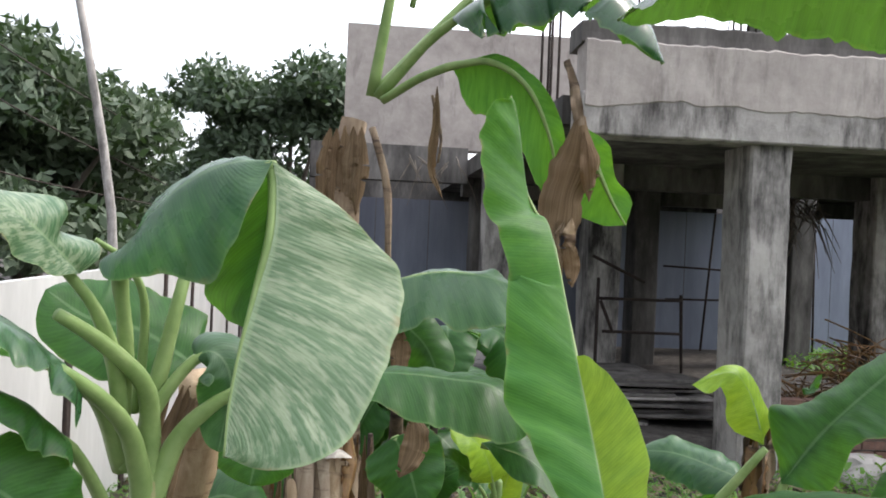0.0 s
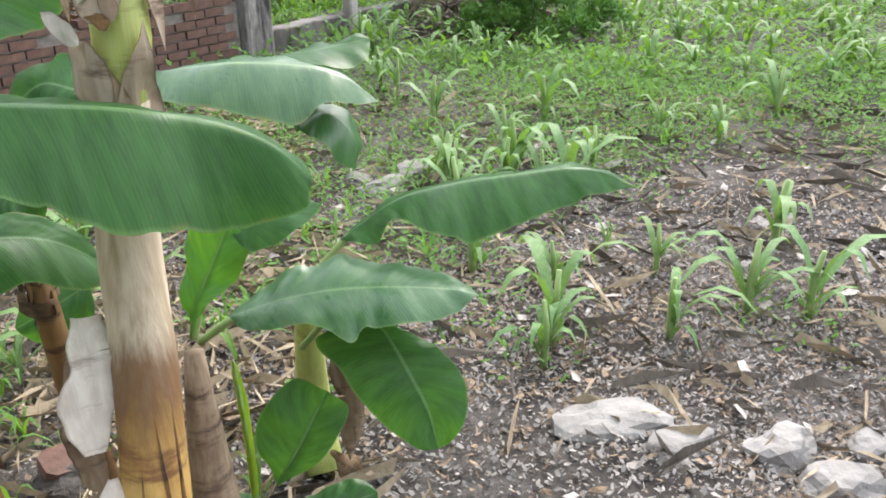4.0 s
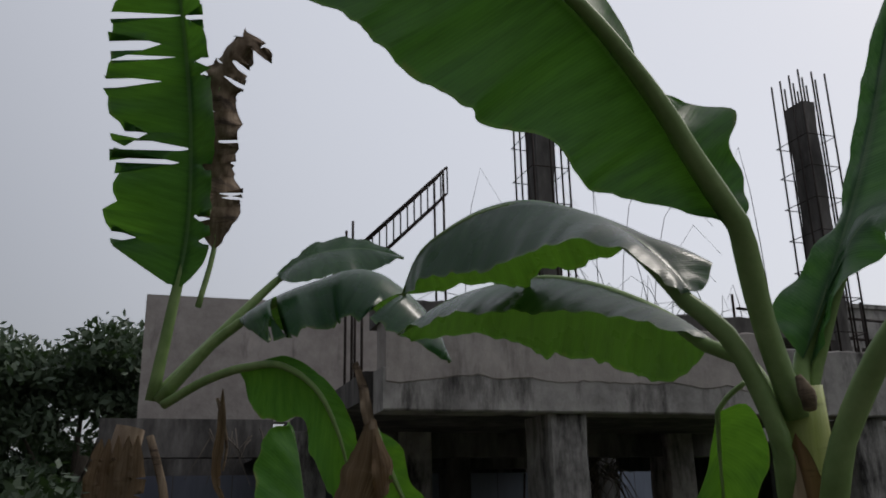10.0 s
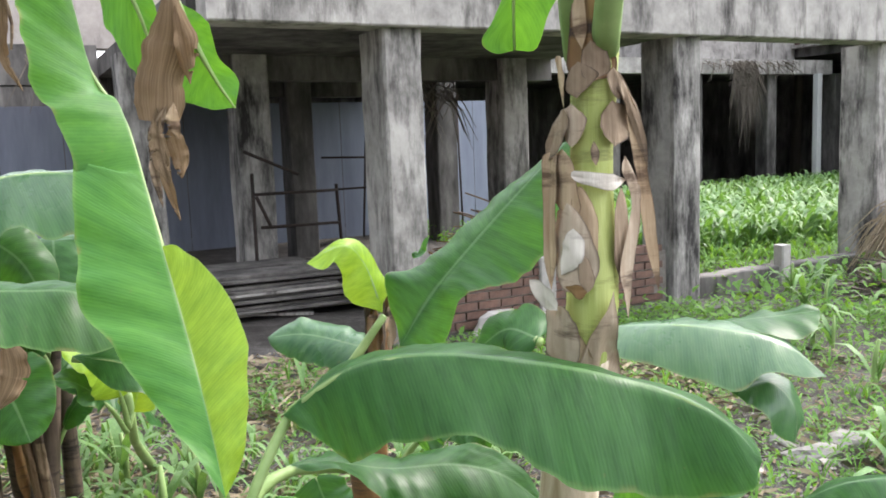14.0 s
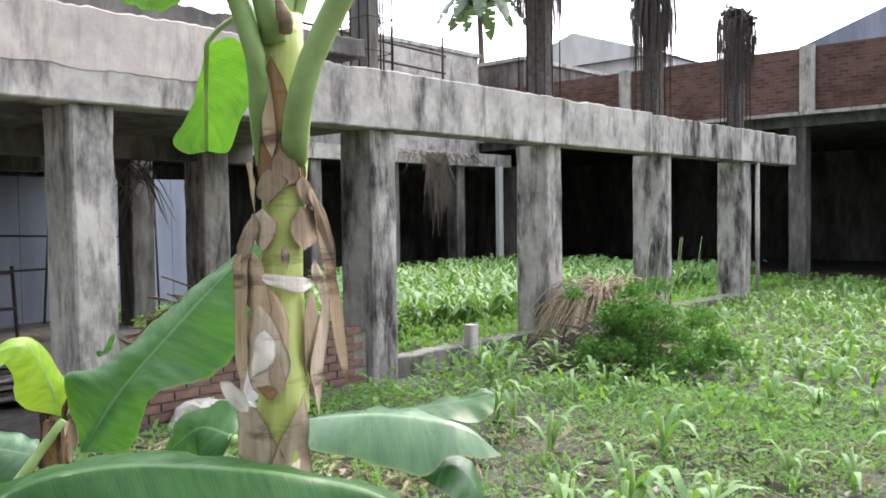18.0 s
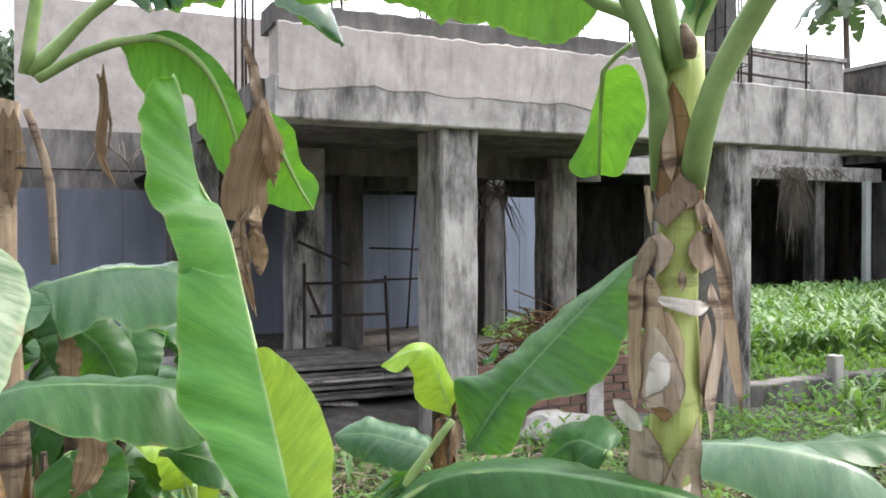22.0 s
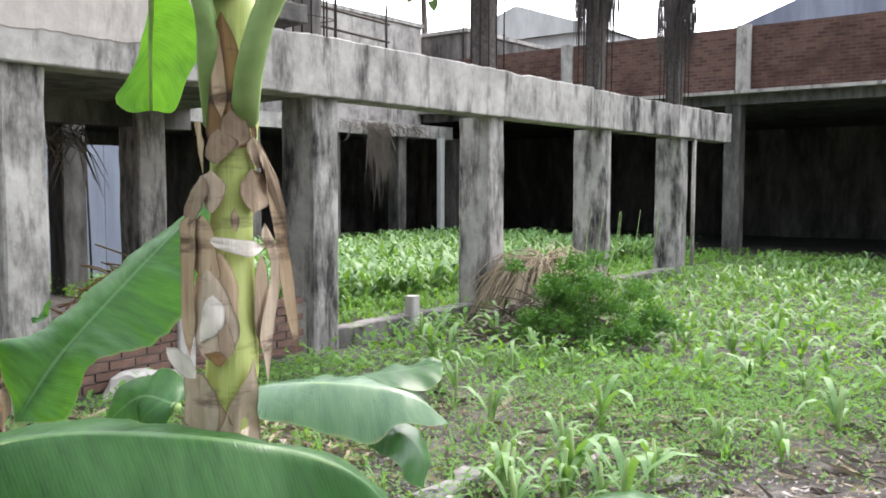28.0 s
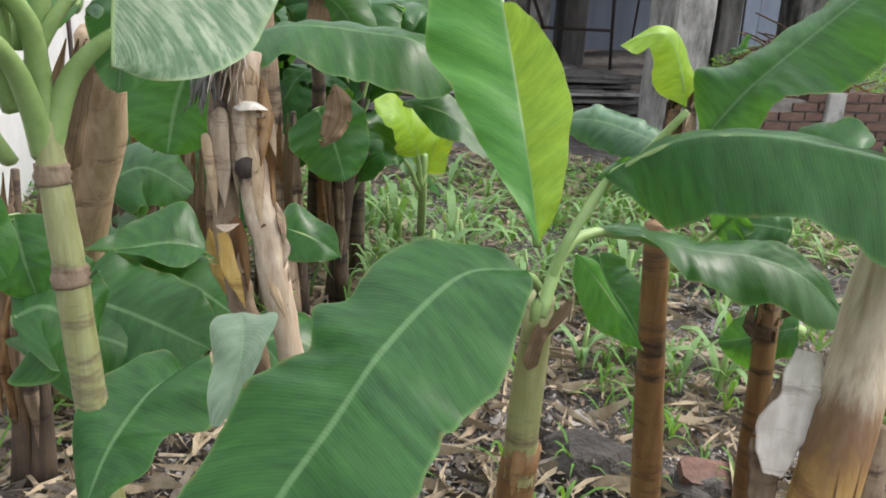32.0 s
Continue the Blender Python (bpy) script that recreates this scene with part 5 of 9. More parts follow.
lofted(main, [(-0.031, 1.413, 1.448), (-0.034, 1.412, 1.430), (-0.028, 1.414, 1.409)], [(-0.031, 1.413, 1.448), (-0.036, 1.412, 1.436), (-0.035, 1.412, 1.421), (-0.028, 1.414, 1.409)], [(-0.031, 1.413, 1.448), (-0.024, 1.415, 1.436), (-0.024, 1.415, 1.420), (-0.028, 1.414, 1.409)], STEM_DRY, rib_r=None, seed=23, name='dry_sheath', label='', bulge=0.1, wave=0.004, pleat=0.0025, rag=0.1, m=5)
lofted(main, [(-0.051, 1.395, 1.278), (-0.046, 1.392, 1.243), (-0.042, 1.391, 1.214)], [(-0.051, 1.395, 1.278), (-0.057, 1.395, 1.260), (-0.055, 1.393, 1.229), (-0.042, 1.391, 1.214)], [(-0.051, 1.395, 1.278), (-0.038, 1.393, 1.261), (-0.031, 1.393, 1.229), (-0.042, 1.391, 1.214)], STEM_DRY, rib_r=None, seed=25, name='dry_sheath', label='', bulge=0.1, wave=0.004, pleat=0.0025, rag=0.1, m=5)
tube("leaf_scar", [(-0.02, 1.39, 1.78), (-0.02, 1.38, 1.80), (-0.03, 1.38, 1.83)], [0.010, 0.013, 0.005], STEM_DRY, main, "brown cut leaf scar", sides=8, ripple=0.050)
# the two arching leaves take the copy coloured as backlit
lofted(main, [(-0.172, 1.383, 1.980), (-0.228, 1.403, 2.056), (-0.286, 1.426, 2.117), (-0.349, 1.441, 2.163), (-0.460, 1.457, 2.211), (-0.565, 1.489, 2.222), (-0.669, 1.529, 2.205), (-0.755, 1.571, 2.172), (-0.823, 1.632, 2.105)], [(-0.172, 1.383, 1.980), (-0.194, 1.327, 1.985), (-0.249, 1.309, 2.039), (-0.303, 1.310, 2.067), (-0.385, 1.328, 2.080), (-0.479, 1.361, 2.064), (-0.548, 1.399, 2.066), (-0.655, 1.461, 2.083), (-0.744, 1.533, 2.093), (-0.823, 1.632, 2.105)], [(-0.172, 1.383, 1.980), (-0.143, 1.452, 2.017), (-0.158, 1.495, 2.074), (-0.279, 1.541, 2.122), (-0.364, 1.576, 2.114), (-0.429, 1.599, 2.097), (-0.496, 1.631, 2.119), (-0.579, 1.649, 2.095), (-0.659, 1.657, 2.104), (-0.757, 1.663, 2.098), (-0.823, 1.632, 2.105)], LEAF_BACKLIT, seed=21, rib_r=(0.02, 0.005), wave=0.014, rag=0.06, pleat=0.005, stalk=[(-0.065, 1.525, 1.583), (-0.064, 1.435, 1.653), (-0.066, 1.409, 1.728), (-0.088, 1.405, 1.815), (-0.128, 1.392, 1.907), (-0.168, 1.387, 1.976)])
lofted(main, [(-0.165, 1.541, 1.926), (-0.230, 1.584, 1.985), (-0.312, 1.622, 2.041), (-0.408, 1.655, 2.090), (-0.514, 1.690, 2.123), (-0.635, 1.738, 2.130), (-0.777, 1.774, 2.114), (-0.922, 1.810, 2.056)], [(-0.165, 1.541, 1.926), (-0.225, 1.490, 1.931), (-0.316, 1.508, 1.966), (-0.427, 1.529, 2.001), (-0.538, 1.576, 2.025), (-0.709, 1.645, 2.042), (-0.830, 1.728, 2.046), (-0.922, 1.810, 2.056)], [(-0.165, 1.541, 1.926), (-0.241, 1.617, 1.873), (-0.361, 1.692, 1.900), (-0.488, 1.735, 1.950), (-0.596, 1.762, 2.006), (-0.747, 1.801, 2.035), (-0.858, 1.820, 2.040), (-0.922, 1.810, 2.056)], LEAF_BACKLIT, seed=22, rib_r=(0.016, 0.004), wave=0.014, rag=0.06, pleat=0.005, stalk=[(-0.069, 1.487, 1.800), (-0.111, 1.512, 1.877), (-0.165, 1.541, 1.926)])
lofted(main, [(-0.175, 1.613, 1.805), (-0.180, 1.631, 1.750), (-0.184, 1.639, 1.677), (-0.186, 1.647, 1.616)], [(-0.175, 1.613, 1.805), (-0.193, 1.630, 1.761), (-0.221, 1.625, 1.676), (-0.240, 1.621, 1.632), (-0.219, 1.633, 1.611), (-0.186, 1.647, 1.616)], [(-0.175, 1.613, 1.805), (-0.123, 1.599, 1.811), (-0.095, 1.599, 1.723), (-0.121, 1.615, 1.663), (-0.144, 1.631, 1.614), (-0.186, 1.647, 1.616)], LEAF_BRIGHT, seed=23, rib_r=(0.006, 0.003), wave=0.01, stalk=[(-0.123, 1.600, 1.852), (-0.155, 1.606, 1.829), (-0.175, 1.613, 1.805)])
lofted(main, [(-0.100, 1.332, 2.058), (-0.147, 1.268, 2.158), (-0.191, 1.196, 2.252), (-0.264, 1.062, 2.355), (-0.338, 0.951, 2.392), (-0.425, 0.805, 2.375), (-0.488, 0.716, 2.357)], [(-0.100, 1.332, 2.058), (-0.129, 1.293, 2.069), (-0.204, 1.233, 2.088), (-0.280, 1.157, 2.114), (-0.327, 1.088, 2.162), (-0.404, 0.993, 2.176), (-0.456, 0.865, 2.221), (-0.491, 0.778, 2.233), (-0.507, 0.700, 2.242), (-0.511, 0.680, 2.299), (-0.488, 0.716, 2.357)], [(-0.100, 1.332, 2.058), (-0.079, 1.361, 2.101), (-0.070, 1.386, 2.177), (-0.090, 1.363, 2.218), (-0.081, 1.382, 2.276), (-0.124, 1.369, 2.296), (-0.170, 1.305, 2.293), (-0.199, 1.265, 2.307), (-0.234, 1.212, 2.423), (-0.342, 1.026, 2.503), (-0.438, 0.831, 2.452), (-0.488, 0.716, 2.357)], LEAF, seed=24, rib_r=(0.021, 0.005), stalk=[(-0.039, 1.419, 1.770), (-0.069, 1.379, 1.920), (-0.100, 1.332, 2.058)])
lofted(main, [(-0.020, 1.499, 1.870), (0.034, 1.508, 1.992), (0.091, 1.524, 2.132), (0.145, 1.526, 2.281), (0.194, 1.514, 2.440), (0.253, 1.493, 2.604)], [(-0.020, 1.499, 1.870), (-0.060, 1.489, 1.957), (0.002, 1.511, 2.033), (0.072, 1.539, 2.133), (0.121, 1.550, 2.284), (0.171, 1.526, 2.450), (0.253, 1.493, 2.604)], [(-0.020, 1.499, 1.870), (0.080, 1.487, 2.046), (0.193, 1.452, 2.111), (0.313, 1.427, 2.139), (0.385, 1.402, 2.243), (0.434, 1.401, 2.398), (0.375, 1.452, 2.563), (0.253, 1.493, 2.604)], LEAF_PALE, seed=25, rib_r=(0.02, 0.006), stalk=[(-0.038, 1.535, 1.695), (-0.033, 1.493, 1.789), (-0.020, 1.499, 1.870)])
lofted(main, [(-0.011, 1.504, 1.860), (0.038, 1.491, 1.977), (0.090, 1.474, 2.072), (0.166, 1.454, 2.114), (0.246, 1.441, 2.132), (0.317, 1.431, 2.127)], [(-0.011, 1.504, 1.860), (0.045, 1.506, 2.012), (0.098, 1.500, 2.106), (0.181, 1.492, 2.151), (0.271, 1.472, 2.165), (0.317, 1.431, 2.127)], [(-0.011, 1.504, 1.860), (0.020, 1.469, 1.912), (0.061, 1.453, 1.986), (0.132, 1.443, 2.027), (0.128, 1.425, 2.052), (0.225, 1.432, 2.096), (0.317, 1.431, 2.127)], LEAF_PALE, seed=26, rib_r=(0.012, 0.004), stalk=[(-0.032, 1.537, 1.695), (-0.019, 1.507, 1.791), (-0.011, 1.504, 1.860)])
lofted(main, [(0.238, 1.216, 1.969), (0.359, 1.138, 2.008), (0.480, 1.033, 2.001), (0.600, 0.881, 1.950), (0.687, 0.736, 1.868), (0.726, 0.666, 1.799)], [(0.238, 1.216, 1.969), (0.349, 1.205, 2.066), (0.511, 1.122, 2.096), (0.665, 0.985, 2.060), (0.767, 0.820, 1.959), (0.726, 0.666, 1.799)], [(0.238, 1.216, 1.969), (0.306, 1.175, 1.995), (0.408, 1.118, 1.929), (0.445, 1.076, 1.886), (0.483, 1.033, 1.866), (0.502, 1.004, 1.827), (0.514, 0.979, 1.871), (0.534, 0.948, 1.838), (0.590, 0.901, 1.722), (0.608, 0.868, 1.728), (0.634, 0.826, 1.705), (0.661, 0.776, 1.658), (0.687, 0.719, 1.705), (0.726, 0.666, 1.799)], LEAF_GREY_SHEEN, seed=27, rib_r=(0.022, 0.005), pleat=0.016, wave=0.012, stalk=[(-0.014, 1.439, 1.585), (-0.001, 1.370, 1.661), (0.029, 1.350, 1.750), (0.120, 1.287, 1.889), (0.238, 1.216, 1.969)])

sucker = thing("banana_plant", "young banana plant with one bright upright leaf", "banana plant", "banana plants", at=(-0.62, 1.29, 0.00))
tube("stem_base", [(-0.62, 1.29, 0.00), (-0.65, 1.33, 0.30), (-0.63, 1.31, 0.46)], [0.05, 0.041, 0.037], STEM_RUST, sucker, "rusty brown glossy stem base", sides=12, ripple=0.030)
tube("pseudostem", [(-0.65, 1.34, 0.27), (-0.63, 1.30, 0.51), (-0.62, 1.29, 0.66), (-0.60, 1.26, 0.80)], [0.036, 0.033, 0.031, 0.026], STEM_MOTTLED, sucker, "mottled green stem", sides=12, ripple=0.030)
leaf(sucker, [(-0.61, 1.27, 0.69), (-0.61, 1.27, 0.64), (-0.61, 1.27, 0.60)], 0.03, STEM_RUST, up=(0.37, -0.77, 0.52), name='dry_sheath', seed=330, crumple=0.003, wave=0.002, droop=40, fold=0, n=24, m=4, tears=3, rib=None, rag=0.16, blunt=0.2, gap=0.008, shape=[0.08, 0.5, 0.8, 1, 0.9, 0.8, 0.45, 0.06])
leaf(sucker, [(-0.61, 1.29, 0.61), (-0.61, 1.29, 0.58), (-0.61, 1.29, 0.54)], 0.03, STEM_RUST, up=(0.36, -0.76, 0.54), name='dry_sheath', seed=331, crumple=0.003, wave=0.002, droop=40, fold=0, n=24, m=4, tears=3, rib=None, rag=0.16, blunt=0.2, gap=0.008, shape=[0.08, 0.5, 0.8, 1, 0.9, 0.8, 0.45, 0.06])
leaf(sucker, [(-0.62, 1.30, 0.51), (-0.62, 1.27, 0.45), (-0.62, 1.25, 0.38)], 0.03, STEM_RUST, up=(0.35, -0.72, 0.59), name='dry_sheath', seed=332, crumple=0.003, wave=0.002, droop=40, fold=0, n=24, m=4, tears=3, rib=None, rag=0.16, blunt=0.2, gap=0.008, shape=[0.08, 0.5, 0.8, 1, 0.9, 0.8, 0.45, 0.06])
leaf(sucker, [(-0.63, 1.32, 0.43), (-0.62, 1.31, 0.39), (-0.62, 1.30, 0.35)], 0.03, STEM_RUST, up=(0.34, -0.72, 0.60), name='dry_sheath', seed=333, crumple=0.003, wave=0.002, droop=40, fold=0, n=24, m=4, tears=3, rib=None, rag=0.16, blunt=0.2, gap=0.008, shape=[0.08, 0.5, 0.8, 1, 0.9, 0.8, 0.45, 0.06])
lofted(sucker, [(-0.611, 1.252, 0.900), (-0.669, 1.316, 1.012), (-0.730, 1.378, 1.121), (-0.810, 1.443, 1.286), (-0.863, 1.486, 1.396), (-0.933, 1.531, 1.550), (-0.983, 1.534, 1.594), (-1.009, 1.506, 1.790), (-1.010, 1.481, 1.821)], [(-0.611, 1.252, 0.900), (-0.652, 1.263, 0.943), (-0.732, 1.276, 1.031), (-0.809, 1.290, 1.117), (-0.880, 1.294, 1.200), (-0.917, 1.347, 1.310), (-0.949, 1.408, 1.453), (-0.935, 1.407, 1.391), (-0.964, 1.400, 1.505), (-1.007, 1.383, 1.649), (-1.027, 1.419, 1.790), (-1.010, 1.481, 1.821)], None, LEAF_BRIGHT, seed=31, rib_r=(0.01, 0.003), bulge=0.1)
# right half of the same leaf; light shining through is painted as yellower colour
lofted(sucker, [(-0.611, 1.252, 0.900), (-0.669, 1.316, 1.012), (-0.730, 1.378, 1.121), (-0.810, 1.443, 1.286)], None, [(-0.611, 1.252, 0.900), (-0.608, 1.310, 0.948), (-0.622, 1.368, 1.032), (-0.634, 1.401, 1.105), (-0.663, 1.434, 1.165), (-0.720, 1.455, 1.234), (-0.784, 1.456, 1.283), (-0.810, 1.443, 1.286)], LEAF_YOUNG_LIT, seed=30, rib_r=None, label='yellow-green half coloured as if lit through')
lofted(sucker, [(-0.519, 1.286, 1.032), (-0.459, 1.286, 1.082), (-0.368, 1.283, 1.126), (-0.251, 1.283, 1.140), (-0.130, 1.280, 1.133), (-0.015, 1.276, 1.118), (0.095, 1.278, 1.086), (0.157, 1.268, 1.053), (0.200, 1.262, 1.005)], [(-0.519, 1.286, 1.032), (-0.434, 1.251, 1.003), (-0.378, 1.231, 0.982), (-0.309, 1.211, 1.018), (-0.233, 1.191, 1.039), (-0.155, 1.179, 1.039), (-0.097, 1.159, 1.018), (-0.027, 1.153, 0.994), (0.085, 1.220, 0.964), (0.189, 1.234, 0.973), (0.200, 1.262, 1.005)], [(-0.519, 1.286, 1.032), (-0.453, 1.371, 1.085), (-0.361, 1.397, 1.112), (-0.267, 1.411, 1.120), (-0.145, 1.409, 1.112), (-0.010, 1.408, 1.093), (0.105, 1.381, 1.067), (0.170, 1.332, 1.041), (0.200, 1.262, 1.005)], LEAF, seed=32, rib_r=(0.010, 0.003), bulge=0.08, stalk=[(-0.571, 1.211, 0.831), (-0.551, 1.231, 0.923), (-0.527, 1.251, 1.005)])
lofted(sucker, [(-0.568, 1.099, 0.910), (-0.622, 1.022, 0.917), (-0.641, 0.926, 0.891), (-0.648, 0.818, 0.847), (-0.644, 0.714, 0.795), (-0.644, 0.621, 0.749), (-0.631, 0.538, 0.706), (-0.611, 0.471, 0.665), (-0.595, 0.430, 0.632)], [(-0.568, 1.099, 0.910), (-0.668, 1.085, 0.927), (-0.732, 1.050, 0.932), (-0.763, 1.001, 0.916), (-0.770, 0.951, 0.894), (-0.767, 0.907, 0.871), (-0.793, 0.865, 0.865), (-0.762, 0.817, 0.825), (-0.797, 0.739, 0.803), (-0.793, 0.680, 0.772), (-0.777, 0.582, 0.720), (-0.745, 0.498, 0.680), (-0.660, 0.437, 0.650), (-0.595, 0.430, 0.632)], [(-0.568, 1.099, 0.910), (-0.528, 1.044, 0.899), (-0.509, 0.979, 0.864), (-0.499, 0.894, 0.822), (-0.509, 0.819, 0.803), (-0.503, 0.755, 0.788), (-0.487, 0.684, 0.770), (-0.480, 0.600, 0.734), (-0.511, 0.501, 0.687), (-0.595, 0.430, 0.632)], LEAF, seed=33, rib_r=(0.009, 0.003), bulge=0.05, stalk=[(-0.558, 1.137, 0.810), (-0.561, 1.148, 0.871), (-0.568, 1.099, 0.910)])
lofted(sucker, [(-0.535, 1.334, 0.930), (-0.479, 1.386, 0.918), (-0.401, 1.454, 0.884), (-0.303, 1.518, 0.872), (-0.216, 1.556, 0.842), (-0.127, 1.577, 0.768)], [(-0.535, 1.334, 0.930), (-0.498, 1.445, 0.909), (-0.390, 1.524, 0.889), (-0.287, 1.580, 0.880), (-0.204, 1.593, 0.856), (-0.127, 1.577, 0.768)], [(-0.535, 1.334, 0.930), (-0.445, 1.351, 0.903), (-0.369, 1.395, 0.844), (-0.295, 1.428, 0.820), (-0.243, 1.475, 0.801), (-0.194, 1.503, 0.771), (-0.149, 1.536, 0.760), (-0.127, 1.577, 0.768)], LEAF, seed=34, rib_r=(0.012, 0.003), stalk=[(-0.562, 1.170, 0.807), (-0.564, 1.257, 0.902), (-0.535, 1.334, 0.930)])
lofted(sucker, [(-0.592, 1.390, 0.848), (-0.548, 1.407, 0.796), (-0.503, 1.430, 0.730), (-0.459, 1.452, 0.662)], [(-0.592, 1.390, 0.848), (-0.588, 1.372, 0.797), (-0.553, 1.385, 0.721), (-0.506, 1.422, 0.684), (-0.459, 1.452, 0.662)], [(-0.592, 1.390, 0.848), (-0.563, 1.423, 0.828), (-0.526, 1.433, 0.770), (-0.483, 1.444, 0.707), (-0.459, 1.452, 0.662)], LEAF_BRIGHT, seed=35, rib_r=(0.006, 0.002))
leaf(sucker, [(-0.60, 1.23, 0.67), (-0.59, 1.25, 0.74), (-0.56, 1.28, 0.78), (-0.56, 1.29, 0.80)], 0.03, LEAF_DRY, up=(0.33, -0.72, 0.53), seed=36, rib=None)

left_sucker = thing("banana_plant", "young banana plant with a folded drooping leaf", "banana plant", "banana plants", at=(-1.07, 0.72, 0.00))
tube("pseudostem", [(-1.065, 0.721, -0.020), (-1.130, 0.716, 0.708), (-1.139, 0.712, 0.890), (-1.160, 0.714, 1.044), (-1.169, 0.715, 1.114)], [0.036, 0.030, 0.027, 0.025, 0.020], STEM_MOTTLED, left_sucker, "pale green stem with pinkish rims", sides=14, n=36, ripple=0.05)
tube("sheath_rim", [(-1.158, 0.714, 1.022), (-1.160, 0.714, 1.040), (-1.161, 0.714, 1.054)], [0.0246, 0.0273, 0.0238], STEM_DRY, left_sucker, "dried brown sheath rim", sides=14, n=6, ripple=0.12)
tube("sheath_rim", [(-1.137, 0.712, 0.868), (-1.139, 0.712, 0.886), (-1.140, 0.712, 0.900)], [0.0270, 0.0299, 0.0261], STEM_DRY, left_sucker, "dried brown sheath rim", sides=14, n=6, ripple=0.12)
tube("leaf_stalk", [(-1.169, 0.713, 1.066), (-1.162, 0.695, 1.133), (-1.146, 0.661, 1.204), (-1.126, 0.601, 1.262), (-1.116, 0.533, 1.310)], [0.020, 0.017, 0.014, 0.012, 0.009], RIB, left_sucker, "thick pale green leaf stalk", sides=10, n=28, ripple=0.03)
tube("leaf_stalk", [(-1.175, 0.717, 1.102), (-1.171, 0.717, 1.202), (-1.158, 0.692, 1.270), (-1.157, 0.621, 1.335), (-1.153, 0.548, 1.381)], [0.021, 0.017, 0.014, 0.012, 0.009], RIB, left_sucker, "thick pale green leaf stalk", sides=10, n=28, ripple=0.03)
tube("leaf_stalk", [(-1.184, 0.717, 1.131), (-1.190, 0.731, 1.213), (-1.187, 0.764, 1.355), (-1.201, 0.798, 1.441), (-1.210, 0.823, 1.524)], [0.018, 0.015, 0.012, 0.010, 0.006], RIB, left_sucker, "thick pale green leaf stalk", sides=10, n=28, ripple=0.03)
tube("leaf_stalk", [(-1.167, 0.714, 1.066), (-1.150, 0.748, 1.168), (-1.119, 0.780, 1.221), (-1.092, 0.829, 1.255), (-1.071, 0.873, 1.277)], [0.020, 0.017, 0.014, 0.010, 0.004], RIB, left_sucker, "thick pale green leaf stalk", sides=10, n=28, ripple=0.03)
tube("leaf_stalk", [(-1.231, 0.728, 1.209), (-1.217, 0.731, 1.294), (-1.208, 0.723, 1.394), (-1.217, 0.693, 1.452), (-1.224, 0.646, 1.483)], [0.009, 0.008, 0.007, 0.006, 0.004], RIB, left_sucker, "thick pale green leaf stalk", sides=10, n=28, ripple=0.03)
lofted(left_sucker, [(-1.160, 0.583, 1.435), (-1.143, 0.546, 1.463), (-1.117, 0.491, 1.499), (-1.104, 0.439, 1.532), (-1.087, 0.390, 1.557)], [(-1.160, 0.583, 1.435), (-1.178, 0.620, 1.477), (-1.183, 0.567, 1.498), (-1.175, 0.573, 1.520), (-1.166, 0.555, 1.544), (-1.157, 0.488, 1.549), (-1.087, 0.390, 1.557)], [(-1.160, 0.583, 1.435), (-1.111, 0.544, 1.440), (-1.103, 0.500, 1.448), (-1.101, 0.465, 1.460), (-1.079, 0.432, 1.492), (-1.087, 0.390, 1.557)], LEAF_WAX, seed=41, rib_r=(0.014, 0.004), stalk=[(-1.197, 0.688, 1.132), (-1.175, 0.657, 1.286), (-1.166, 0.615, 1.381), (-1.160, 0.583, 1.435)])
lofted(left_sucker, [(-1.176, 0.657, 1.451), (-1.097, 0.654, 1.527), (-1.008, 0.656, 1.578), (-0.931, 0.662, 1.597), (-0.878, 0.676, 1.598)], [(-1.176, 0.657, 1.451), (-1.184, 0.627, 1.462), (-1.127, 0.606, 1.429), (-1.004, 0.608, 1.440), (-0.919, 0.607, 1.436), (-0.883, 0.609, 1.489), (-0.875, 0.640, 1.548), (-0.878, 0.676, 1.598)], [(-1.176, 0.657, 1.451), (-1.146, 0.717, 1.565), (-1.116, 0.739, 1.596), (-1.038, 0.733, 1.611), (-0.934, 0.685, 1.604), (-0.878, 0.676, 1.598)], LEAF_PALE, seed=42, rib_r=(0.014, 0.008), stalk=[(-1.192, 0.681, 1.213), (-1.183, 0.676, 1.335), (-1.184, 0.664, 1.420), (-1.176, 0.657, 1.451)])
lofted(left_sucker, [(-0.878, 0.676, 1.598), (-0.872, 0.679, 1.565), (-0.858, 0.664, 1.499), (-0.857, 0.640, 1.427), (-0.847, 0.609, 1.359), (-0.832, 0.582, 1.296), (-0.811, 0.559, 1.245)], None, [(-0.878, 0.676, 1.598), (-0.851, 0.731, 1.565), (-0.819, 0.790, 1.511), (-0.778, 0.832, 1.450), (-0.747, 0.779, 1.383), (-0.723, 0.722, 1.322), (-0.719, 0.675, 1.266), (-0.732, 0.628, 1.237), (-0.765, 0.580, 1.234), (-0.811, 0.559, 1.245)], LEAF_WAX, seed=43, rib_r=(0.009, 0.004), pleat=0.007)
lofted(left_sucker, [(-0.878, 0.676, 1.598), (-0.876, 0.683, 1.565), (-0.862, 0.667, 1.499), (-0.861, 0.643, 1.427), (-0.856, 0.627, 1.382)], [(-0.878, 0.676, 1.598), (-0.946, 0.688, 1.566), (-0.997, 0.675, 1.479), (-1.009, 0.666, 1.427), (-0.942, 0.664, 1.390), (-0.856, 0.627, 1.382)], None, LEAF, seed=44, rib_r=None)
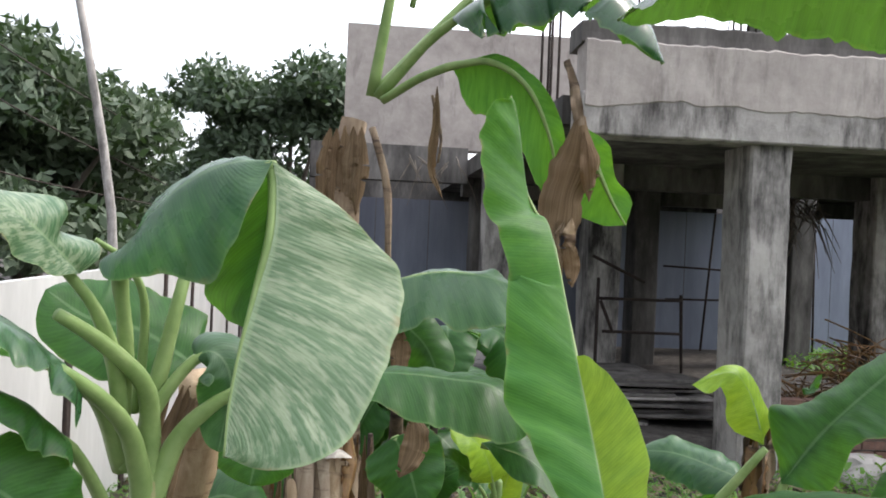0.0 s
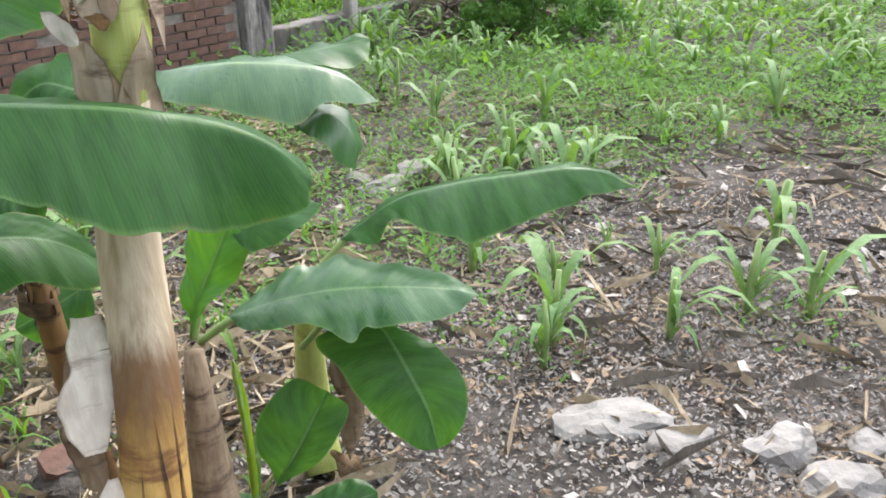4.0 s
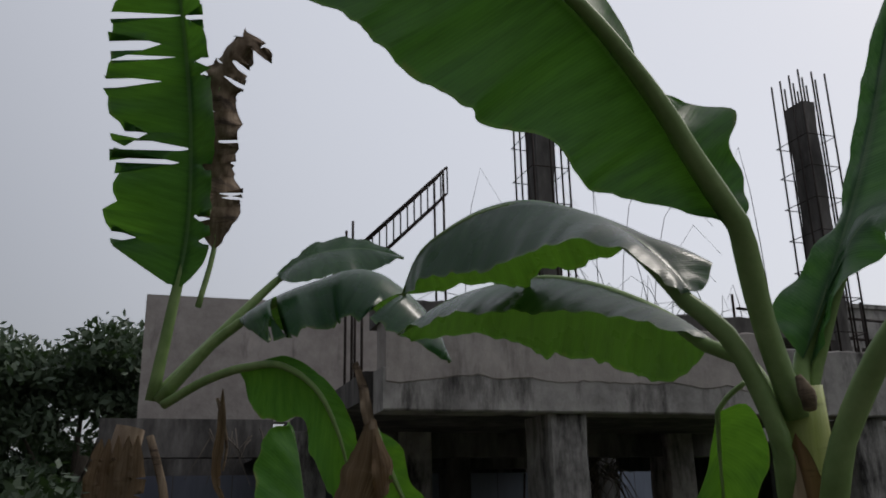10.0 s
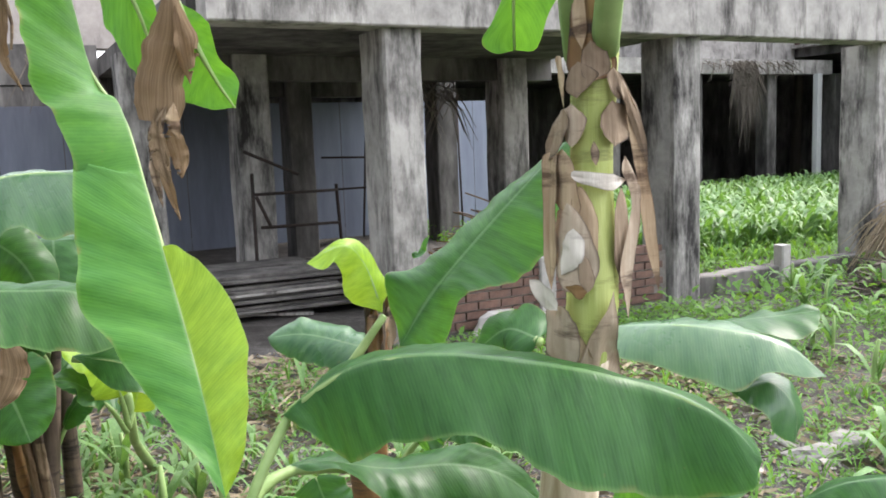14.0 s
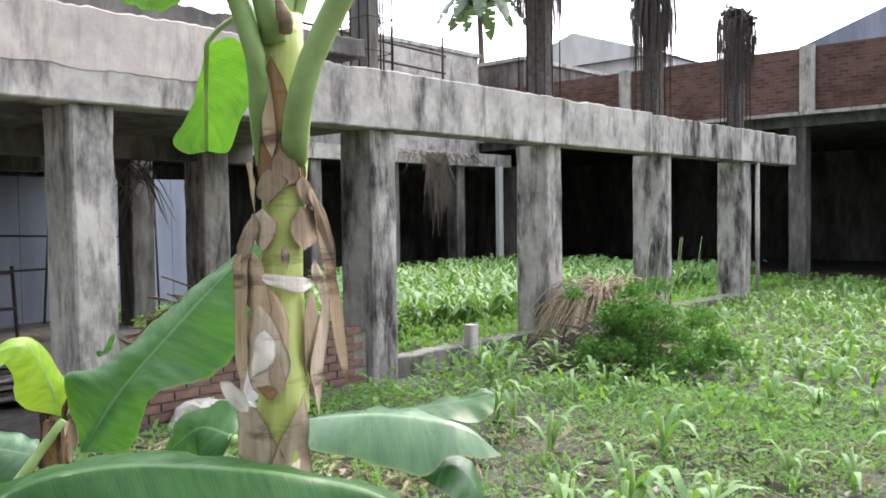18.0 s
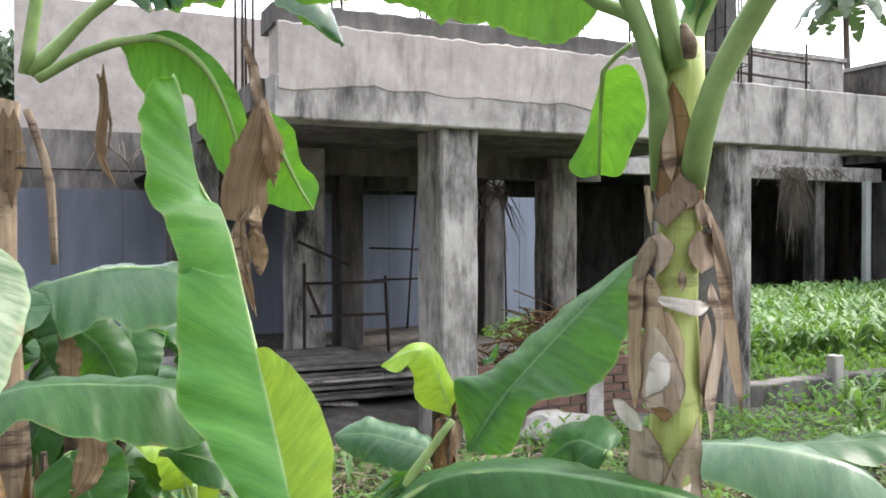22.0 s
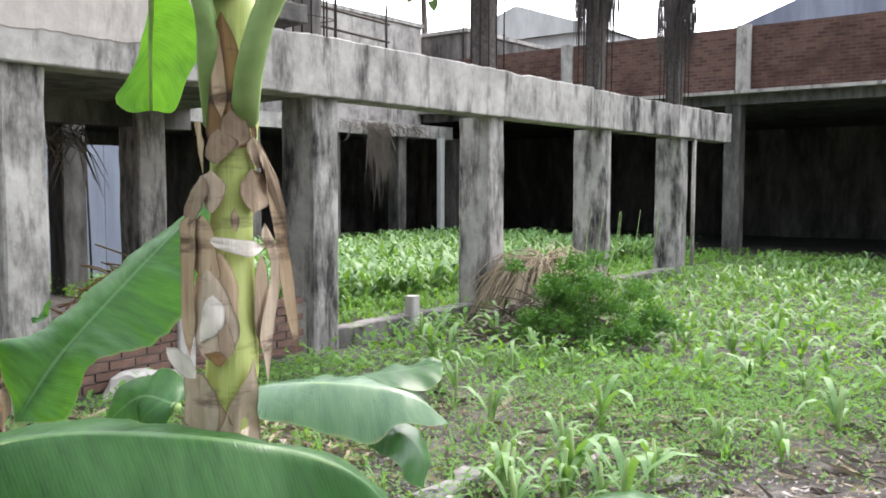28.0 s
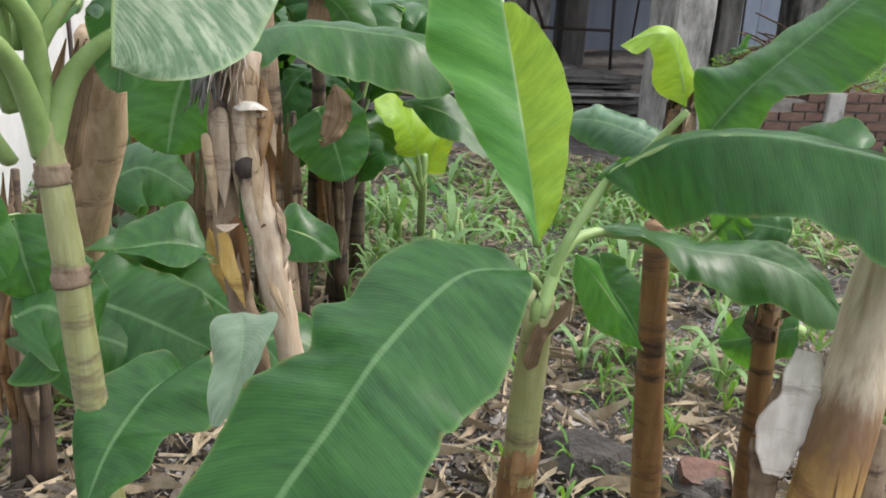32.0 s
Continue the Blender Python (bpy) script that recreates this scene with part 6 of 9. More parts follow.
leaf(left_sucker, [(-1.20, 0.69, 1.13), (-1.19, 0.64, 1.24), (-1.16, 0.54, 1.33), (-1.14, 0.46, 1.38), (-1.11, 0.37, 1.40)], 0.22, LEAF_PALE, up=(0.27, -0.13, 0.74), petiole=0.4, droop=40, fold=8, seed=45, rib=(0.016, 0.005))
leaf(left_sucker, [(-1.19, 0.67, 1.06), (-1.17, 0.60, 1.17), (-1.14, 0.52, 1.25), (-1.12, 0.44, 1.30)], 0.16, LEAF, up=(0.26, -0.13, 0.77), petiole=0.55, droop=50, fold=8, seed=46, rib=(0.014, 0.005))
leaf(left_sucker, [(-1.19, 0.69, 1.13), (-1.17, 0.73, 1.23), (-1.14, 0.79, 1.31), (-1.11, 0.82, 1.27), (-1.12, 0.81, 1.15)], 0.12, LEAF_PALE, up=(0.49, -0.33, 0.52), petiole=0.5, droop=30, fold=8, seed=47, rib=(0.015, 0.005))
leaf(left_sucker, [(-1.12, 0.41, 1.20), (-1.10, 0.47, 1.15), (-1.09, 0.52, 1.07), (-1.07, 0.57, 0.94)], 0.15, LEAF, up=(0.61, -0.27, 0.52), petiole=0, droop=20, fold=4, seed=48, rib=(0.008, 0.003))
leaf(left_sucker, [(-1.32, 0.91, 1.26), (-1.38, 0.84, 1.32), (-1.43, 0.77, 1.34), (-1.47, 0.71, 1.39)], 0.24, LEAF, up=(0.52, -0.30, 0.46), petiole=0.0, droop=30, fold=8, seed=49)

dry_stump = thing("banana_stump", "dead banana stump wrapped in peeling pale sheaths", "banana stump", "banana plants", at=(-1.65, 1.82, 0.00))
tube("trunk", [(-1.192, 1.431, -0.020), (-1.036, 1.135, 0.492), (-1.046, 1.098, 0.654), (-1.085, 1.094, 0.820), (-1.148, 1.123, 0.978), (-1.206, 1.169, 1.172)], [0.030, 0.026, 0.026, 0.029, 0.032, 0.034], PALE_SHEATH, dry_stump, "bleached peeling stem", sides=16, n=34, ripple=0.14, flat=0.8)
tube("side_trunk", [(-1.268, 1.365, -0.020), (-1.126, 1.096, 0.582), (-1.157, 1.087, 0.724), (-1.186, 1.088, 0.857), (-1.257, 1.159, 1.131)], [0.026, 0.022, 0.022, 0.026, 0.026], STEM_DRY, dry_stump, "split brown stem", sides=14, n=30, ripple=0.16)
g = np.random.RandomState(61)
for k in range(26):
    u, v = k / 25, g.uniform(0.35, 1.05)
    a = np.array((-1.192, 1.123, 1.199)) * (1 - u) + np.array((-1.166, 1.140, 1.198)) * u + g.normal(size=3) * 0.006
    b = a + (np.array((-1.185, 1.058, 1.101)) * (1 - u) + np.array((-1.142, 1.086, 1.099)) * u - a) * v + g.normal(size=3) * 0.008
    mid = (a + b) / 2 + np.array([0.008, -0.010, 0.012]) + g.normal(size=3) * 0.004
    leaf(dry_stump, [tuple(a), tuple(mid), tuple(b)], g.uniform(0.005, 0.013), (WHITE_SHEATH, PALE_SHEATH, STEM_DRY)[k % 3], up=(0.68, -0.66, 0.31), name="frayed_fibre", seed=640 + k, droop=40, fold=0, rib=None, n=12, m=2, rag=0.2, crumple=0.003, tears=0, shape=[0.5, 1, 0.8, 0.5, 0.1])
# solid dark disc; the shade inside the hole is only its colour
tube("knot_hole", [(-1.132, 1.088, 0.980), (-1.157, 1.114, 0.971)], [0.020, 0.024], STEEL, dry_stump, "dark knot hole", sides=12, ripple=0.05)
lofted(dry_stump, [(-1.182, 1.132, 1.152), (-1.151, 1.118, 1.075), (-1.126, 1.098, 0.992), (-1.087, 1.075, 0.880)], [(-1.182, 1.132, 1.152), (-1.206, 1.131, 1.139), (-1.175, 1.113, 1.051), (-1.140, 1.089, 0.943), (-1.087, 1.075, 0.880)], [(-1.182, 1.132, 1.152), (-1.164, 1.146, 1.148), (-1.135, 1.133, 1.075), (-1.108, 1.113, 0.987), (-1.087, 1.075, 0.880)], STEM_TAN, rib_r=None, seed=60, name='dry_sheath', label='', bulge=0.12, wave=0.004, pleat=0.002, rag=0.1, m=5)
lofted(dry_stump, [(-1.178, 1.106, 1.083), (-1.148, 1.115, 1.093), (-1.117, 1.134, 1.082)], [(-1.178, 1.106, 1.083), (-1.164, 1.118, 1.094), (-1.138, 1.127, 1.094), (-1.117, 1.134, 1.082)], [(-1.178, 1.106, 1.083), (-1.158, 1.103, 1.078), (-1.128, 1.116, 1.084), (-1.117, 1.134, 1.082)], WHITE_SHEATH, rib_r=None, seed=61, name='dry_sheath', label='curled pale scrap', bulge=0.12, wave=0.004, pleat=0.002, rag=0.1, m=5)
lofted(dry_stump, [(-1.213, 1.102, 1.079), (-1.187, 1.081, 0.990), (-1.168, 1.066, 0.899)], [(-1.213, 1.102, 1.079), (-1.237, 1.103, 1.054), (-1.209, 1.082, 0.965), (-1.168, 1.066, 0.899)], [(-1.213, 1.102, 1.079), (-1.195, 1.108, 1.070), (-1.168, 1.084, 0.972), (-1.168, 1.066, 0.899)], PALE_SHEATH, rib_r=None, seed=62, name='dry_sheath', label='', bulge=0.12, wave=0.004, pleat=0.002, rag=0.1, m=5)
lofted(dry_stump, [(-1.228, 1.086, 1.031), (-1.204, 1.070, 0.957), (-1.185, 1.061, 0.880)], [(-1.228, 1.086, 1.031), (-1.241, 1.086, 1.019), (-1.216, 1.070, 0.944), (-1.185, 1.061, 0.880)], [(-1.228, 1.086, 1.031), (-1.217, 1.087, 1.017), (-1.192, 1.073, 0.948), (-1.185, 1.061, 0.880)], STEM_TAN, rib_r=None, seed=63, name='dry_sheath', label='', bulge=0.12, wave=0.004, pleat=0.002, rag=0.1, m=5)
lofted(dry_stump, [(-1.198, 1.122, 1.120), (-1.174, 1.101, 1.021), (-1.146, 1.077, 0.923)], [(-1.198, 1.122, 1.120), (-1.206, 1.120, 1.099), (-1.176, 1.093, 0.990), (-1.146, 1.077, 0.923)], [(-1.198, 1.122, 1.120), (-1.186, 1.121, 1.101), (-1.156, 1.093, 0.993), (-1.146, 1.077, 0.923)], STEM_DRY, rib_r=None, seed=64, name='dry_sheath', label='', bulge=0.12, wave=0.004, pleat=0.002, rag=0.1, m=5)
lofted(dry_stump, [(-1.141, 1.067, 0.893), (-1.126, 1.063, 0.831), (-1.110, 1.061, 0.744)], [(-1.141, 1.067, 0.893), (-1.160, 1.070, 0.866), (-1.144, 1.066, 0.803), (-1.110, 1.061, 0.744)], [(-1.141, 1.067, 0.893), (-1.124, 1.069, 0.874), (-1.114, 1.073, 0.808), (-1.110, 1.061, 0.744)], STEM_RUST, rib_r=None, seed=65, name='dry_sheath', label='', bulge=0.12, wave=0.004, pleat=0.002, rag=0.1, m=5)
lofted(dry_stump, [(-1.158, 1.044, 0.860), (-1.137, 1.044, 0.800), (-1.108, 1.051, 0.716)], [(-1.158, 1.044, 0.860), (-1.172, 1.044, 0.849), (-1.150, 1.039, 0.776), (-1.108, 1.051, 0.716)], [(-1.158, 1.044, 0.860), (-1.146, 1.050, 0.858), (-1.121, 1.050, 0.791), (-1.108, 1.051, 0.716)], STEM_YELLOW, rib_r=None, seed=66, name='dry_sheath', label='yellow-brown inner sheath', bulge=0.12, wave=0.004, pleat=0.002, rag=0.1, m=5)
lofted(dry_stump, [(-1.171, 1.041, 0.872), (-1.145, 1.044, 0.872), (-1.125, 1.060, 0.881)], [(-1.171, 1.041, 0.872), (-1.155, 1.047, 0.877), (-1.125, 1.060, 0.881)], [(-1.171, 1.041, 0.872), (-1.138, 1.039, 0.866), (-1.125, 1.060, 0.881)], PALE_SHEATH, rib_r=None, seed=67, name='dry_sheath', label='', bulge=0.12, wave=0.004, pleat=0.002, rag=0.1, m=5)
lofted(dry_stump, [(-1.136, 1.156, 1.072), (-1.122, 1.151, 1.010), (-1.112, 1.128, 0.940)], [(-1.136, 1.156, 1.072), (-1.141, 1.149, 1.061), (-1.122, 1.131, 0.992), (-1.112, 1.128, 0.940)], [(-1.136, 1.156, 1.072), (-1.130, 1.165, 1.055), (-1.119, 1.156, 0.988), (-1.112, 1.128, 0.940)], STEM_DRY, rib_r=None, seed=68, name='dry_sheath', label='', bulge=0.12, wave=0.004, pleat=0.002, rag=0.1, m=5)
g = np.random.RandomState(72)
for k in range(16):          # loose strips that peel off both stems
    u, side = g.uniform(0.0, 0.75), g.randint(2)
    top, low = ((np.array((-1.180, 1.141, 1.172)), np.array((-1.046, 1.083, 0.707))), (np.array((-1.233, 1.132, 1.136)), np.array((-1.133, 1.069, 0.736))))[side]
    a = top + (low - top) * u + g.normal(size=3) * 0.013
    b = top + (low - top) * min(1.0, u + g.uniform(0.15, 0.4)) + g.normal(size=3) * 0.018
    leaf(dry_stump, [tuple(a), tuple((a + b) / 2 + g.normal(size=3) * 0.008), tuple(b)], g.uniform(0.018, 0.04), (STEM_TAN, PALE_SHEATH, STEM_DRY, STEM_RUST)[k % 4], up=(0.68, -0.66, 0.31), name="dry_sheath", seed=700 + k, droop=50, fold=0, rib=None, n=18, m=3, rag=0.2, crumple=0.008, tears=1, shape=[0.2, 0.7, 1, 0.9, 0.6, 0.1])
tuft = []
g = np.random.RandomState(71)
for _ in range(26):
    a, b, c = np.array([(-1.218, 1.141, 1.180), (-1.237, 1.109, 1.158), (-1.234, 1.083, 1.091)]) + g.normal(size=(3, 3)) * np.array([[0.008], [0.012], [0.018]])
    tuft.append(tube_data([tuple(a), tuple(b), tuple(c)], [0.004, 0.004, 0.0015], 4, 6))
mesh_ob("fibre_tuft", *joined(tuft), STONE, dry_stump, "grey frayed fibres", True)
leaf(dry_stump, [(-1.30, 1.15, 0.81), (-1.30, 1.18, 0.71), (-1.28, 1.22, 0.59)], 0.05, STEM_YELLOW, up=(0.67, -0.62, 0.41), name='dry_sheath', seed=68, droop=60, wave=0.014, n=24, m=4, tears=3, rib=None, rag=0.16, crumple=0.009, blunt=0.2, gap=0.008, shape=[0.08, 0.5, 0.8, 1, 0.9, 0.8, 0.45, 0.06])
lofted(dry_stump, [(-1.264, 1.199, 1.178), (-1.229, 1.270, 1.212), (-1.166, 1.334, 1.219), (-1.085, 1.413, 1.208), (-1.013, 1.472, 1.192), (-0.945, 1.538, 1.107)], [(-1.264, 1.199, 1.178), (-1.272, 1.319, 1.214), (-1.208, 1.385, 1.222), (-1.116, 1.457, 1.212), (-1.021, 1.529, 1.193), (-0.945, 1.538, 1.107)], [(-1.264, 1.199, 1.178), (-1.171, 1.180, 1.151), (-1.148, 1.226, 1.169), (-1.070, 1.283, 1.140), (-1.027, 1.335, 1.116), (-0.981, 1.388, 1.090), (-0.949, 1.466, 1.088), (-0.945, 1.538, 1.107)], LEAF, seed=69, rib_r=(0.01, 0.003))
lofted(dry_stump, [(-1.040, 1.468, 1.069), (-0.958, 1.507, 1.049), (-0.884, 1.528, 0.996), (-0.820, 1.543, 0.943)], [(-1.040, 1.468, 1.069), (-0.985, 1.551, 1.076), (-0.899, 1.579, 1.023), (-0.820, 1.543, 0.943)], [(-1.040, 1.468, 1.069), (-0.955, 1.460, 1.020), (-0.875, 1.489, 0.980), (-0.820, 1.543, 0.943)], LEAF, seed=269, rib_r=(0.008, 0.003))
lofted(dry_stump, [(-1.432, 1.275, 0.703), (-1.475, 1.199, 0.728), (-1.519, 1.113, 0.729), (-1.551, 1.038, 0.743)], [(-1.432, 1.275, 0.703), (-1.521, 1.296, 0.789), (-1.556, 1.193, 0.766), (-1.551, 1.038, 0.743)], [(-1.432, 1.275, 0.703), (-1.405, 1.164, 0.694), (-1.473, 1.103, 0.729), (-1.551, 1.038, 0.743)], LEAF, seed=70, rib_r=(0.012, 0.003))
lofted(dry_stump, [(-1.323, 1.383, 0.753), (-1.257, 1.423, 0.729), (-1.197, 1.463, 0.682)], [(-1.323, 1.383, 0.753), (-1.321, 1.440, 0.801), (-1.252, 1.481, 0.743), (-1.197, 1.463, 0.682)], [(-1.323, 1.383, 0.753), (-1.284, 1.356, 0.693), (-1.227, 1.407, 0.677), (-1.197, 1.463, 0.682)], LEAF, seed=71, rib_r=(0.012, 0.003))
lofted(dry_stump, [(-0.909, 0.837, 0.840), (-0.865, 0.787, 0.808), (-0.846, 0.745, 0.768), (-0.843, 0.706, 0.728)], [(-0.909, 0.837, 0.840), (-0.944, 0.810, 0.824), (-0.894, 0.750, 0.787), (-0.856, 0.712, 0.730), (-0.843, 0.706, 0.728)], [(-0.909, 0.837, 0.840), (-0.847, 0.850, 0.845), (-0.827, 0.803, 0.822), (-0.821, 0.771, 0.796), (-0.831, 0.716, 0.736), (-0.843, 0.706, 0.728)], LEAF_GREY_SHEEN, seed=72, rib_r=(0.004, 0.002), pleat=0.003)
lofted(dry_stump, [(-1.069, 0.863, 0.680), (-1.074, 0.794, 0.671), (-1.065, 0.727, 0.644), (-1.044, 0.665, 0.613), (-1.014, 0.608, 0.578), (-0.976, 0.557, 0.550)], [(-1.069, 0.863, 0.680), (-1.131, 0.872, 0.701), (-1.145, 0.787, 0.694), (-1.136, 0.712, 0.678), (-1.108, 0.660, 0.631), (-1.049, 0.616, 0.589), (-1.005, 0.571, 0.566), (-0.976, 0.557, 0.550)], [(-1.069, 0.863, 0.680), (-1.043, 0.891, 0.714), (-0.956, 0.805, 0.649), (-0.979, 0.742, 0.647), (-0.962, 0.681, 0.626), (-0.972, 0.616, 0.600), (-0.976, 0.557, 0.550)], LEAF, seed=73, rib_r=(0.012, 0.003))
leaf(dry_stump, [(-1.51, 0.96, 0.68), (-1.38, 1.02, 0.64), (-1.23, 1.07, 0.59)], 0.26, LEAF, up=(0.43, -0.32, 0.67), petiole=0, droop=25, fold=6, seed=74)
leaf(dry_stump, [(-1.36, 0.77, 0.92), (-1.33, 0.76, 0.85), (-1.32, 0.77, 0.78)], 0.14, LEAF, up=(0.56, -0.32, 0.57), petiole=0, droop=25, fold=6, seed=76)

leaning_stump = thing("banana_stump", "brown dried banana stump leaning beside the fence", "banana stump", "banana plants", at=(-2.21, 1.42, 0.00))
tube("trunk", [(-2.21, 1.42, 0.00), (-1.87, 1.21, 0.44), (-1.69, 1.15, 0.80), (-1.57, 1.13, 1.02), (-1.51, 1.08, 1.19)], [0.05, 0.06, 0.065, 0.06, 0.04], STEM_TAN, leaning_stump, "", sides=12, ripple=0.080)
leaf(leaning_stump, [(-1.49, 1.06, 1.18), (-1.51, 1.03, 1.05), (-1.53, 1.00, 0.90), (-1.56, 0.99, 0.70)], 0.05, LEAF_DRY, up=(0.80, -0.53, 0.28), name='dry_sheath', seed=80, droop=50, wave=0.014, n=24, m=4, tears=3, rib=None, rag=0.16, crumple=0.009, blunt=0.2, gap=0.008, shape=[0.08, 0.5, 0.8, 1, 0.9, 0.8, 0.45, 0.06])
leaf(leaning_stump, [(-1.50, 1.05, 1.18), (-1.52, 1.02, 1.05), (-1.54, 0.99, 0.90), (-1.57, 0.98, 0.70)], 0.05, LEAF_DRY, up=(0.80, -0.53, 0.28), name='dry_sheath', seed=81, droop=50, wave=0.014, n=24, m=4, tears=3, rib=None, rag=0.16, crumple=0.009, blunt=0.2, gap=0.008, shape=[0.08, 0.5, 0.8, 1, 0.9, 0.8, 0.45, 0.06])
leaf(leaning_stump, [(-1.51, 1.04, 1.18), (-1.53, 1.01, 1.05), (-1.55, 0.98, 0.90), (-1.58, 0.96, 0.70)], 0.05, LEAF_DRY, up=(0.81, -0.52, 0.28), name='dry_sheath', seed=82, droop=50, wave=0.014, n=24, m=4, tears=3, rib=None, rag=0.16, crumple=0.009, blunt=0.2, gap=0.008, shape=[0.08, 0.5, 0.8, 1, 0.9, 0.8, 0.45, 0.06])
leaf(leaning_stump, [(-1.52, 1.02, 1.18), (-1.54, 0.99, 1.06), (-1.55, 0.97, 0.90), (-1.59, 0.95, 0.71)], 0.05, LEAF_DRY, up=(0.81, -0.51, 0.28), name='dry_sheath', seed=83, droop=50, wave=0.014, n=24, m=4, tears=3, rib=None, rag=0.16, crumple=0.009, blunt=0.2, gap=0.008, shape=[0.08, 0.5, 0.8, 1, 0.9, 0.8, 0.45, 0.06])

thin_stump_a = thing("banana_stump", "thin dead banana stem in the shade", "banana stump", "banana plants", at=(-2.48, 1.84, 0.00))
tube("trunk", [(-2.48, 1.84, 0.00), (-2.18, 1.62, 0.78)], [0.024, 0.012], STEM_SHADE, thin_stump_a, "", sides=9, n=4, ripple=0.1)
leaf(thin_stump_a, [(-2.18, 1.62, 0.78), (-2.27, 1.71, 0.47), (-2.39, 1.78, 0.23)], 0.06, LEAF_DRY, up=(0.76, -0.57, 0.33), name='dry_sheath', seed=90, wave=0.014, n=24, m=4, tears=3, rib=None, rag=0.16, crumple=0.009, blunt=0.2, gap=0.008, shape=[0.08, 0.5, 0.8, 1, 0.9, 0.8, 0.45, 0.06])

thin_stump_b = thing("banana_stump", "thin dead banana stem in the shade", "banana stump", "banana plants", at=(-2.50, 1.95, 0.00))
tube("trunk", [(-2.50, 1.95, 0.00), (-2.21, 1.75, 1.09)], [0.024, 0.012], STEM_SHADE, thin_stump_b, "", sides=9, n=4, ripple=0.1)
leaf(thin_stump_b, [(-2.21, 1.75, 1.09), (-2.30, 1.83, 0.65), (-2.42, 1.89, 0.33)], 0.06, LEAF_DRY, up=(0.76, -0.60, 0.26), name='dry_sheath', seed=91, wave=0.014, n=24, m=4, tears=3, rib=None, rag=0.16, crumple=0.009, blunt=0.2, gap=0.008, shape=[0.08, 0.5, 0.8, 1, 0.9, 0.8, 0.45, 0.06])

thin_stump_c = thing("banana_stump", "thin dead banana stem in the shade", "banana stump", "banana plants", at=(-2.33, 1.95, 0.00))
tube("trunk", [(-2.33, 1.95, 0.00), (-2.08, 1.74, 0.97)], [0.024, 0.012], STEM_SHADE, thin_stump_c, "", sides=9, n=4, ripple=0.1)
leaf(thin_stump_c, [(-2.08, 1.74, 0.97), (-2.15, 1.83, 0.58), (-2.26, 1.89, 0.29)], 0.06, LEAF_DRY, up=(0.73, -0.61, 0.30), name='dry_sheath', seed=92, wave=0.014, n=24, m=4, tears=3, rib=None, rag=0.16, crumple=0.009, blunt=0.2, gap=0.008, shape=[0.08, 0.5, 0.8, 1, 0.9, 0.8, 0.45, 0.06])

thin_stump_d = thing("banana_stump", "thin dead banana stem in the shade", "banana stump", "banana plants", at=(-2.46, 1.86, 0.00))
tube("trunk", [(-2.46, 1.86, 0.00), (-2.14, 1.61, 0.65)], [0.024, 0.012], STEM_SHADE, thin_stump_d, "", sides=9, n=4, ripple=0.1)
leaf(thin_stump_d, [(-2.14, 1.61, 0.65), (-2.23, 1.71, 0.39), (-2.36, 1.78, 0.20)], 0.06, LEAF_DRY, up=(0.74, -0.56, 0.36), name='dry_sheath', seed=93, wave=0.014, n=24, m=4, tears=3, rib=None, rag=0.16, crumple=0.009, blunt=0.2, gap=0.008, shape=[0.08, 0.5, 0.8, 1, 0.9, 0.8, 0.45, 0.06])

dead_clump = thing("banana_stump", "clump of dead brown banana stems and hanging leaves", "banana stump", "banana plants", at=(-2.10, 1.78, 0.00))
tube("dead_stem", [(-1.91, 1.05, 0.00), (-1.86, 1.10, 0.85)], [0.034, 0.010], STEM_SHADE, dead_clump, "", sides=9, n=5, ripple=0.1)
leaf(dead_clump, [(-1.89, 1.07, 0.85), (-1.92, 1.04, 0.55), (-1.93, 1.03, 0.21)], 0.04, STEM_RUST, up=(0.80, -0.44, 0.40), name='dry_sheath', seed=360, droop=40, fold=10, crumple=0.012, wave=0.014, n=24, m=4, tears=3, rib=None, rag=0.16, blunt=0.2, gap=0.008, shape=[0.08, 0.5, 0.8, 1, 0.9, 0.8, 0.45, 0.06])
leaf(dead_clump, [(-1.86, 1.07, 0.85), (-1.87, 1.04, 0.55), (-1.90, 1.03, 0.21)], 0.04, LEAF_DRY, up=(0.80, -0.45, 0.41), name='dry_sheath', seed=361, droop=40, fold=10, crumple=0.012, wave=0.014, n=24, m=4, tears=3, rib=None, rag=0.16, blunt=0.2, gap=0.008, shape=[0.08, 0.5, 0.8, 1, 0.9, 0.8, 0.45, 0.06])
leaf(dead_clump, [(-1.83, 1.07, 0.85), (-1.83, 1.04, 0.55), (-1.86, 1.03, 0.21)], 0.04, STEM_DRY, up=(0.79, -0.45, 0.41), name='dry_sheath', seed=362, droop=40, fold=10, crumple=0.012, wave=0.014, n=24, m=4, tears=3, rib=None, rag=0.16, blunt=0.2, gap=0.008, shape=[0.08, 0.5, 0.8, 1, 0.9, 0.8, 0.45, 0.06])
tube("dead_stem", [(-1.87, 1.08, 0.00), (-1.78, 1.07, 0.63)], [0.034, 0.010], STEM_SHADE, dead_clump, "", sides=9, n=5, ripple=0.1)
leaf(dead_clump, [(-1.81, 1.04, 0.63), (-1.86, 1.02, 0.41), (-1.89, 1.04, 0.16)], 0.04, STEM_RUST, up=(0.78, -0.43, 0.46), name='dry_sheath', seed=365, droop=40, fold=10, crumple=0.012, wave=0.014, n=24, m=4, tears=3, rib=None, rag=0.16, blunt=0.2, gap=0.008, shape=[0.08, 0.5, 0.8, 1, 0.9, 0.8, 0.45, 0.06])
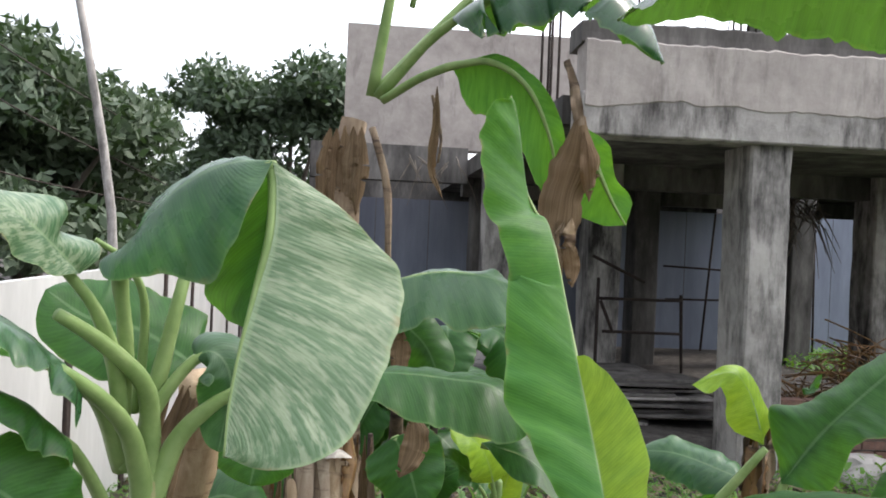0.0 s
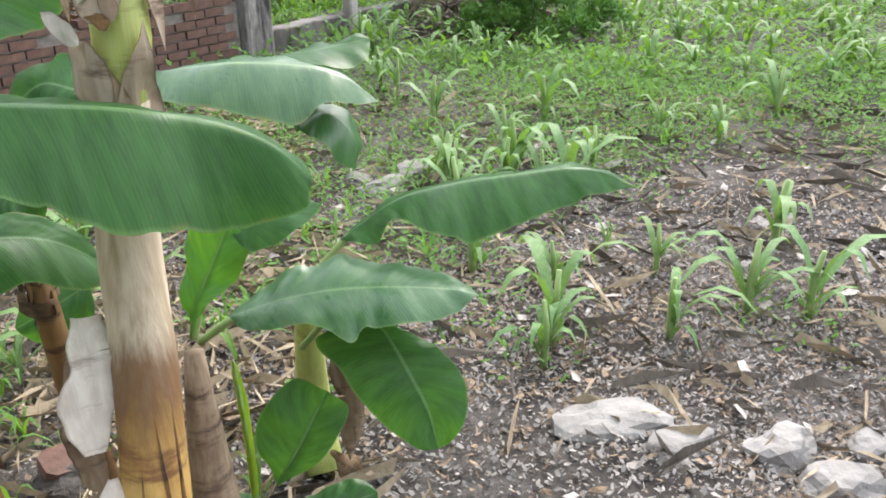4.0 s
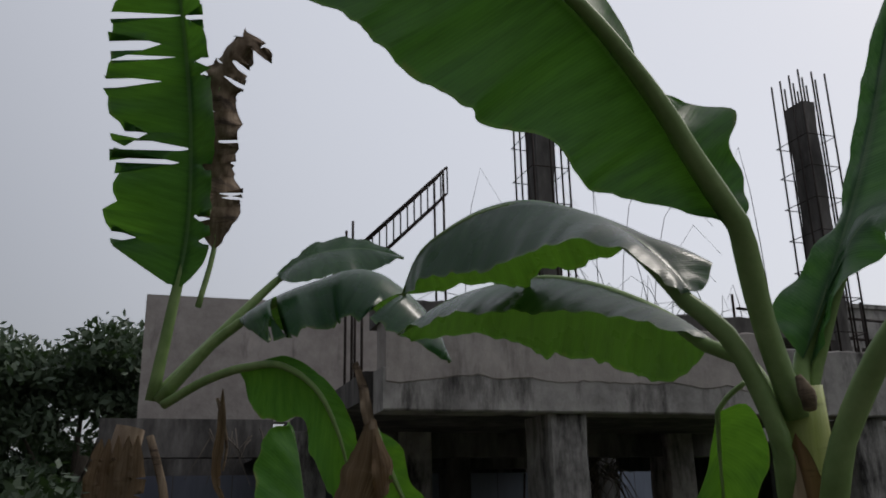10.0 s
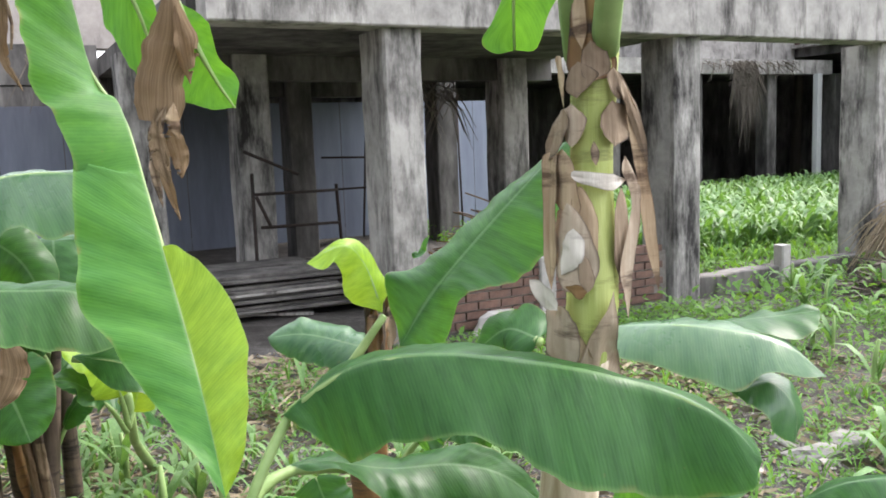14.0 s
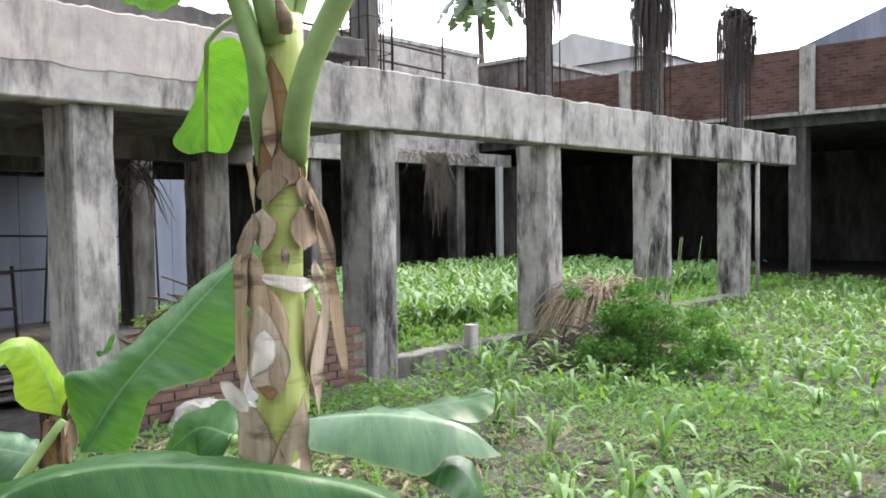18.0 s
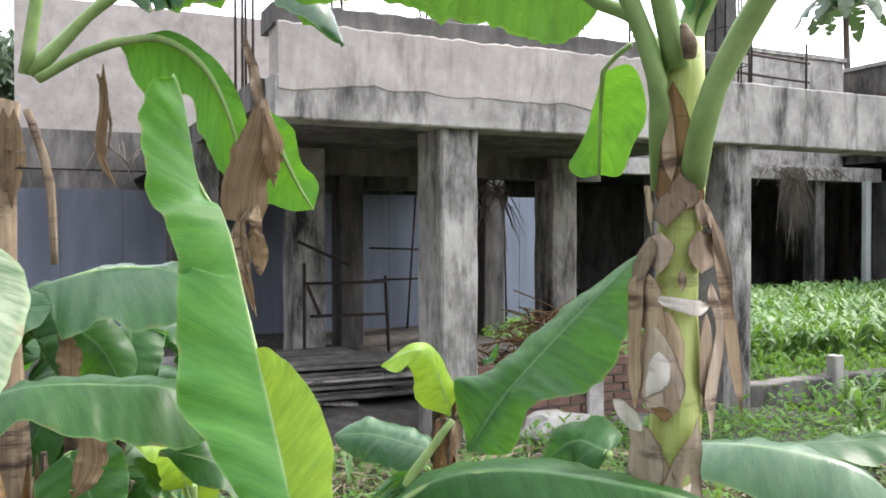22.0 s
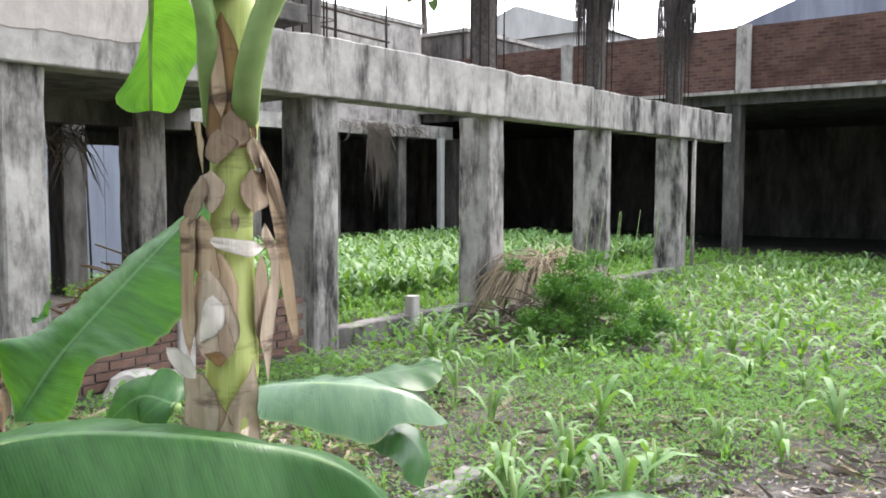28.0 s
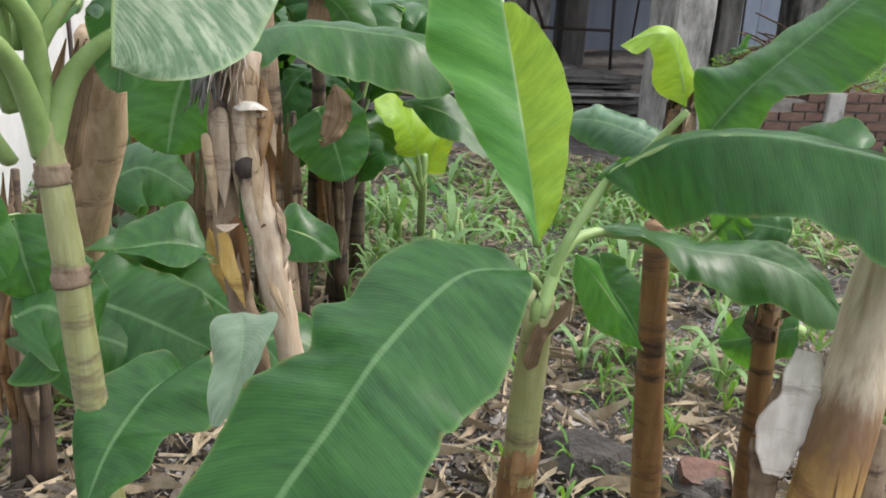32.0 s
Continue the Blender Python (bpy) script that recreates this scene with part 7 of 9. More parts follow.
leaf(dead_clump, [(-1.78, 1.04, 0.63), (-1.81, 1.02, 0.41), (-1.85, 1.04, 0.16)], 0.04, LEAF_DRY, up=(0.77, -0.44, 0.46), name='dry_sheath', seed=366, droop=40, fold=10, crumple=0.012, wave=0.014, n=24, m=4, tears=3, rib=None, rag=0.16, blunt=0.2, gap=0.008, shape=[0.08, 0.5, 0.8, 1, 0.9, 0.8, 0.45, 0.06])
leaf(dead_clump, [(-1.75, 1.04, 0.63), (-1.77, 1.02, 0.41), (-1.81, 1.04, 0.16)], 0.04, STEM_DRY, up=(0.76, -0.44, 0.47), name='dry_sheath', seed=367, droop=40, fold=10, crumple=0.012, wave=0.014, n=24, m=4, tears=3, rib=None, rag=0.16, blunt=0.2, gap=0.008, shape=[0.08, 0.5, 0.8, 1, 0.9, 0.8, 0.45, 0.06])
tube("dead_stem", [(-2.08, 1.80, 0.00), (-1.96, 1.73, 0.96)], [0.034, 0.010], STEM_SHADE, dead_clump, "", sides=9, n=5, ripple=0.1)
leaf(dead_clump, [(-1.99, 1.70, 0.96), (-2.05, 1.71, 0.63), (-2.08, 1.75, 0.24)], 0.04, STEM_RUST, up=(0.73, -0.61, 0.31), name='dry_sheath', seed=370, droop=40, fold=10, crumple=0.012, wave=0.014, n=24, m=4, tears=3, rib=None, rag=0.16, blunt=0.2, gap=0.008, shape=[0.08, 0.5, 0.8, 1, 0.9, 0.8, 0.45, 0.06])
leaf(dead_clump, [(-1.96, 1.70, 0.96), (-2.00, 1.71, 0.63), (-2.05, 1.75, 0.24)], 0.04, LEAF_DRY, up=(0.72, -0.62, 0.32), name='dry_sheath', seed=371, droop=40, fold=10, crumple=0.012, wave=0.014, n=24, m=4, tears=3, rib=None, rag=0.16, blunt=0.2, gap=0.008, shape=[0.08, 0.5, 0.8, 1, 0.9, 0.8, 0.45, 0.06])
leaf(dead_clump, [(-1.93, 1.70, 0.96), (-1.96, 1.71, 0.63), (-2.01, 1.75, 0.24)], 0.04, STEM_DRY, up=(0.71, -0.62, 0.32), name='dry_sheath', seed=372, droop=40, fold=10, crumple=0.012, wave=0.014, n=24, m=4, tears=3, rib=None, rag=0.16, blunt=0.2, gap=0.008, shape=[0.08, 0.5, 0.8, 1, 0.9, 0.8, 0.45, 0.06])
tube("dead_stem", [(-2.31, 1.85, 0.00), (-2.14, 1.74, 0.86)], [0.034, 0.010], STEM_SHADE, dead_clump, "", sides=9, n=5, ripple=0.1)
leaf(dead_clump, [(-2.17, 1.71, 0.86), (-2.25, 1.73, 0.56), (-2.30, 1.79, 0.21)], 0.04, STEM_RUST, up=(0.75, -0.58, 0.32), name='dry_sheath', seed=375, droop=40, fold=10, crumple=0.012, wave=0.014, n=24, m=4, tears=3, rib=None, rag=0.16, blunt=0.2, gap=0.008, shape=[0.08, 0.5, 0.8, 1, 0.9, 0.8, 0.45, 0.06])
leaf(dead_clump, [(-2.14, 1.71, 0.86), (-2.20, 1.73, 0.56), (-2.27, 1.79, 0.21)], 0.04, LEAF_DRY, up=(0.74, -0.59, 0.32), name='dry_sheath', seed=376, droop=40, fold=10, crumple=0.012, wave=0.014, n=24, m=4, tears=3, rib=None, rag=0.16, blunt=0.2, gap=0.008, shape=[0.08, 0.5, 0.8, 1, 0.9, 0.8, 0.45, 0.06])
leaf(dead_clump, [(-2.11, 1.71, 0.86), (-2.16, 1.73, 0.56), (-2.23, 1.79, 0.21)], 0.04, STEM_DRY, up=(0.74, -0.59, 0.32), name='dry_sheath', seed=377, droop=40, fold=10, crumple=0.012, wave=0.014, n=24, m=4, tears=3, rib=None, rag=0.16, blunt=0.2, gap=0.008, shape=[0.08, 0.5, 0.8, 1, 0.9, 0.8, 0.45, 0.06])
tube("dead_stem", [(-2.02, 1.85, 0.00), (-1.90, 1.74, 0.81)], [0.034, 0.010], STEM_SHADE, dead_clump, "", sides=9, n=5, ripple=0.1)
leaf(dead_clump, [(-1.93, 1.71, 0.81), (-1.98, 1.73, 0.52), (-2.02, 1.78, 0.20)], 0.04, STEM_RUST, up=(0.70, -0.62, 0.35), name='dry_sheath', seed=380, droop=40, fold=10, crumple=0.012, wave=0.014, n=24, m=4, tears=3, rib=None, rag=0.16, blunt=0.2, gap=0.008, shape=[0.08, 0.5, 0.8, 1, 0.9, 0.8, 0.45, 0.06])
leaf(dead_clump, [(-1.90, 1.71, 0.81), (-1.94, 1.73, 0.52), (-1.99, 1.78, 0.20)], 0.04, LEAF_DRY, up=(0.70, -0.63, 0.35), name='dry_sheath', seed=381, droop=40, fold=10, crumple=0.012, wave=0.014, n=24, m=4, tears=3, rib=None, rag=0.16, blunt=0.2, gap=0.008, shape=[0.08, 0.5, 0.8, 1, 0.9, 0.8, 0.45, 0.06])
leaf(dead_clump, [(-1.87, 1.71, 0.81), (-1.89, 1.73, 0.52), (-1.95, 1.78, 0.20)], 0.04, STEM_DRY, up=(0.69, -0.63, 0.36), name='dry_sheath', seed=382, droop=40, fold=10, crumple=0.012, wave=0.014, n=24, m=4, tears=3, rib=None, rag=0.16, blunt=0.2, gap=0.008, shape=[0.08, 0.5, 0.8, 1, 0.9, 0.8, 0.45, 0.06])
tube("dead_stem", [(-2.03, 2.31, 0.00), (-1.90, 2.12, 0.84)], [0.034, 0.010], STEM_SHADE, dead_clump, "", sides=9, n=5, ripple=0.1)
leaf(dead_clump, [(-1.93, 2.09, 0.84), (-1.99, 2.14, 0.54), (-2.03, 2.23, 0.21)], 0.04, STEM_RUST, up=(0.64, -0.70, 0.31), name='dry_sheath', seed=385, droop=40, fold=10, crumple=0.012, wave=0.014, n=24, m=4, tears=3, rib=None, rag=0.16, blunt=0.2, gap=0.008, shape=[0.08, 0.5, 0.8, 1, 0.9, 0.8, 0.45, 0.06])
leaf(dead_clump, [(-1.90, 2.09, 0.84), (-1.94, 2.14, 0.54), (-2.00, 2.23, 0.21)], 0.04, LEAF_DRY, up=(0.64, -0.70, 0.31), name='dry_sheath', seed=386, droop=40, fold=10, crumple=0.012, wave=0.014, n=24, m=4, tears=3, rib=None, rag=0.16, blunt=0.2, gap=0.008, shape=[0.08, 0.5, 0.8, 1, 0.9, 0.8, 0.45, 0.06])
leaf(dead_clump, [(-1.87, 2.09, 0.84), (-1.90, 2.14, 0.54), (-1.96, 2.23, 0.21)], 0.04, STEM_DRY, up=(0.63, -0.71, 0.32), name='dry_sheath', seed=387, droop=40, fold=10, crumple=0.012, wave=0.014, n=24, m=4, tears=3, rib=None, rag=0.16, blunt=0.2, gap=0.008, shape=[0.08, 0.5, 0.8, 1, 0.9, 0.8, 0.45, 0.06])
tube("dead_stem", [(-1.97, 2.49, 0.00), (-1.85, 2.27, 0.86)], [0.034, 0.010], STEM_SHADE, dead_clump, "", sides=9, n=5, ripple=0.1)
leaf(dead_clump, [(-1.88, 2.24, 0.86), (-1.94, 2.31, 0.56), (-1.98, 2.40, 0.22)], 0.04, STEM_RUST, up=(0.61, -0.73, 0.30), name='dry_sheath', seed=390, droop=40, fold=10, crumple=0.012, wave=0.014, n=24, m=4, tears=3, rib=None, rag=0.16, blunt=0.2, gap=0.008, shape=[0.08, 0.5, 0.8, 1, 0.9, 0.8, 0.45, 0.06])
leaf(dead_clump, [(-1.85, 2.24, 0.86), (-1.90, 2.31, 0.56), (-1.94, 2.40, 0.22)], 0.04, LEAF_DRY, up=(0.60, -0.74, 0.30), name='dry_sheath', seed=391, droop=40, fold=10, crumple=0.012, wave=0.014, n=24, m=4, tears=3, rib=None, rag=0.16, blunt=0.2, gap=0.008, shape=[0.08, 0.5, 0.8, 1, 0.9, 0.8, 0.45, 0.06])
leaf(dead_clump, [(-1.82, 2.24, 0.86), (-1.85, 2.31, 0.56), (-1.91, 2.40, 0.22)], 0.04, STEM_DRY, up=(0.60, -0.74, 0.30), name='dry_sheath', seed=392, droop=40, fold=10, crumple=0.012, wave=0.014, n=24, m=4, tears=3, rib=None, rag=0.16, blunt=0.2, gap=0.008, shape=[0.08, 0.5, 0.8, 1, 0.9, 0.8, 0.45, 0.06])
leaf(dead_clump, [(-1.51, 1.14, 0.68), (-1.42, 1.19, 0.65), (-1.30, 1.23, 0.58)], 0.26, LEAF, up=(0.31, -0.26, 0.74), petiole=0, droop=35, fold=5, seed=390, wave=0.02, tears=1)
leaf(dead_clump, [(-1.39, 0.79, 0.63), (-1.38, 0.92, 0.63), (-1.32, 1.02, 0.55)], 0.26, LEAF, up=(0.33, -0.22, 0.76), petiole=0, droop=35, fold=5, seed=391, wave=0.02, tears=1)
leaf(dead_clump, [(-1.70, 1.40, 0.67), (-1.76, 1.30, 0.62), (-1.79, 1.20, 0.52)], 0.26, LEAF, up=(0.33, -0.25, 0.72), petiole=0, droop=35, fold=5, seed=392, wave=0.02, tears=1)
leaf(dead_clump, [(-1.25, 1.16, 0.52), (-1.22, 1.28, 0.54), (-1.13, 1.37, 0.47)], 0.26, LEAF, up=(0.27, -0.29, 0.77), petiole=0, droop=35, fold=5, seed=393, wave=0.02, tears=1)
leaf(dead_clump, [(-1.32, 0.72, 0.76), (-1.29, 0.77, 0.77), (-1.23, 0.81, 0.71)], 0.26, LEAF, up=(0.35, -0.21, 0.75), petiole=0, droop=35, fold=5, seed=394, wave=0.02, tears=1)
leaf(dead_clump, [(-1.90, 1.36, 0.75), (-1.84, 1.45, 0.79), (-1.75, 1.53, 0.72)], 0.26, LEAF, up=(0.34, -0.27, 0.69), petiole=0, droop=35, fold=5, seed=395, wave=0.02, tears=1)

far_banana = thing("banana_plant", "older banana plant with torn and dead hanging leaves", "banana plant", "banana plants", at=(-2.01, 2.18, 0.00))
tube("pseudostem", [(-2.01, 2.18, 0.00), (-2.07, 2.11, 1.31), (-2.06, 2.10, 1.56), (-2.05, 2.10, 1.78), (-2.03, 2.12, 1.91)], [0.075, 0.07, 0.065, 0.07, 0.045], STEM_DRY, far_banana, "brown dry sheathed stem", sides=12, ripple=0.070)
leaf(far_banana, [(-2.05, 2.02, 1.87), (-2.06, 2.01, 1.75), (-2.07, 2.02, 1.58)], 0.07, LEAF_DRY, up=(0.71, -0.70, -0.08), name='dry_sheath', seed=100, droop=50, blunt=0.8, wave=0.014, n=24, m=4, tears=3, rib=None, rag=0.16, crumple=0.009, gap=0.008, shape=[0.08, 0.5, 0.8, 1, 0.9, 0.8, 0.45, 0.06])
leaf(far_banana, [(-2.03, 2.03, 1.87), (-2.04, 2.03, 1.75), (-2.05, 2.04, 1.58)], 0.07, LEAF_DRY, up=(0.71, -0.70, -0.08), name='dry_sheath', seed=101, droop=50, blunt=0.8, wave=0.014, n=24, m=4, tears=3, rib=None, rag=0.16, crumple=0.009, gap=0.008, shape=[0.08, 0.5, 0.8, 1, 0.9, 0.8, 0.45, 0.06])
leaf(far_banana, [(-2.01, 2.05, 1.88), (-2.01, 2.05, 1.75), (-2.03, 2.06, 1.58)], 0.07, LEAF_DRY, up=(0.70, -0.71, -0.08), name='dry_sheath', seed=102, droop=50, blunt=0.8, wave=0.014, n=24, m=4, tears=3, rib=None, rag=0.16, crumple=0.009, gap=0.008, shape=[0.08, 0.5, 0.8, 1, 0.9, 0.8, 0.45, 0.06])
leaf(far_banana, [(-1.99, 2.07, 1.88), (-1.99, 2.07, 1.75), (-2.01, 2.08, 1.58)], 0.07, LEAF_DRY, up=(0.69, -0.72, -0.09), name='dry_sheath', seed=103, droop=50, blunt=0.8, wave=0.014, n=24, m=4, tears=3, rib=None, rag=0.16, crumple=0.009, gap=0.008, shape=[0.08, 0.5, 0.8, 1, 0.9, 0.8, 0.45, 0.06])
leaf(far_banana, [(-1.97, 2.09, 1.88), (-1.97, 2.09, 1.75), (-1.99, 2.10, 1.58)], 0.07, LEAF_DRY, up=(0.68, -0.72, -0.09), name='dry_sheath', seed=104, droop=50, blunt=0.8, wave=0.014, n=24, m=4, tears=3, rib=None, rag=0.16, crumple=0.009, gap=0.008, shape=[0.08, 0.5, 0.8, 1, 0.9, 0.8, 0.45, 0.06])
leaf(far_banana, [(-2.01, 2.18, 2.00), (-1.94, 2.17, 2.31), (-1.87, 2.14, 2.57), (-1.79, 2.02, 2.92), (-1.71, 1.83, 3.28), (-1.66, 1.71, 3.46)], 0.44, LEAF, up=(0.58, -0.64, -0.35), petiole=0.24, droop=10, fold=5, seed=110, tears=15, rag=0.10, gap=0.03, rib=(0.024, 0.006), wave=0.02, sides=(1.1, 0.35))
leaf(far_banana, [(-1.91, 2.26, 2.32), (-1.87, 2.28, 2.55), (-1.82, 2.21, 2.79), (-1.76, 2.11, 3.04), (-1.64, 2.11, 3.20), (-1.59, 2.18, 3.14)], 0.15, STEM_DRY, up=(0.45, -0.56, -0.15), petiole=0.2, droop=40, fold=5, seed=111, tears=22, rag=0.3, crumple=0.03, rib=(0.012, 0.004), wave=0.04)
leaf(far_banana, [(-1.99, 2.19, 2.00), (-1.71, 2.24, 2.26), (-1.47, 2.31, 2.37), (-1.28, 2.35, 2.39), (-1.11, 2.42, 2.23), (-1.06, 2.47, 2.09)], 0.55, LEAF_BACKLIT, up=(0.10, -0.16, 0.75), petiole=0.3, droop=60, fold=5, seed=112, tears=4, rib=(0.026, 0.006))
lofted(far_banana, [(-1.745, 2.481, 2.470), (-1.629, 2.561, 2.551), (-1.496, 2.665, 2.582), (-1.354, 2.736, 2.548)], [(-1.745, 2.481, 2.470), (-1.649, 2.592, 2.606), (-1.515, 2.699, 2.625), (-1.354, 2.736, 2.548)], [(-1.745, 2.481, 2.470), (-1.639, 2.434, 2.405), (-1.513, 2.531, 2.447), (-1.364, 2.684, 2.521), (-1.354, 2.736, 2.548)], LEAF_BACKLIT, seed=113, rib_r=(0.022, 0.006), stalk=[(-1.994, 2.192, 2.022), (-1.843, 2.392, 2.302), (-1.745, 2.481, 2.470)])
lofted(far_banana, [(-1.675, 2.188, 2.075), (-1.537, 2.213, 2.083), (-1.426, 2.243, 2.011), (-1.370, 2.282, 1.888), (-1.340, 2.314, 1.747)], [(-1.675, 2.188, 2.075), (-1.613, 2.206, 1.944), (-1.536, 2.224, 1.910), (-1.458, 2.243, 1.905), (-1.429, 2.251, 1.779), (-1.361, 2.286, 1.664), (-1.340, 2.314, 1.747)], [(-1.675, 2.188, 2.075), (-1.524, 2.223, 2.114), (-1.397, 2.263, 2.030), (-1.330, 2.298, 1.924), (-1.307, 2.325, 1.784), (-1.340, 2.314, 1.747)], LEAF_BRIGHT, seed=114, rib_r=(0.018, 0.005), wave=0.012, rag=0.08, stalk=[(-1.953, 2.173, 1.982), (-1.807, 2.180, 2.046), (-1.675, 2.188, 2.075)])
lofted(far_banana, [(-1.249, 2.318, 1.879), (-1.216, 2.341, 1.766), (-1.176, 2.368, 1.662), (-1.129, 2.389, 1.576)], [(-1.249, 2.318, 1.879), (-1.268, 2.328, 1.765), (-1.277, 2.321, 1.614), (-1.206, 2.359, 1.576), (-1.129, 2.389, 1.576)], [(-1.249, 2.318, 1.879), (-1.181, 2.342, 1.821), (-1.156, 2.359, 1.728), (-1.116, 2.387, 1.660), (-1.129, 2.389, 1.576)], LEAF_BRIGHT, seed=155, rib_r=(0.012, 0.003), wave=0.012, rag=0.1)
leaf(far_banana, [(-1.27, 2.22, 2.07), (-1.24, 2.22, 1.97), (-1.22, 2.23, 1.87)], 0.04, STEM_DRY, up=(0.48, -0.86, -0.19), name='dry_sheath', seed=115, droop=40, shape=[0.6, 0.7, 1, 0.8], tears=0, wave=0.014, n=24, m=4, rib=None, rag=0.16, crumple=0.009, blunt=0.2, gap=0.008)
leaf(far_banana, [(-1.22, 2.23, 1.90), (-1.23, 2.23, 1.79), (-1.26, 2.22, 1.67), (-1.28, 2.22, 1.54)], 0.16, LEAF_DRY, up=(0.49, -0.87, -0.09), name='dry_sheath', seed=116, droop=75, fold=10, wave=0.008, crumple=0.014, tears=1, shape=[0.25, 0.55, 0.9, 1, 1, 0.95, 0.9, 0.7], label='brown dead hanging leaf', n=24, m=4, rib=None, rag=0.16, blunt=0.2, gap=0.008)
leaf(far_banana, [(-1.20, 2.22, 1.85), (-1.19, 2.23, 1.74), (-1.19, 2.25, 1.64)], 0.05, LEAF_DRY, up=(0.47, -0.88, -0.10), name='dry_sheath', seed=352, droop=30, crumple=0.012, tears=1, wave=0.014, n=24, m=4, rib=None, rag=0.16, blunt=0.2, gap=0.008, shape=[0.08, 0.5, 0.8, 1, 0.9, 0.8, 0.45, 0.06])
leaf(far_banana, [(-1.28, 2.22, 1.58), (-1.28, 2.21, 1.47), (-1.26, 2.22, 1.36)], 0.05, LEAF_DRY, up=(0.50, -0.87, 0.01), name='dry_sheath', seed=340, droop=30, fold=15, crumple=0.012, wave=0.01, n=24, m=4, tears=3, rib=None, rag=0.16, blunt=0.2, gap=0.008, shape=[0.08, 0.5, 0.8, 1, 0.9, 0.8, 0.45, 0.06])
leaf(far_banana, [(-1.26, 2.23, 1.58), (-1.29, 2.21, 1.49), (-1.29, 2.21, 1.41)], 0.04, STEM_DRY, up=(0.50, -0.87, -0.00), name='dry_sheath', seed=341, droop=30, fold=15, crumple=0.012, wave=0.01, n=24, m=4, tears=3, rib=None, rag=0.16, blunt=0.2, gap=0.008, shape=[0.08, 0.5, 0.8, 1, 0.9, 0.8, 0.45, 0.06])
leaf(far_banana, [(-1.24, 2.24, 1.59), (-1.24, 2.23, 1.54), (-1.23, 2.24, 1.49)], 0.04, STEM_TAN, up=(0.48, -0.87, -0.02), name='dry_sheath', seed=342, droop=30, fold=15, crumple=0.012, wave=0.01, n=24, m=4, tears=3, rib=None, rag=0.16, blunt=0.2, gap=0.008, shape=[0.08, 0.5, 0.8, 1, 0.9, 0.8, 0.45, 0.06])
leaf(far_banana, [(-1.28, 2.22, 1.53), (-1.27, 2.22, 1.39), (-1.24, 2.23, 1.26)], 0.03, LEAF_DRY, up=(0.49, -0.87, 0.04), name='dry_sheath', seed=343, droop=30, fold=15, crumple=0.012, wave=0.01, n=24, m=4, tears=3, rib=None, rag=0.16, blunt=0.2, gap=0.008, shape=[0.08, 0.5, 0.8, 1, 0.9, 0.8, 0.45, 0.06])
leaf(far_banana, [(-1.29, 2.21, 1.51), (-1.29, 2.20, 1.40), (-1.28, 2.21, 1.30)], 0.03, STEM_DRY, up=(0.50, -0.86, 0.03), name='dry_sheath', seed=344, droop=30, fold=15, crumple=0.012, wave=0.01, n=24, m=4, tears=3, rib=None, rag=0.16, blunt=0.2, gap=0.008, shape=[0.08, 0.5, 0.8, 1, 0.9, 0.8, 0.45, 0.06])
leaf(far_banana, [(-1.25, 2.23, 1.53), (-1.24, 2.24, 1.46), (-1.23, 2.24, 1.38)], 0.06, LEAF_DRY, up=(0.49, -0.87, 0.01), name='dry_sheath', seed=118, wave=0.014, n=24, m=4, tears=3, rib=None, rag=0.16, crumple=0.009, blunt=0.2, gap=0.008, shape=[0.08, 0.5, 0.8, 1, 0.9, 0.8, 0.45, 0.06])
leaf(far_banana, [(-1.77, 2.24, 2.03), (-1.77, 2.24, 1.90), (-1.78, 2.24, 1.75), (-1.75, 2.27, 1.65)], 0.04, LEAF_DRY, up=(0.61, -0.78, -0.12), name='dry_sheath', seed=119, droop=20, wave=0.014, n=24, m=4, tears=3, rib=None, rag=0.16, crumple=0.009, blunt=0.2, gap=0.008, shape=[0.08, 0.5, 0.8, 1, 0.9, 0.8, 0.45, 0.06])
tube("dead_stalk", [(-1.95, 2.12, 1.88), (-1.89, 2.14, 1.68), (-1.88, 2.15, 1.41)], [0.012, 0.014, 0.01], STEM_DRY, far_banana, "hanging dead leaf stalk", sides=6, ripple=0.050)
tube("dead_stalk", [(-1.79, 2.24, 2.00), (-1.76, 2.26, 1.86), (-1.77, 2.26, 1.77)], [0.006, 0.006, 0.004], STEM_DRY, far_banana, "", sides=5, ripple=0.050)

shaded_banana = thing("banana_plant", "shaded banana plant with a wavy pale leaf", "banana plant", "banana plants", at=(-2.51, 2.98, 0.00))
tube("pseudostem", [(-2.51, 2.98, 0.00), (-1.75, 2.07, 0.85), (-1.65, 1.91, 1.23)], [0.045, 0.036, 0.012], STEM_SHADE, shaded_banana, "", sides=12, ripple=0.050)
lofted(shaded_banana, [(-1.693, 1.838, 1.357), (-1.593, 1.899, 1.395), (-1.518, 1.954, 1.413), (-1.420, 2.027, 1.408), (-1.317, 2.095, 1.372)], [(-1.693, 1.838, 1.357), (-1.641, 1.957, 1.405), (-1.542, 2.036, 1.423), (-1.427, 2.094, 1.415), (-1.317, 2.095, 1.372)], [(-1.693, 1.838, 1.357), (-1.607, 1.813, 1.305), (-1.563, 1.800, 1.246), (-1.511, 1.831, 1.263), (-1.473, 1.858, 1.293), (-1.417, 1.902, 1.257), (-1.375, 1.948, 1.263), (-1.311, 2.018, 1.273), (-1.317, 2.095, 1.372)], LEAF_PALE, seed=120, rib_r=(0.012, 0.003), wave=0.02)
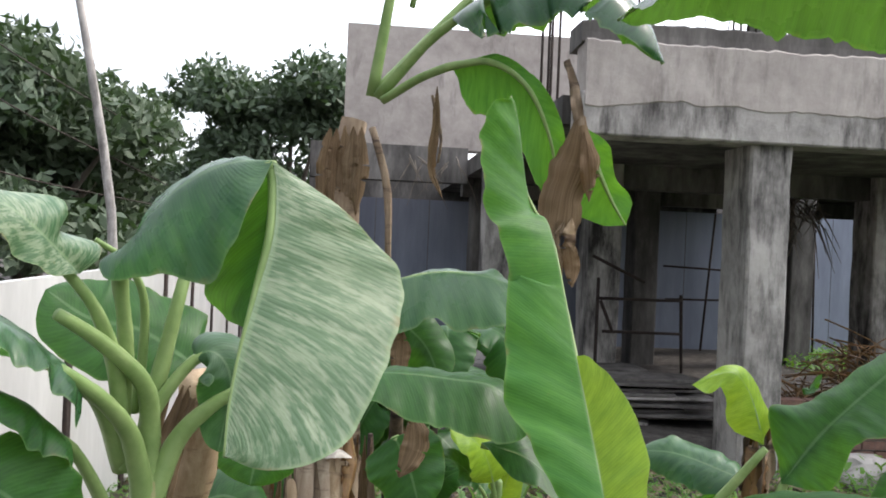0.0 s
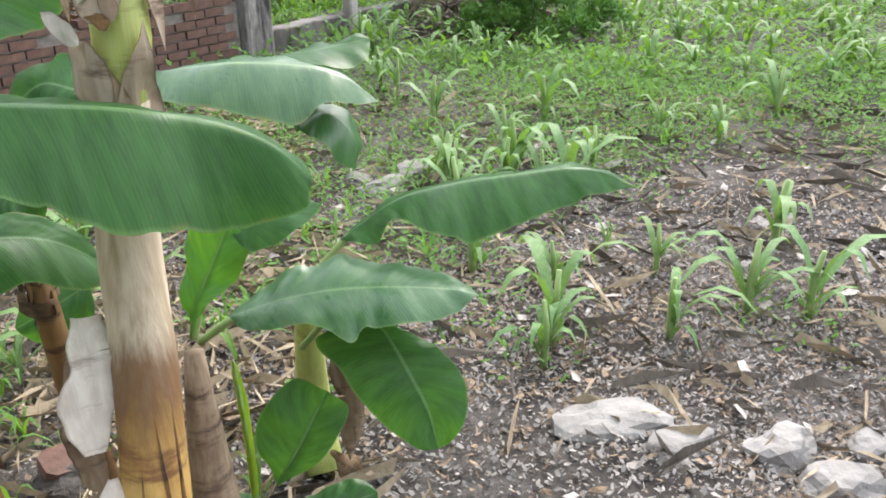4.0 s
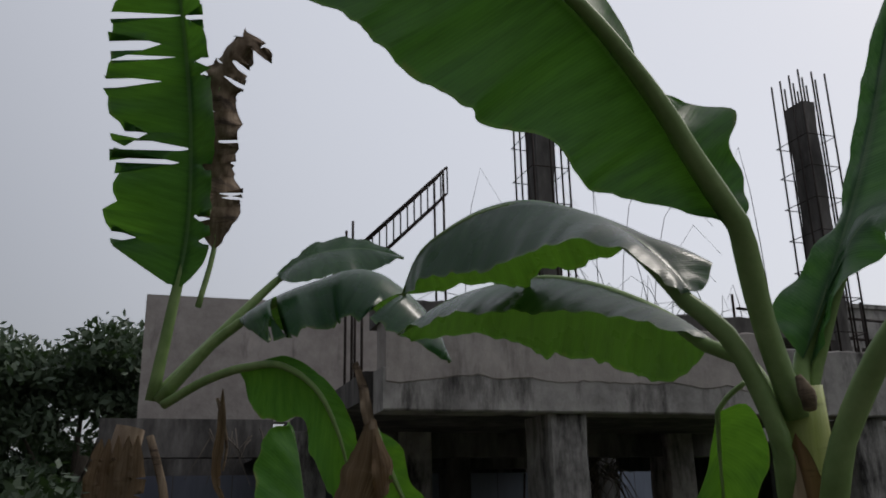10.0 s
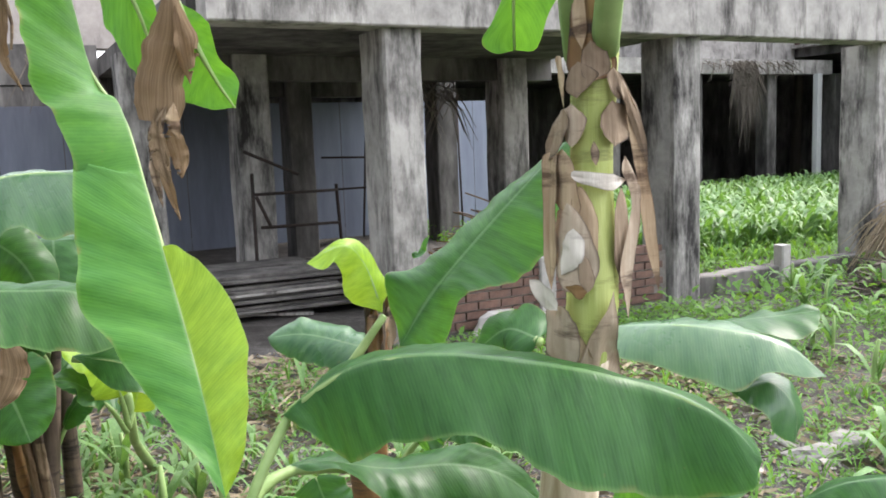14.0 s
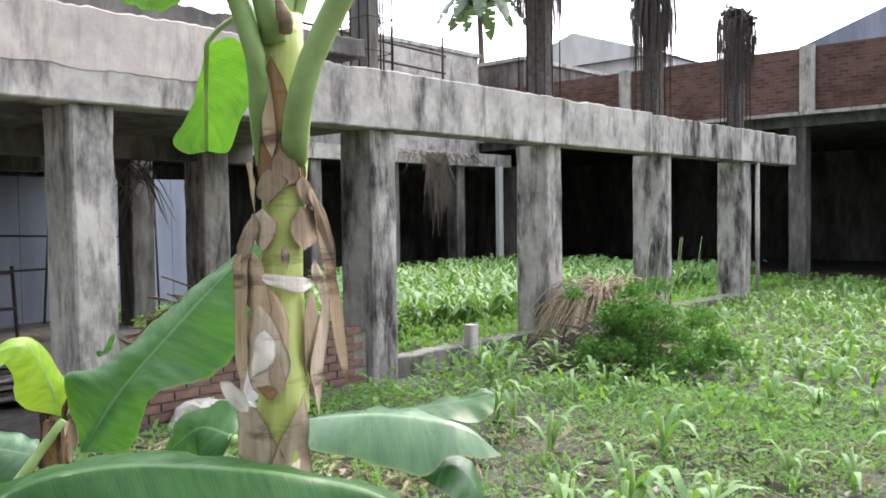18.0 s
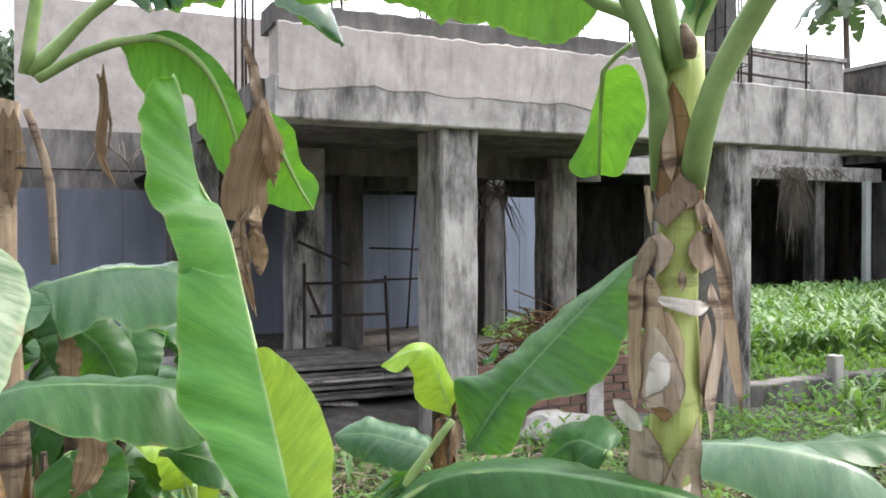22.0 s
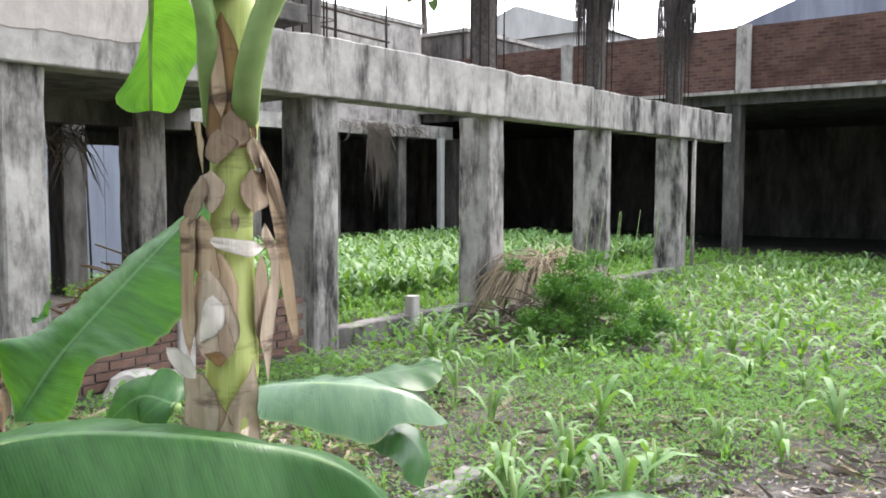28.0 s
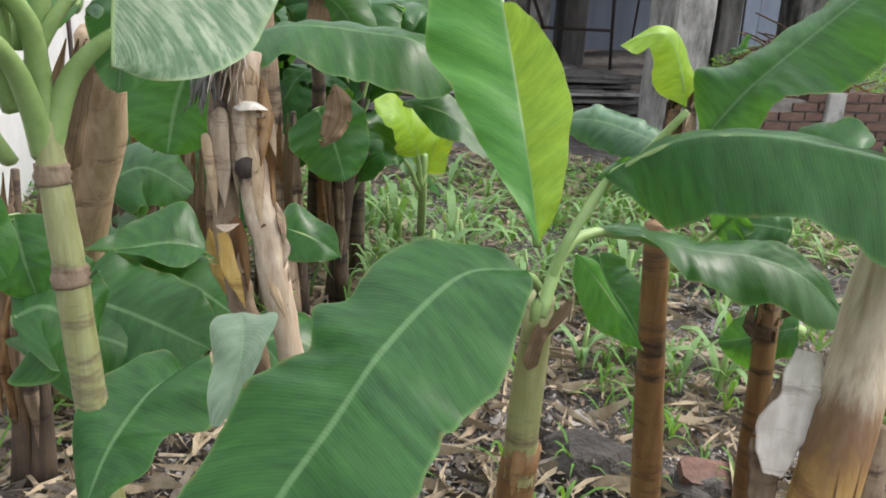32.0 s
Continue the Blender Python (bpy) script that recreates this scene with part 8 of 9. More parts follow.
lofted(shaded_banana, [(-1.807, 1.717, 1.237), (-1.701, 1.764, 1.301), (-1.601, 1.820, 1.319)], [(-1.807, 1.717, 1.237), (-1.734, 1.806, 1.359), (-1.637, 1.829, 1.342), (-1.601, 1.820, 1.319)], [(-1.807, 1.717, 1.237), (-1.688, 1.720, 1.230), (-1.617, 1.776, 1.263), (-1.601, 1.820, 1.319)], LEAF_PALE, seed=121, rib_r=(0.012, 0.003))
leaf(shaded_banana, [(-1.69, 2.01, 1.24), (-1.63, 2.05, 1.17), (-1.58, 2.07, 1.06)], 0.20, LEAF, up=(0.43, -0.54, 0.39), droop=30, fold=5, seed=122)
leaf(shaded_banana, [(-1.65, 1.47, 1.11), (-1.67, 1.42, 1.00), (-1.66, 1.37, 0.87)], 0.30, LEAF, up=(0.52, -0.44, 0.46), droop=30, fold=5, seed=123)
leaf(shaded_banana, [(-1.55, 1.81, 0.94), (-1.50, 1.82, 0.85), (-1.45, 1.81, 0.75)], 0.22, LEAF, up=(0.49, -0.59, 0.41), droop=30, fold=5, seed=124)
leaf(shaded_banana, [(-1.46, 1.77, 1.02), (-1.44, 1.76, 0.94), (-1.46, 1.72, 0.86)], 0.12, LEAF_DRY, up=(0.62, -0.75, 0.23), name='dry_sheath', seed=125, droop=60, wave=0.014, n=24, m=4, tears=3, rib=None, rag=0.16, crumple=0.009, blunt=0.2, gap=0.008, shape=[0.08, 0.5, 0.8, 1, 0.9, 0.8, 0.45, 0.06])
leaf(shaded_banana, [(-1.57, 1.85, 1.24), (-1.57, 1.84, 1.18), (-1.56, 1.83, 1.10)], 0.08, LEAF_DRY, up=(0.64, -0.75, 0.13), name='dry_sheath', seed=126, droop=60, wave=0.014, n=24, m=4, tears=3, rib=None, rag=0.16, crumple=0.009, blunt=0.2, gap=0.008, shape=[0.08, 0.5, 0.8, 1, 0.9, 0.8, 0.45, 0.06])

thicket = thing("banana_plant", "shaded thicket of broad dark banana leaves beside the fence", "banana plant", "banana plants", at=(-2.35, 2.35, 0.00))
g = np.random.RandomState(77)
for k in range(5):
    x, y = -2.45 + 0.11 * k, 2.15 + 0.16 * ((k * 3) % 5)
    lean = g.uniform(-0.15, 0.15, 2)
    tube("pseudostem", [(x, y, -0.02), (x + lean[0] * 0.5, y + lean[1] * 0.5, 0.55), (x + lean[0], y + lean[1], 1.0)], [0.036, 0.03, 0.006], STEM_SHADE, thicket, sides=10, ripple=0.08)
    for j in range(7):
        a, h = 0.9 * j + 0.5 * k + g.uniform(-0.4, 0.4), g.uniform(0.30, 1.0)
        r, top = g.uniform(0.35, 0.55), g.uniform(0.15, 0.35)
        c, q = math.cos(a), math.sin(a)
        bx0, by0 = x + lean[0] * h, y + lean[1] * h
        leaf(thicket, [(bx0, by0, h), (bx0 + 0.25 * r * c, by0 + 0.25 * r * q, h + top), (bx0 + 0.65 * r * c, by0 + 0.65 * r * q, h + top * 1.1), (bx0 + r * c, by0 + r * q, h + top * 0.2)], g.uniform(0.20, 0.30), LEAF, up=(0.0, -0.25, 0.95), petiole=0.2, droop=35, fold=6, seed=780 + 7 * k + j, rib=(0.011, 0.003), wave=0.02, tears=int(g.randint(3)))

seedling = thing("banana_plant", "small banana seedling with thin pale stalks", "banana plant", "banana plants", at=(-2.20, 3.44, 0.00))
tube("pseudostem", [(-2.20, 3.44, 0.00), (-1.46, 2.24, 0.61), (-1.43, 2.19, 0.76)], [0.02, 0.018, 0.012], RIB, seedling, "", sides=8, ripple=0.050)
leaf(seedling, [(-1.45, 2.21, 0.65), (-1.44, 2.16, 0.79), (-1.45, 2.09, 0.89), (-1.50, 2.01, 0.94)], 0.18, LEAF_YOUNG_LIT, up=(0.27, -0.40, 0.63), petiole=0.3, droop=30, seed=130, rib=(0.01, 0.003))
leaf(seedling, [(-1.45, 2.21, 0.65), (-1.43, 2.25, 0.77), (-1.43, 2.28, 0.88)], 0.12, LEAF_YOUNG_LIT, up=(0.42, -0.65, 0.41), petiole=0.2, droop=30, seed=131, rib=(0.009, 0.003))
leaf(seedling, [(-1.45, 2.20, 0.64), (-1.46, 2.13, 0.75), (-1.49, 2.05, 0.83), (-1.51, 1.98, 0.86)], 0.10, LEAF, up=(0.28, -0.39, 0.64), petiole=0.4, droop=30, seed=132, rib=(0.01, 0.003))

cut_stake = thing("banana_plant", "cut banana stem with one broad leaf and a curled shoot", "banana plant", "banana plants", at=(-0.60, 2.15, 0.00))
tube("pseudostem", [(-0.605, 2.15, 0.00), (-0.645, 2.14, 0.50), (-0.65, 2.14, 0.80), (-0.64, 2.15, 1.01)], [0.018, 0.018, 0.022, 0.030], STEM_RUST, cut_stake, "brown cut stem", sides=12, ripple=0.060)
lofted(cut_stake, [(-0.560, 2.072, 0.950), (-0.486, 2.116, 1.072), (-0.380, 2.178, 1.204), (-0.279, 2.222, 1.315), (-0.186, 2.246, 1.411), (-0.135, 2.261, 1.460)], [(-0.560, 2.072, 0.950), (-0.618, 2.147, 1.109), (-0.547, 2.189, 1.130), (-0.434, 2.247, 1.225), (-0.309, 2.291, 1.333), (-0.190, 2.292, 1.419), (-0.135, 2.261, 1.460)], [(-0.560, 2.072, 0.950), (-0.450, 2.052, 0.962), (-0.405, 2.063, 1.061), (-0.356, 2.072, 1.088), (-0.257, 2.095, 1.111), (-0.191, 2.125, 1.193), (-0.147, 2.179, 1.328), (-0.135, 2.261, 1.460)], LEAF, seed=140, rib_r=(0.013, 0.004), pleat=0.005, wave=0.012, stalk=[(-0.569, 2.063, 0.828), (-0.567, 2.068, 0.899), (-0.560, 2.072, 0.950)])
lofted(cut_stake, [(-0.614, 2.108, 1.029), (-0.627, 2.104, 1.089), (-0.654, 2.085, 1.169), (-0.678, 2.047, 1.208), (-0.713, 2.004, 1.201), (-0.753, 1.966, 1.177)], [(-0.614, 2.108, 1.029), (-0.676, 2.040, 1.072), (-0.693, 2.031, 1.123), (-0.702, 2.012, 1.163), (-0.707, 1.986, 1.160), (-0.728, 1.964, 1.162), (-0.753, 1.966, 1.177)], [(-0.614, 2.108, 1.029), (-0.610, 2.157, 1.082), (-0.632, 2.157, 1.132), (-0.678, 2.116, 1.210), (-0.709, 2.055, 1.216), (-0.737, 1.989, 1.193), (-0.753, 1.966, 1.177)], LEAF_YOUNG_LIT, seed=141, rib_r=(0.008, 0.003))
g = np.random.RandomState(88)
for k in range(9):
    a = 0.7 * k + g.uniform(-0.2, 0.2)
    c, q, h = 0.026 * math.cos(a), 0.026 * math.sin(a), g.uniform(0.0, 0.07)
    leaf(cut_stake, [(-0.64 + c * 1.1, 2.15 + q * 1.1, 0.84 + h), (-0.64 + c * 1.25, 2.15 + q * 1.25, 0.94 + h), (-0.635 + c * 0.9, 2.15 + q * 0.9, 1.02 + h)], g.uniform(0.022, 0.034), (STEM_DRY, STEM_RUST, STEM_SHADE)[k % 3], up=(math.cos(a), math.sin(a), 0.15), name="dry_sheath", seed=880 + k, droop=30, fold=0, rib=None, n=14, m=3, rag=0.25, crumple=0.006, tears=1, shape=[0.7, 1, 0.9, 0.7, 0.3])
tube("stalk", [(-0.75, 2.06, 0.82), (-0.68, 2.09, 0.92), (-0.61, 2.11, 1.02)], [0.014, 0.013, 0.01], RIB, cut_stake, "cut green stalk", sides=7, ripple=0.050)
leaf(cut_stake, [(-0.69, 2.10, 0.89), (-0.75, 2.06, 0.87), (-0.79, 1.98, 0.83)], 0.02, LEAF, up=(0.33, -0.90, 0.28), name='dry_sheath', seed=145, tears=0, wave=0.014, n=24, m=4, rib=None, rag=0.16, crumple=0.009, blunt=0.2, gap=0.008, shape=[0.08, 0.5, 0.8, 1, 0.9, 0.8, 0.45, 0.06])
leaf(cut_stake, [(-0.68, 2.10, 0.88), (-0.73, 2.06, 0.86), (-0.78, 1.98, 0.82)], 0.02, LEAF, up=(0.32, -0.90, 0.28), name='dry_sheath', seed=146, tears=0, wave=0.014, n=24, m=4, rib=None, rag=0.16, crumple=0.009, blunt=0.2, gap=0.008, shape=[0.08, 0.5, 0.8, 1, 0.9, 0.8, 0.45, 0.06])
leaf(cut_stake, [(-0.67, 2.11, 0.88), (-0.72, 2.06, 0.85), (-0.77, 1.99, 0.82)], 0.02, LEAF, up=(0.32, -0.90, 0.28), name='dry_sheath', seed=147, tears=0, wave=0.014, n=24, m=4, rib=None, rag=0.16, crumple=0.009, blunt=0.2, gap=0.008, shape=[0.08, 0.5, 0.8, 1, 0.9, 0.8, 0.45, 0.06])
leaf(cut_stake, [(-0.67, 2.11, 0.87), (-0.71, 2.06, 0.85), (-0.75, 1.99, 0.81)], 0.02, LEAF, up=(0.31, -0.91, 0.29), name='dry_sheath', seed=148, tears=0, wave=0.014, n=24, m=4, rib=None, rag=0.16, crumple=0.009, blunt=0.2, gap=0.008, shape=[0.08, 0.5, 0.8, 1, 0.9, 0.8, 0.45, 0.06])
leaf(cut_stake, [(-0.66, 2.11, 0.87), (-0.70, 2.06, 0.84), (-0.74, 1.99, 0.81)], 0.02, LEAF, up=(0.31, -0.91, 0.29), name='dry_sheath', seed=149, tears=0, wave=0.014, n=24, m=4, rib=None, rag=0.16, crumple=0.009, blunt=0.2, gap=0.008, shape=[0.08, 0.5, 0.8, 1, 0.9, 0.8, 0.45, 0.06])
leaf(cut_stake, [(-0.65, 2.11, 0.86), (-0.69, 2.07, 0.83), (-0.73, 2.00, 0.80)], 0.02, LEAF, up=(0.30, -0.91, 0.29), name='dry_sheath', seed=150, tears=0, wave=0.014, n=24, m=4, rib=None, rag=0.16, crumple=0.009, blunt=0.2, gap=0.008, shape=[0.08, 0.5, 0.8, 1, 0.9, 0.8, 0.45, 0.06])
leaf(cut_stake, [(-0.64, 2.11, 0.86), (-0.68, 2.07, 0.83), (-0.71, 2.00, 0.80)], 0.02, LEAF, up=(0.30, -0.91, 0.29), name='dry_sheath', seed=151, tears=0, wave=0.014, n=24, m=4, rib=None, rag=0.16, crumple=0.009, blunt=0.2, gap=0.008, shape=[0.08, 0.5, 0.8, 1, 0.9, 0.8, 0.45, 0.06])
leaf(cut_stake, [(-0.70, 2.21, 0.91), (-0.87, 2.22, 0.94), (-0.99, 2.22, 0.93)], 0.16, LEAF_PALE, up=(0.18, -0.45, 0.62), droop=40, seed=153)
leaf(cut_stake, [(-0.53, 2.11, 1.18), (-0.51, 2.11, 1.18), (-0.49, 2.12, 1.22)], 0.02, LEAF, up=(0.19, -0.77, 0.31), seed=154, rib=None)

right_clump = thing("banana_plant", "banana clump with broad low leaves", "banana plant", "banana plants", at=(0.22, 1.91, 0.00))
tube("pseudostem", [(0.22, 1.91, 0.00), (0.21, 2.01, 0.15), (0.21, 1.95, 0.35), (0.21, 1.90, 0.56)], [0.05, 0.045, 0.035, 0.02], STEM_GREEN, right_clump, "", sides=12, ripple=0.040)
lofted(right_clump, [(0.294, 1.881, 0.648), (0.423, 1.867, 0.733), (0.546, 1.842, 0.768), (0.663, 1.801, 0.789), (0.780, 1.769, 0.803), (0.851, 1.749, 0.797), (0.933, 1.734, 0.757)], [(0.294, 1.881, 0.648), (0.436, 1.937, 0.720), (0.566, 1.919, 0.750), (0.691, 1.886, 0.768), (0.810, 1.843, 0.784), (0.867, 1.786, 0.789), (0.933, 1.734, 0.757)], [(0.294, 1.881, 0.648), (0.360, 1.815, 0.660), (0.419, 1.814, 0.713), (0.472, 1.749, 0.697), (0.549, 1.714, 0.685), (0.632, 1.703, 0.705), (0.756, 1.702, 0.743), (0.837, 1.712, 0.756), (0.933, 1.734, 0.757)], LEAF, seed=160, rib_r=(0.01, 0.003), stalk=[(0.219, 1.898, 0.545), (0.294, 1.881, 0.648)])
lofted(right_clump, [(0.039, 1.810, 0.530), (0.155, 1.778, 0.570), (0.272, 1.740, 0.596), (0.385, 1.695, 0.607), (0.494, 1.648, 0.609), (0.546, 1.630, 0.597)], [(0.039, 1.810, 0.530), (0.150, 1.865, 0.584), (0.237, 1.853, 0.605), (0.290, 1.860, 0.623), (0.334, 1.825, 0.619), (0.424, 1.767, 0.612), (0.508, 1.702, 0.611), (0.546, 1.630, 0.597)], [(0.039, 1.810, 0.530), (0.078, 1.752, 0.521), (0.214, 1.678, 0.553), (0.275, 1.628, 0.525), (0.313, 1.635, 0.560), (0.409, 1.595, 0.571), (0.482, 1.603, 0.578), (0.546, 1.630, 0.597)], LEAF_PALE, seed=161, rib_r=(0.011, 0.003), stalk=[(-0.031, 1.840, 0.461), (0.039, 1.810, 0.530)])
lofted(right_clump, [(0.337, 1.764, 0.510), (0.372, 1.726, 0.469), (0.406, 1.664, 0.400), (0.433, 1.627, 0.332), (0.442, 1.592, 0.260)], [(0.337, 1.764, 0.510), (0.218, 1.773, 0.467), (0.256, 1.711, 0.425), (0.304, 1.655, 0.352), (0.356, 1.618, 0.296), (0.399, 1.594, 0.267), (0.442, 1.592, 0.260)], [(0.337, 1.764, 0.510), (0.434, 1.722, 0.468), (0.487, 1.684, 0.438), (0.519, 1.640, 0.381), (0.505, 1.604, 0.320), (0.473, 1.592, 0.276), (0.442, 1.592, 0.260)], LEAF, seed=162, rib_r=(0.01, 0.003), stalk=[(0.189, 1.862, 0.400), (0.268, 1.811, 0.503), (0.337, 1.764, 0.510)])
lofted(right_clump, [(-0.035, 1.664, 0.567), (-0.008, 1.672, 0.646), (0.033, 1.674, 0.724), (0.068, 1.685, 0.791)], [(-0.035, 1.664, 0.567), (-0.028, 1.718, 0.664), (-0.010, 1.760, 0.766), (0.068, 1.685, 0.791)], [(-0.035, 1.664, 0.567), (0.014, 1.634, 0.649), (0.098, 1.635, 0.744), (0.102, 1.647, 0.774), (0.068, 1.685, 0.791)], LEAF_BRIGHT, seed=163, rib_r=(0.01, 0.003))
lofted(right_clump, [(0.066, 1.679, 0.776), (0.138, 1.658, 0.817), (0.243, 1.639, 0.829)], [(0.066, 1.679, 0.776), (0.096, 1.726, 0.796), (0.174, 1.708, 0.821), (0.243, 1.639, 0.829)], [(0.066, 1.679, 0.776), (0.100, 1.610, 0.766), (0.194, 1.600, 0.793), (0.243, 1.639, 0.829)], LEAF, seed=263, rib_r=(0.008, 0.003))
lofted(right_clump, [(0.097, 1.678, 0.169), (0.155, 1.691, 0.253), (0.199, 1.711, 0.320), (0.228, 1.723, 0.363)], [(0.097, 1.678, 0.169), (0.066, 1.718, 0.267), (0.093, 1.742, 0.334), (0.160, 1.759, 0.381), (0.228, 1.723, 0.363)], [(0.097, 1.678, 0.169), (0.186, 1.651, 0.231), (0.240, 1.663, 0.286), (0.266, 1.691, 0.336), (0.228, 1.723, 0.363)], LEAF, seed=164, rib_r=(0.007, 0.002))
leaf(right_clump, [(0.06, 1.63, 0.10), (0.10, 1.60, 0.09), (0.20, 1.61, 0.13), (0.31, 1.62, 0.15)], 0.12, LEAF, up=(-0.06, -0.61, 0.72), petiole=0.1, droop=15, fold=4, seed=165, rib=(0.005, 0.002), blunt=0.6)
leaf(right_clump, [(0.05, 1.63, 0.10), (0.00, 1.67, 0.12), (-0.06, 1.69, 0.14)], 0.10, LEAF, up=(0.00, -0.62, 0.71), petiole=0.1, droop=15, fold=4, seed=166, rib=(0.005, 0.002), blunt=0.6)
leaf(right_clump, [(0.05, 1.65, 0.15), (0.05, 1.66, 0.29), (0.04, 1.69, 0.49)], 0.04, LEAF_YOUNG_LIT, up=(-0.02, -0.73, 0.62), petiole=0, droop=90, fold=-30, seed=167, rib=(0.008, 0.004), blunt=0.8)
tube("sucker_stem", [(0.03, 1.43, 0.00), (0.05, 1.62, -0.00), (0.06, 1.65, 0.12)], [0.02, 0.018, 0.014], RIB, right_clump, "", sides=8, ripple=0.050)
tube("side_stem", [(-0.01, 1.58, 0.03), (-0.03, 1.62, 0.26), (-0.03, 1.66, 0.54)], [0.05, 0.045, 0.02], STEM_DRY, right_clump, "", sides=9, ripple=0.050)
leaf(right_clump, [(0.26, 1.93, 0.32), (0.29, 1.91, 0.18), (0.28, 1.88, 0.05)], 0.09, STEM_DRY, up=(-0.12, -0.82, 0.56), name='dry_sheath', seed=168, droop=60, wave=0.014, n=24, m=4, tears=3, rib=None, rag=0.16, crumple=0.009, blunt=0.2, gap=0.008, shape=[0.08, 0.5, 0.8, 1, 0.9, 0.8, 0.45, 0.06])
leaf(right_clump, [(0.22, 1.91, 0.07), (0.28, 1.87, 0.02), (0.32, 1.85, 0.01)], 0.09, LEAF_DRY, up=(-0.11, -0.79, 0.61), name='dry_sheath', seed=169, droop=60, wave=0.014, n=24, m=4, tears=3, rib=None, rag=0.16, crumple=0.009, blunt=0.2, gap=0.008, shape=[0.08, 0.5, 0.8, 1, 0.9, 0.8, 0.45, 0.06])
lofted(right_clump, [(-0.065, 2.042, 1.014), (0.096, 2.011, 1.030), (0.237, 1.985, 1.022), (0.330, 1.965, 1.001), (0.407, 1.931, 0.941)], [(-0.065, 2.042, 1.014), (0.096, 2.098, 1.022), (0.244, 2.081, 1.013), (0.338, 2.029, 0.997), (0.407, 1.931, 0.941)], [(-0.065, 2.042, 1.014), (-0.043, 1.952, 0.974), (0.086, 1.914, 0.959), (0.218, 1.867, 0.924), (0.281, 1.889, 0.955), (0.367, 1.908, 0.943), (0.407, 1.931, 0.941)], LEAF_PALE, seed=170, rib_r=(0.01, 0.003), pleat=0.005)
lofted(right_clump, [(0.194, 2.075, 1.022), (0.296, 2.078, 1.034), (0.421, 2.089, 1.049)], [(0.194, 2.075, 1.022), (0.302, 2.134, 1.037), (0.406, 2.115, 1.050), (0.421, 2.089, 1.049)], [(0.194, 2.075, 1.022), (0.285, 1.993, 1.013), (0.359, 1.993, 1.003), (0.403, 2.025, 1.021), (0.421, 2.089, 1.049)], LEAF, seed=171, rib_r=(0.008, 0.003))
lofted(right_clump, [(0.224, 1.983, 0.886), (0.300, 1.977, 0.913), (0.352, 1.964, 0.861), (0.353, 1.962, 0.782)], [(0.224, 1.983, 0.886), (0.282, 2.030, 0.921), (0.357, 2.027, 0.903), (0.374, 1.993, 0.837), (0.353, 1.962, 0.782)], [(0.224, 1.983, 0.886), (0.266, 1.920, 0.868), (0.312, 1.928, 0.810), (0.353, 1.962, 0.782)], LEAF_PALE, seed=172, rib_r=(0.008, 0.003))
leaf(right_clump, [(-0.20, 1.98, 1.00), (-0.28, 2.02, 1.01), (-0.36, 2.04, 0.95)], 0.18, LEAF, up=(0.07, -0.48, 0.62), petiole=0, droop=35, fold=4, seed=173)

thin_banana = thing("banana_plant", "slender banana stem with ringed brown sheath", "banana plant", "banana plants", at=(-0.46, 1.70, 0.00))
tube("pseudostem", [(-0.46, 1.70, 0.00), (-0.47, 1.64, 0.35), (-0.48, 1.60, 0.57), (-0.50, 1.58, 0.88)], [0.036, 0.034, 0.03, 0.026], STEM_RUST, thin_banana, "rusty ringed stem", sides=12, ripple=0.060)
leaf(thin_banana, [(-0.47, 1.64, 0.77), (-0.42, 1.63, 0.84), (-0.35, 1.61, 0.94)], 0.10, LEAF, up=(0.14, -0.54, 0.61), petiole=0.6, seed=180, rib=(0.012, 0.005))
leaf(thin_banana, [(-0.69, 1.80, 0.71), (-0.66, 1.79, 0.65), (-0.60, 1.79, 0.59), (-0.54, 1.78, 0.51)], 0.13, LEAF, up=(0.27, -0.77, 0.48), petiole=0, droop=15, seed=181, rib=(0.005, 0.002))
leaf(thin_banana, [(-0.30, 1.99, 0.80), (-0.38, 1.98, 0.80), (-0.45, 1.97, 0.78)], 0.14, LEAF, up=(0.11, -0.56, 0.60), petiole=0, droop=35, seed=182)
leaf(thin_banana, [(-0.23, 1.84, 0.63), (-0.33, 1.86, 0.57), (-0.40, 1.88, 0.53)], 0.14, LEAF, up=(0.09, -0.53, 0.66), petiole=0, droop=25, seed=183)

thin_stem_b = thing("banana_plant", "slender brown banana stem beside the white flap", "banana plant", "banana plants", at=(-0.27, 1.89, 0.00))
tube("pseudostem", [(-0.27, 1.89, 0.00), (-0.26, 1.67, 0.41), (-0.27, 1.62, 0.78)], [0.03, 0.027, 0.022], STEM_RUST, thin_stem_b, "", sides=12, ripple=0.060)
for k in range(6):
    a = 1.05 * k + g.uniform(-0.2, 0.2)
    c, q, h = 0.019 * math.cos(a), 0.019 * math.sin(a), g.uniform(-0.02, 0.05)
    leaf(thin_stem_b, [(-0.268 + c * 1.2, 1.635 + q * 1.2, 0.66 + h), (-0.27 + c * 1.3, 1.625 + q * 1.3, 0.74 + h), (-0.272 + c * 0.8, 1.62 + q * 0.8, 0.80 + h)], 0.022, (STEM_DRY, STEM_SHADE, STEM_RUST)[k % 3], up=(math.cos(a), math.sin(a), 0.15), name="dry_sheath", seed=900 + k, droop=30, fold=0, rib=None, n=14, m=3, rag=0.25, crumple=0.005, tears=1, shape=[0.7, 1, 0.9, 0.7, 0.3])

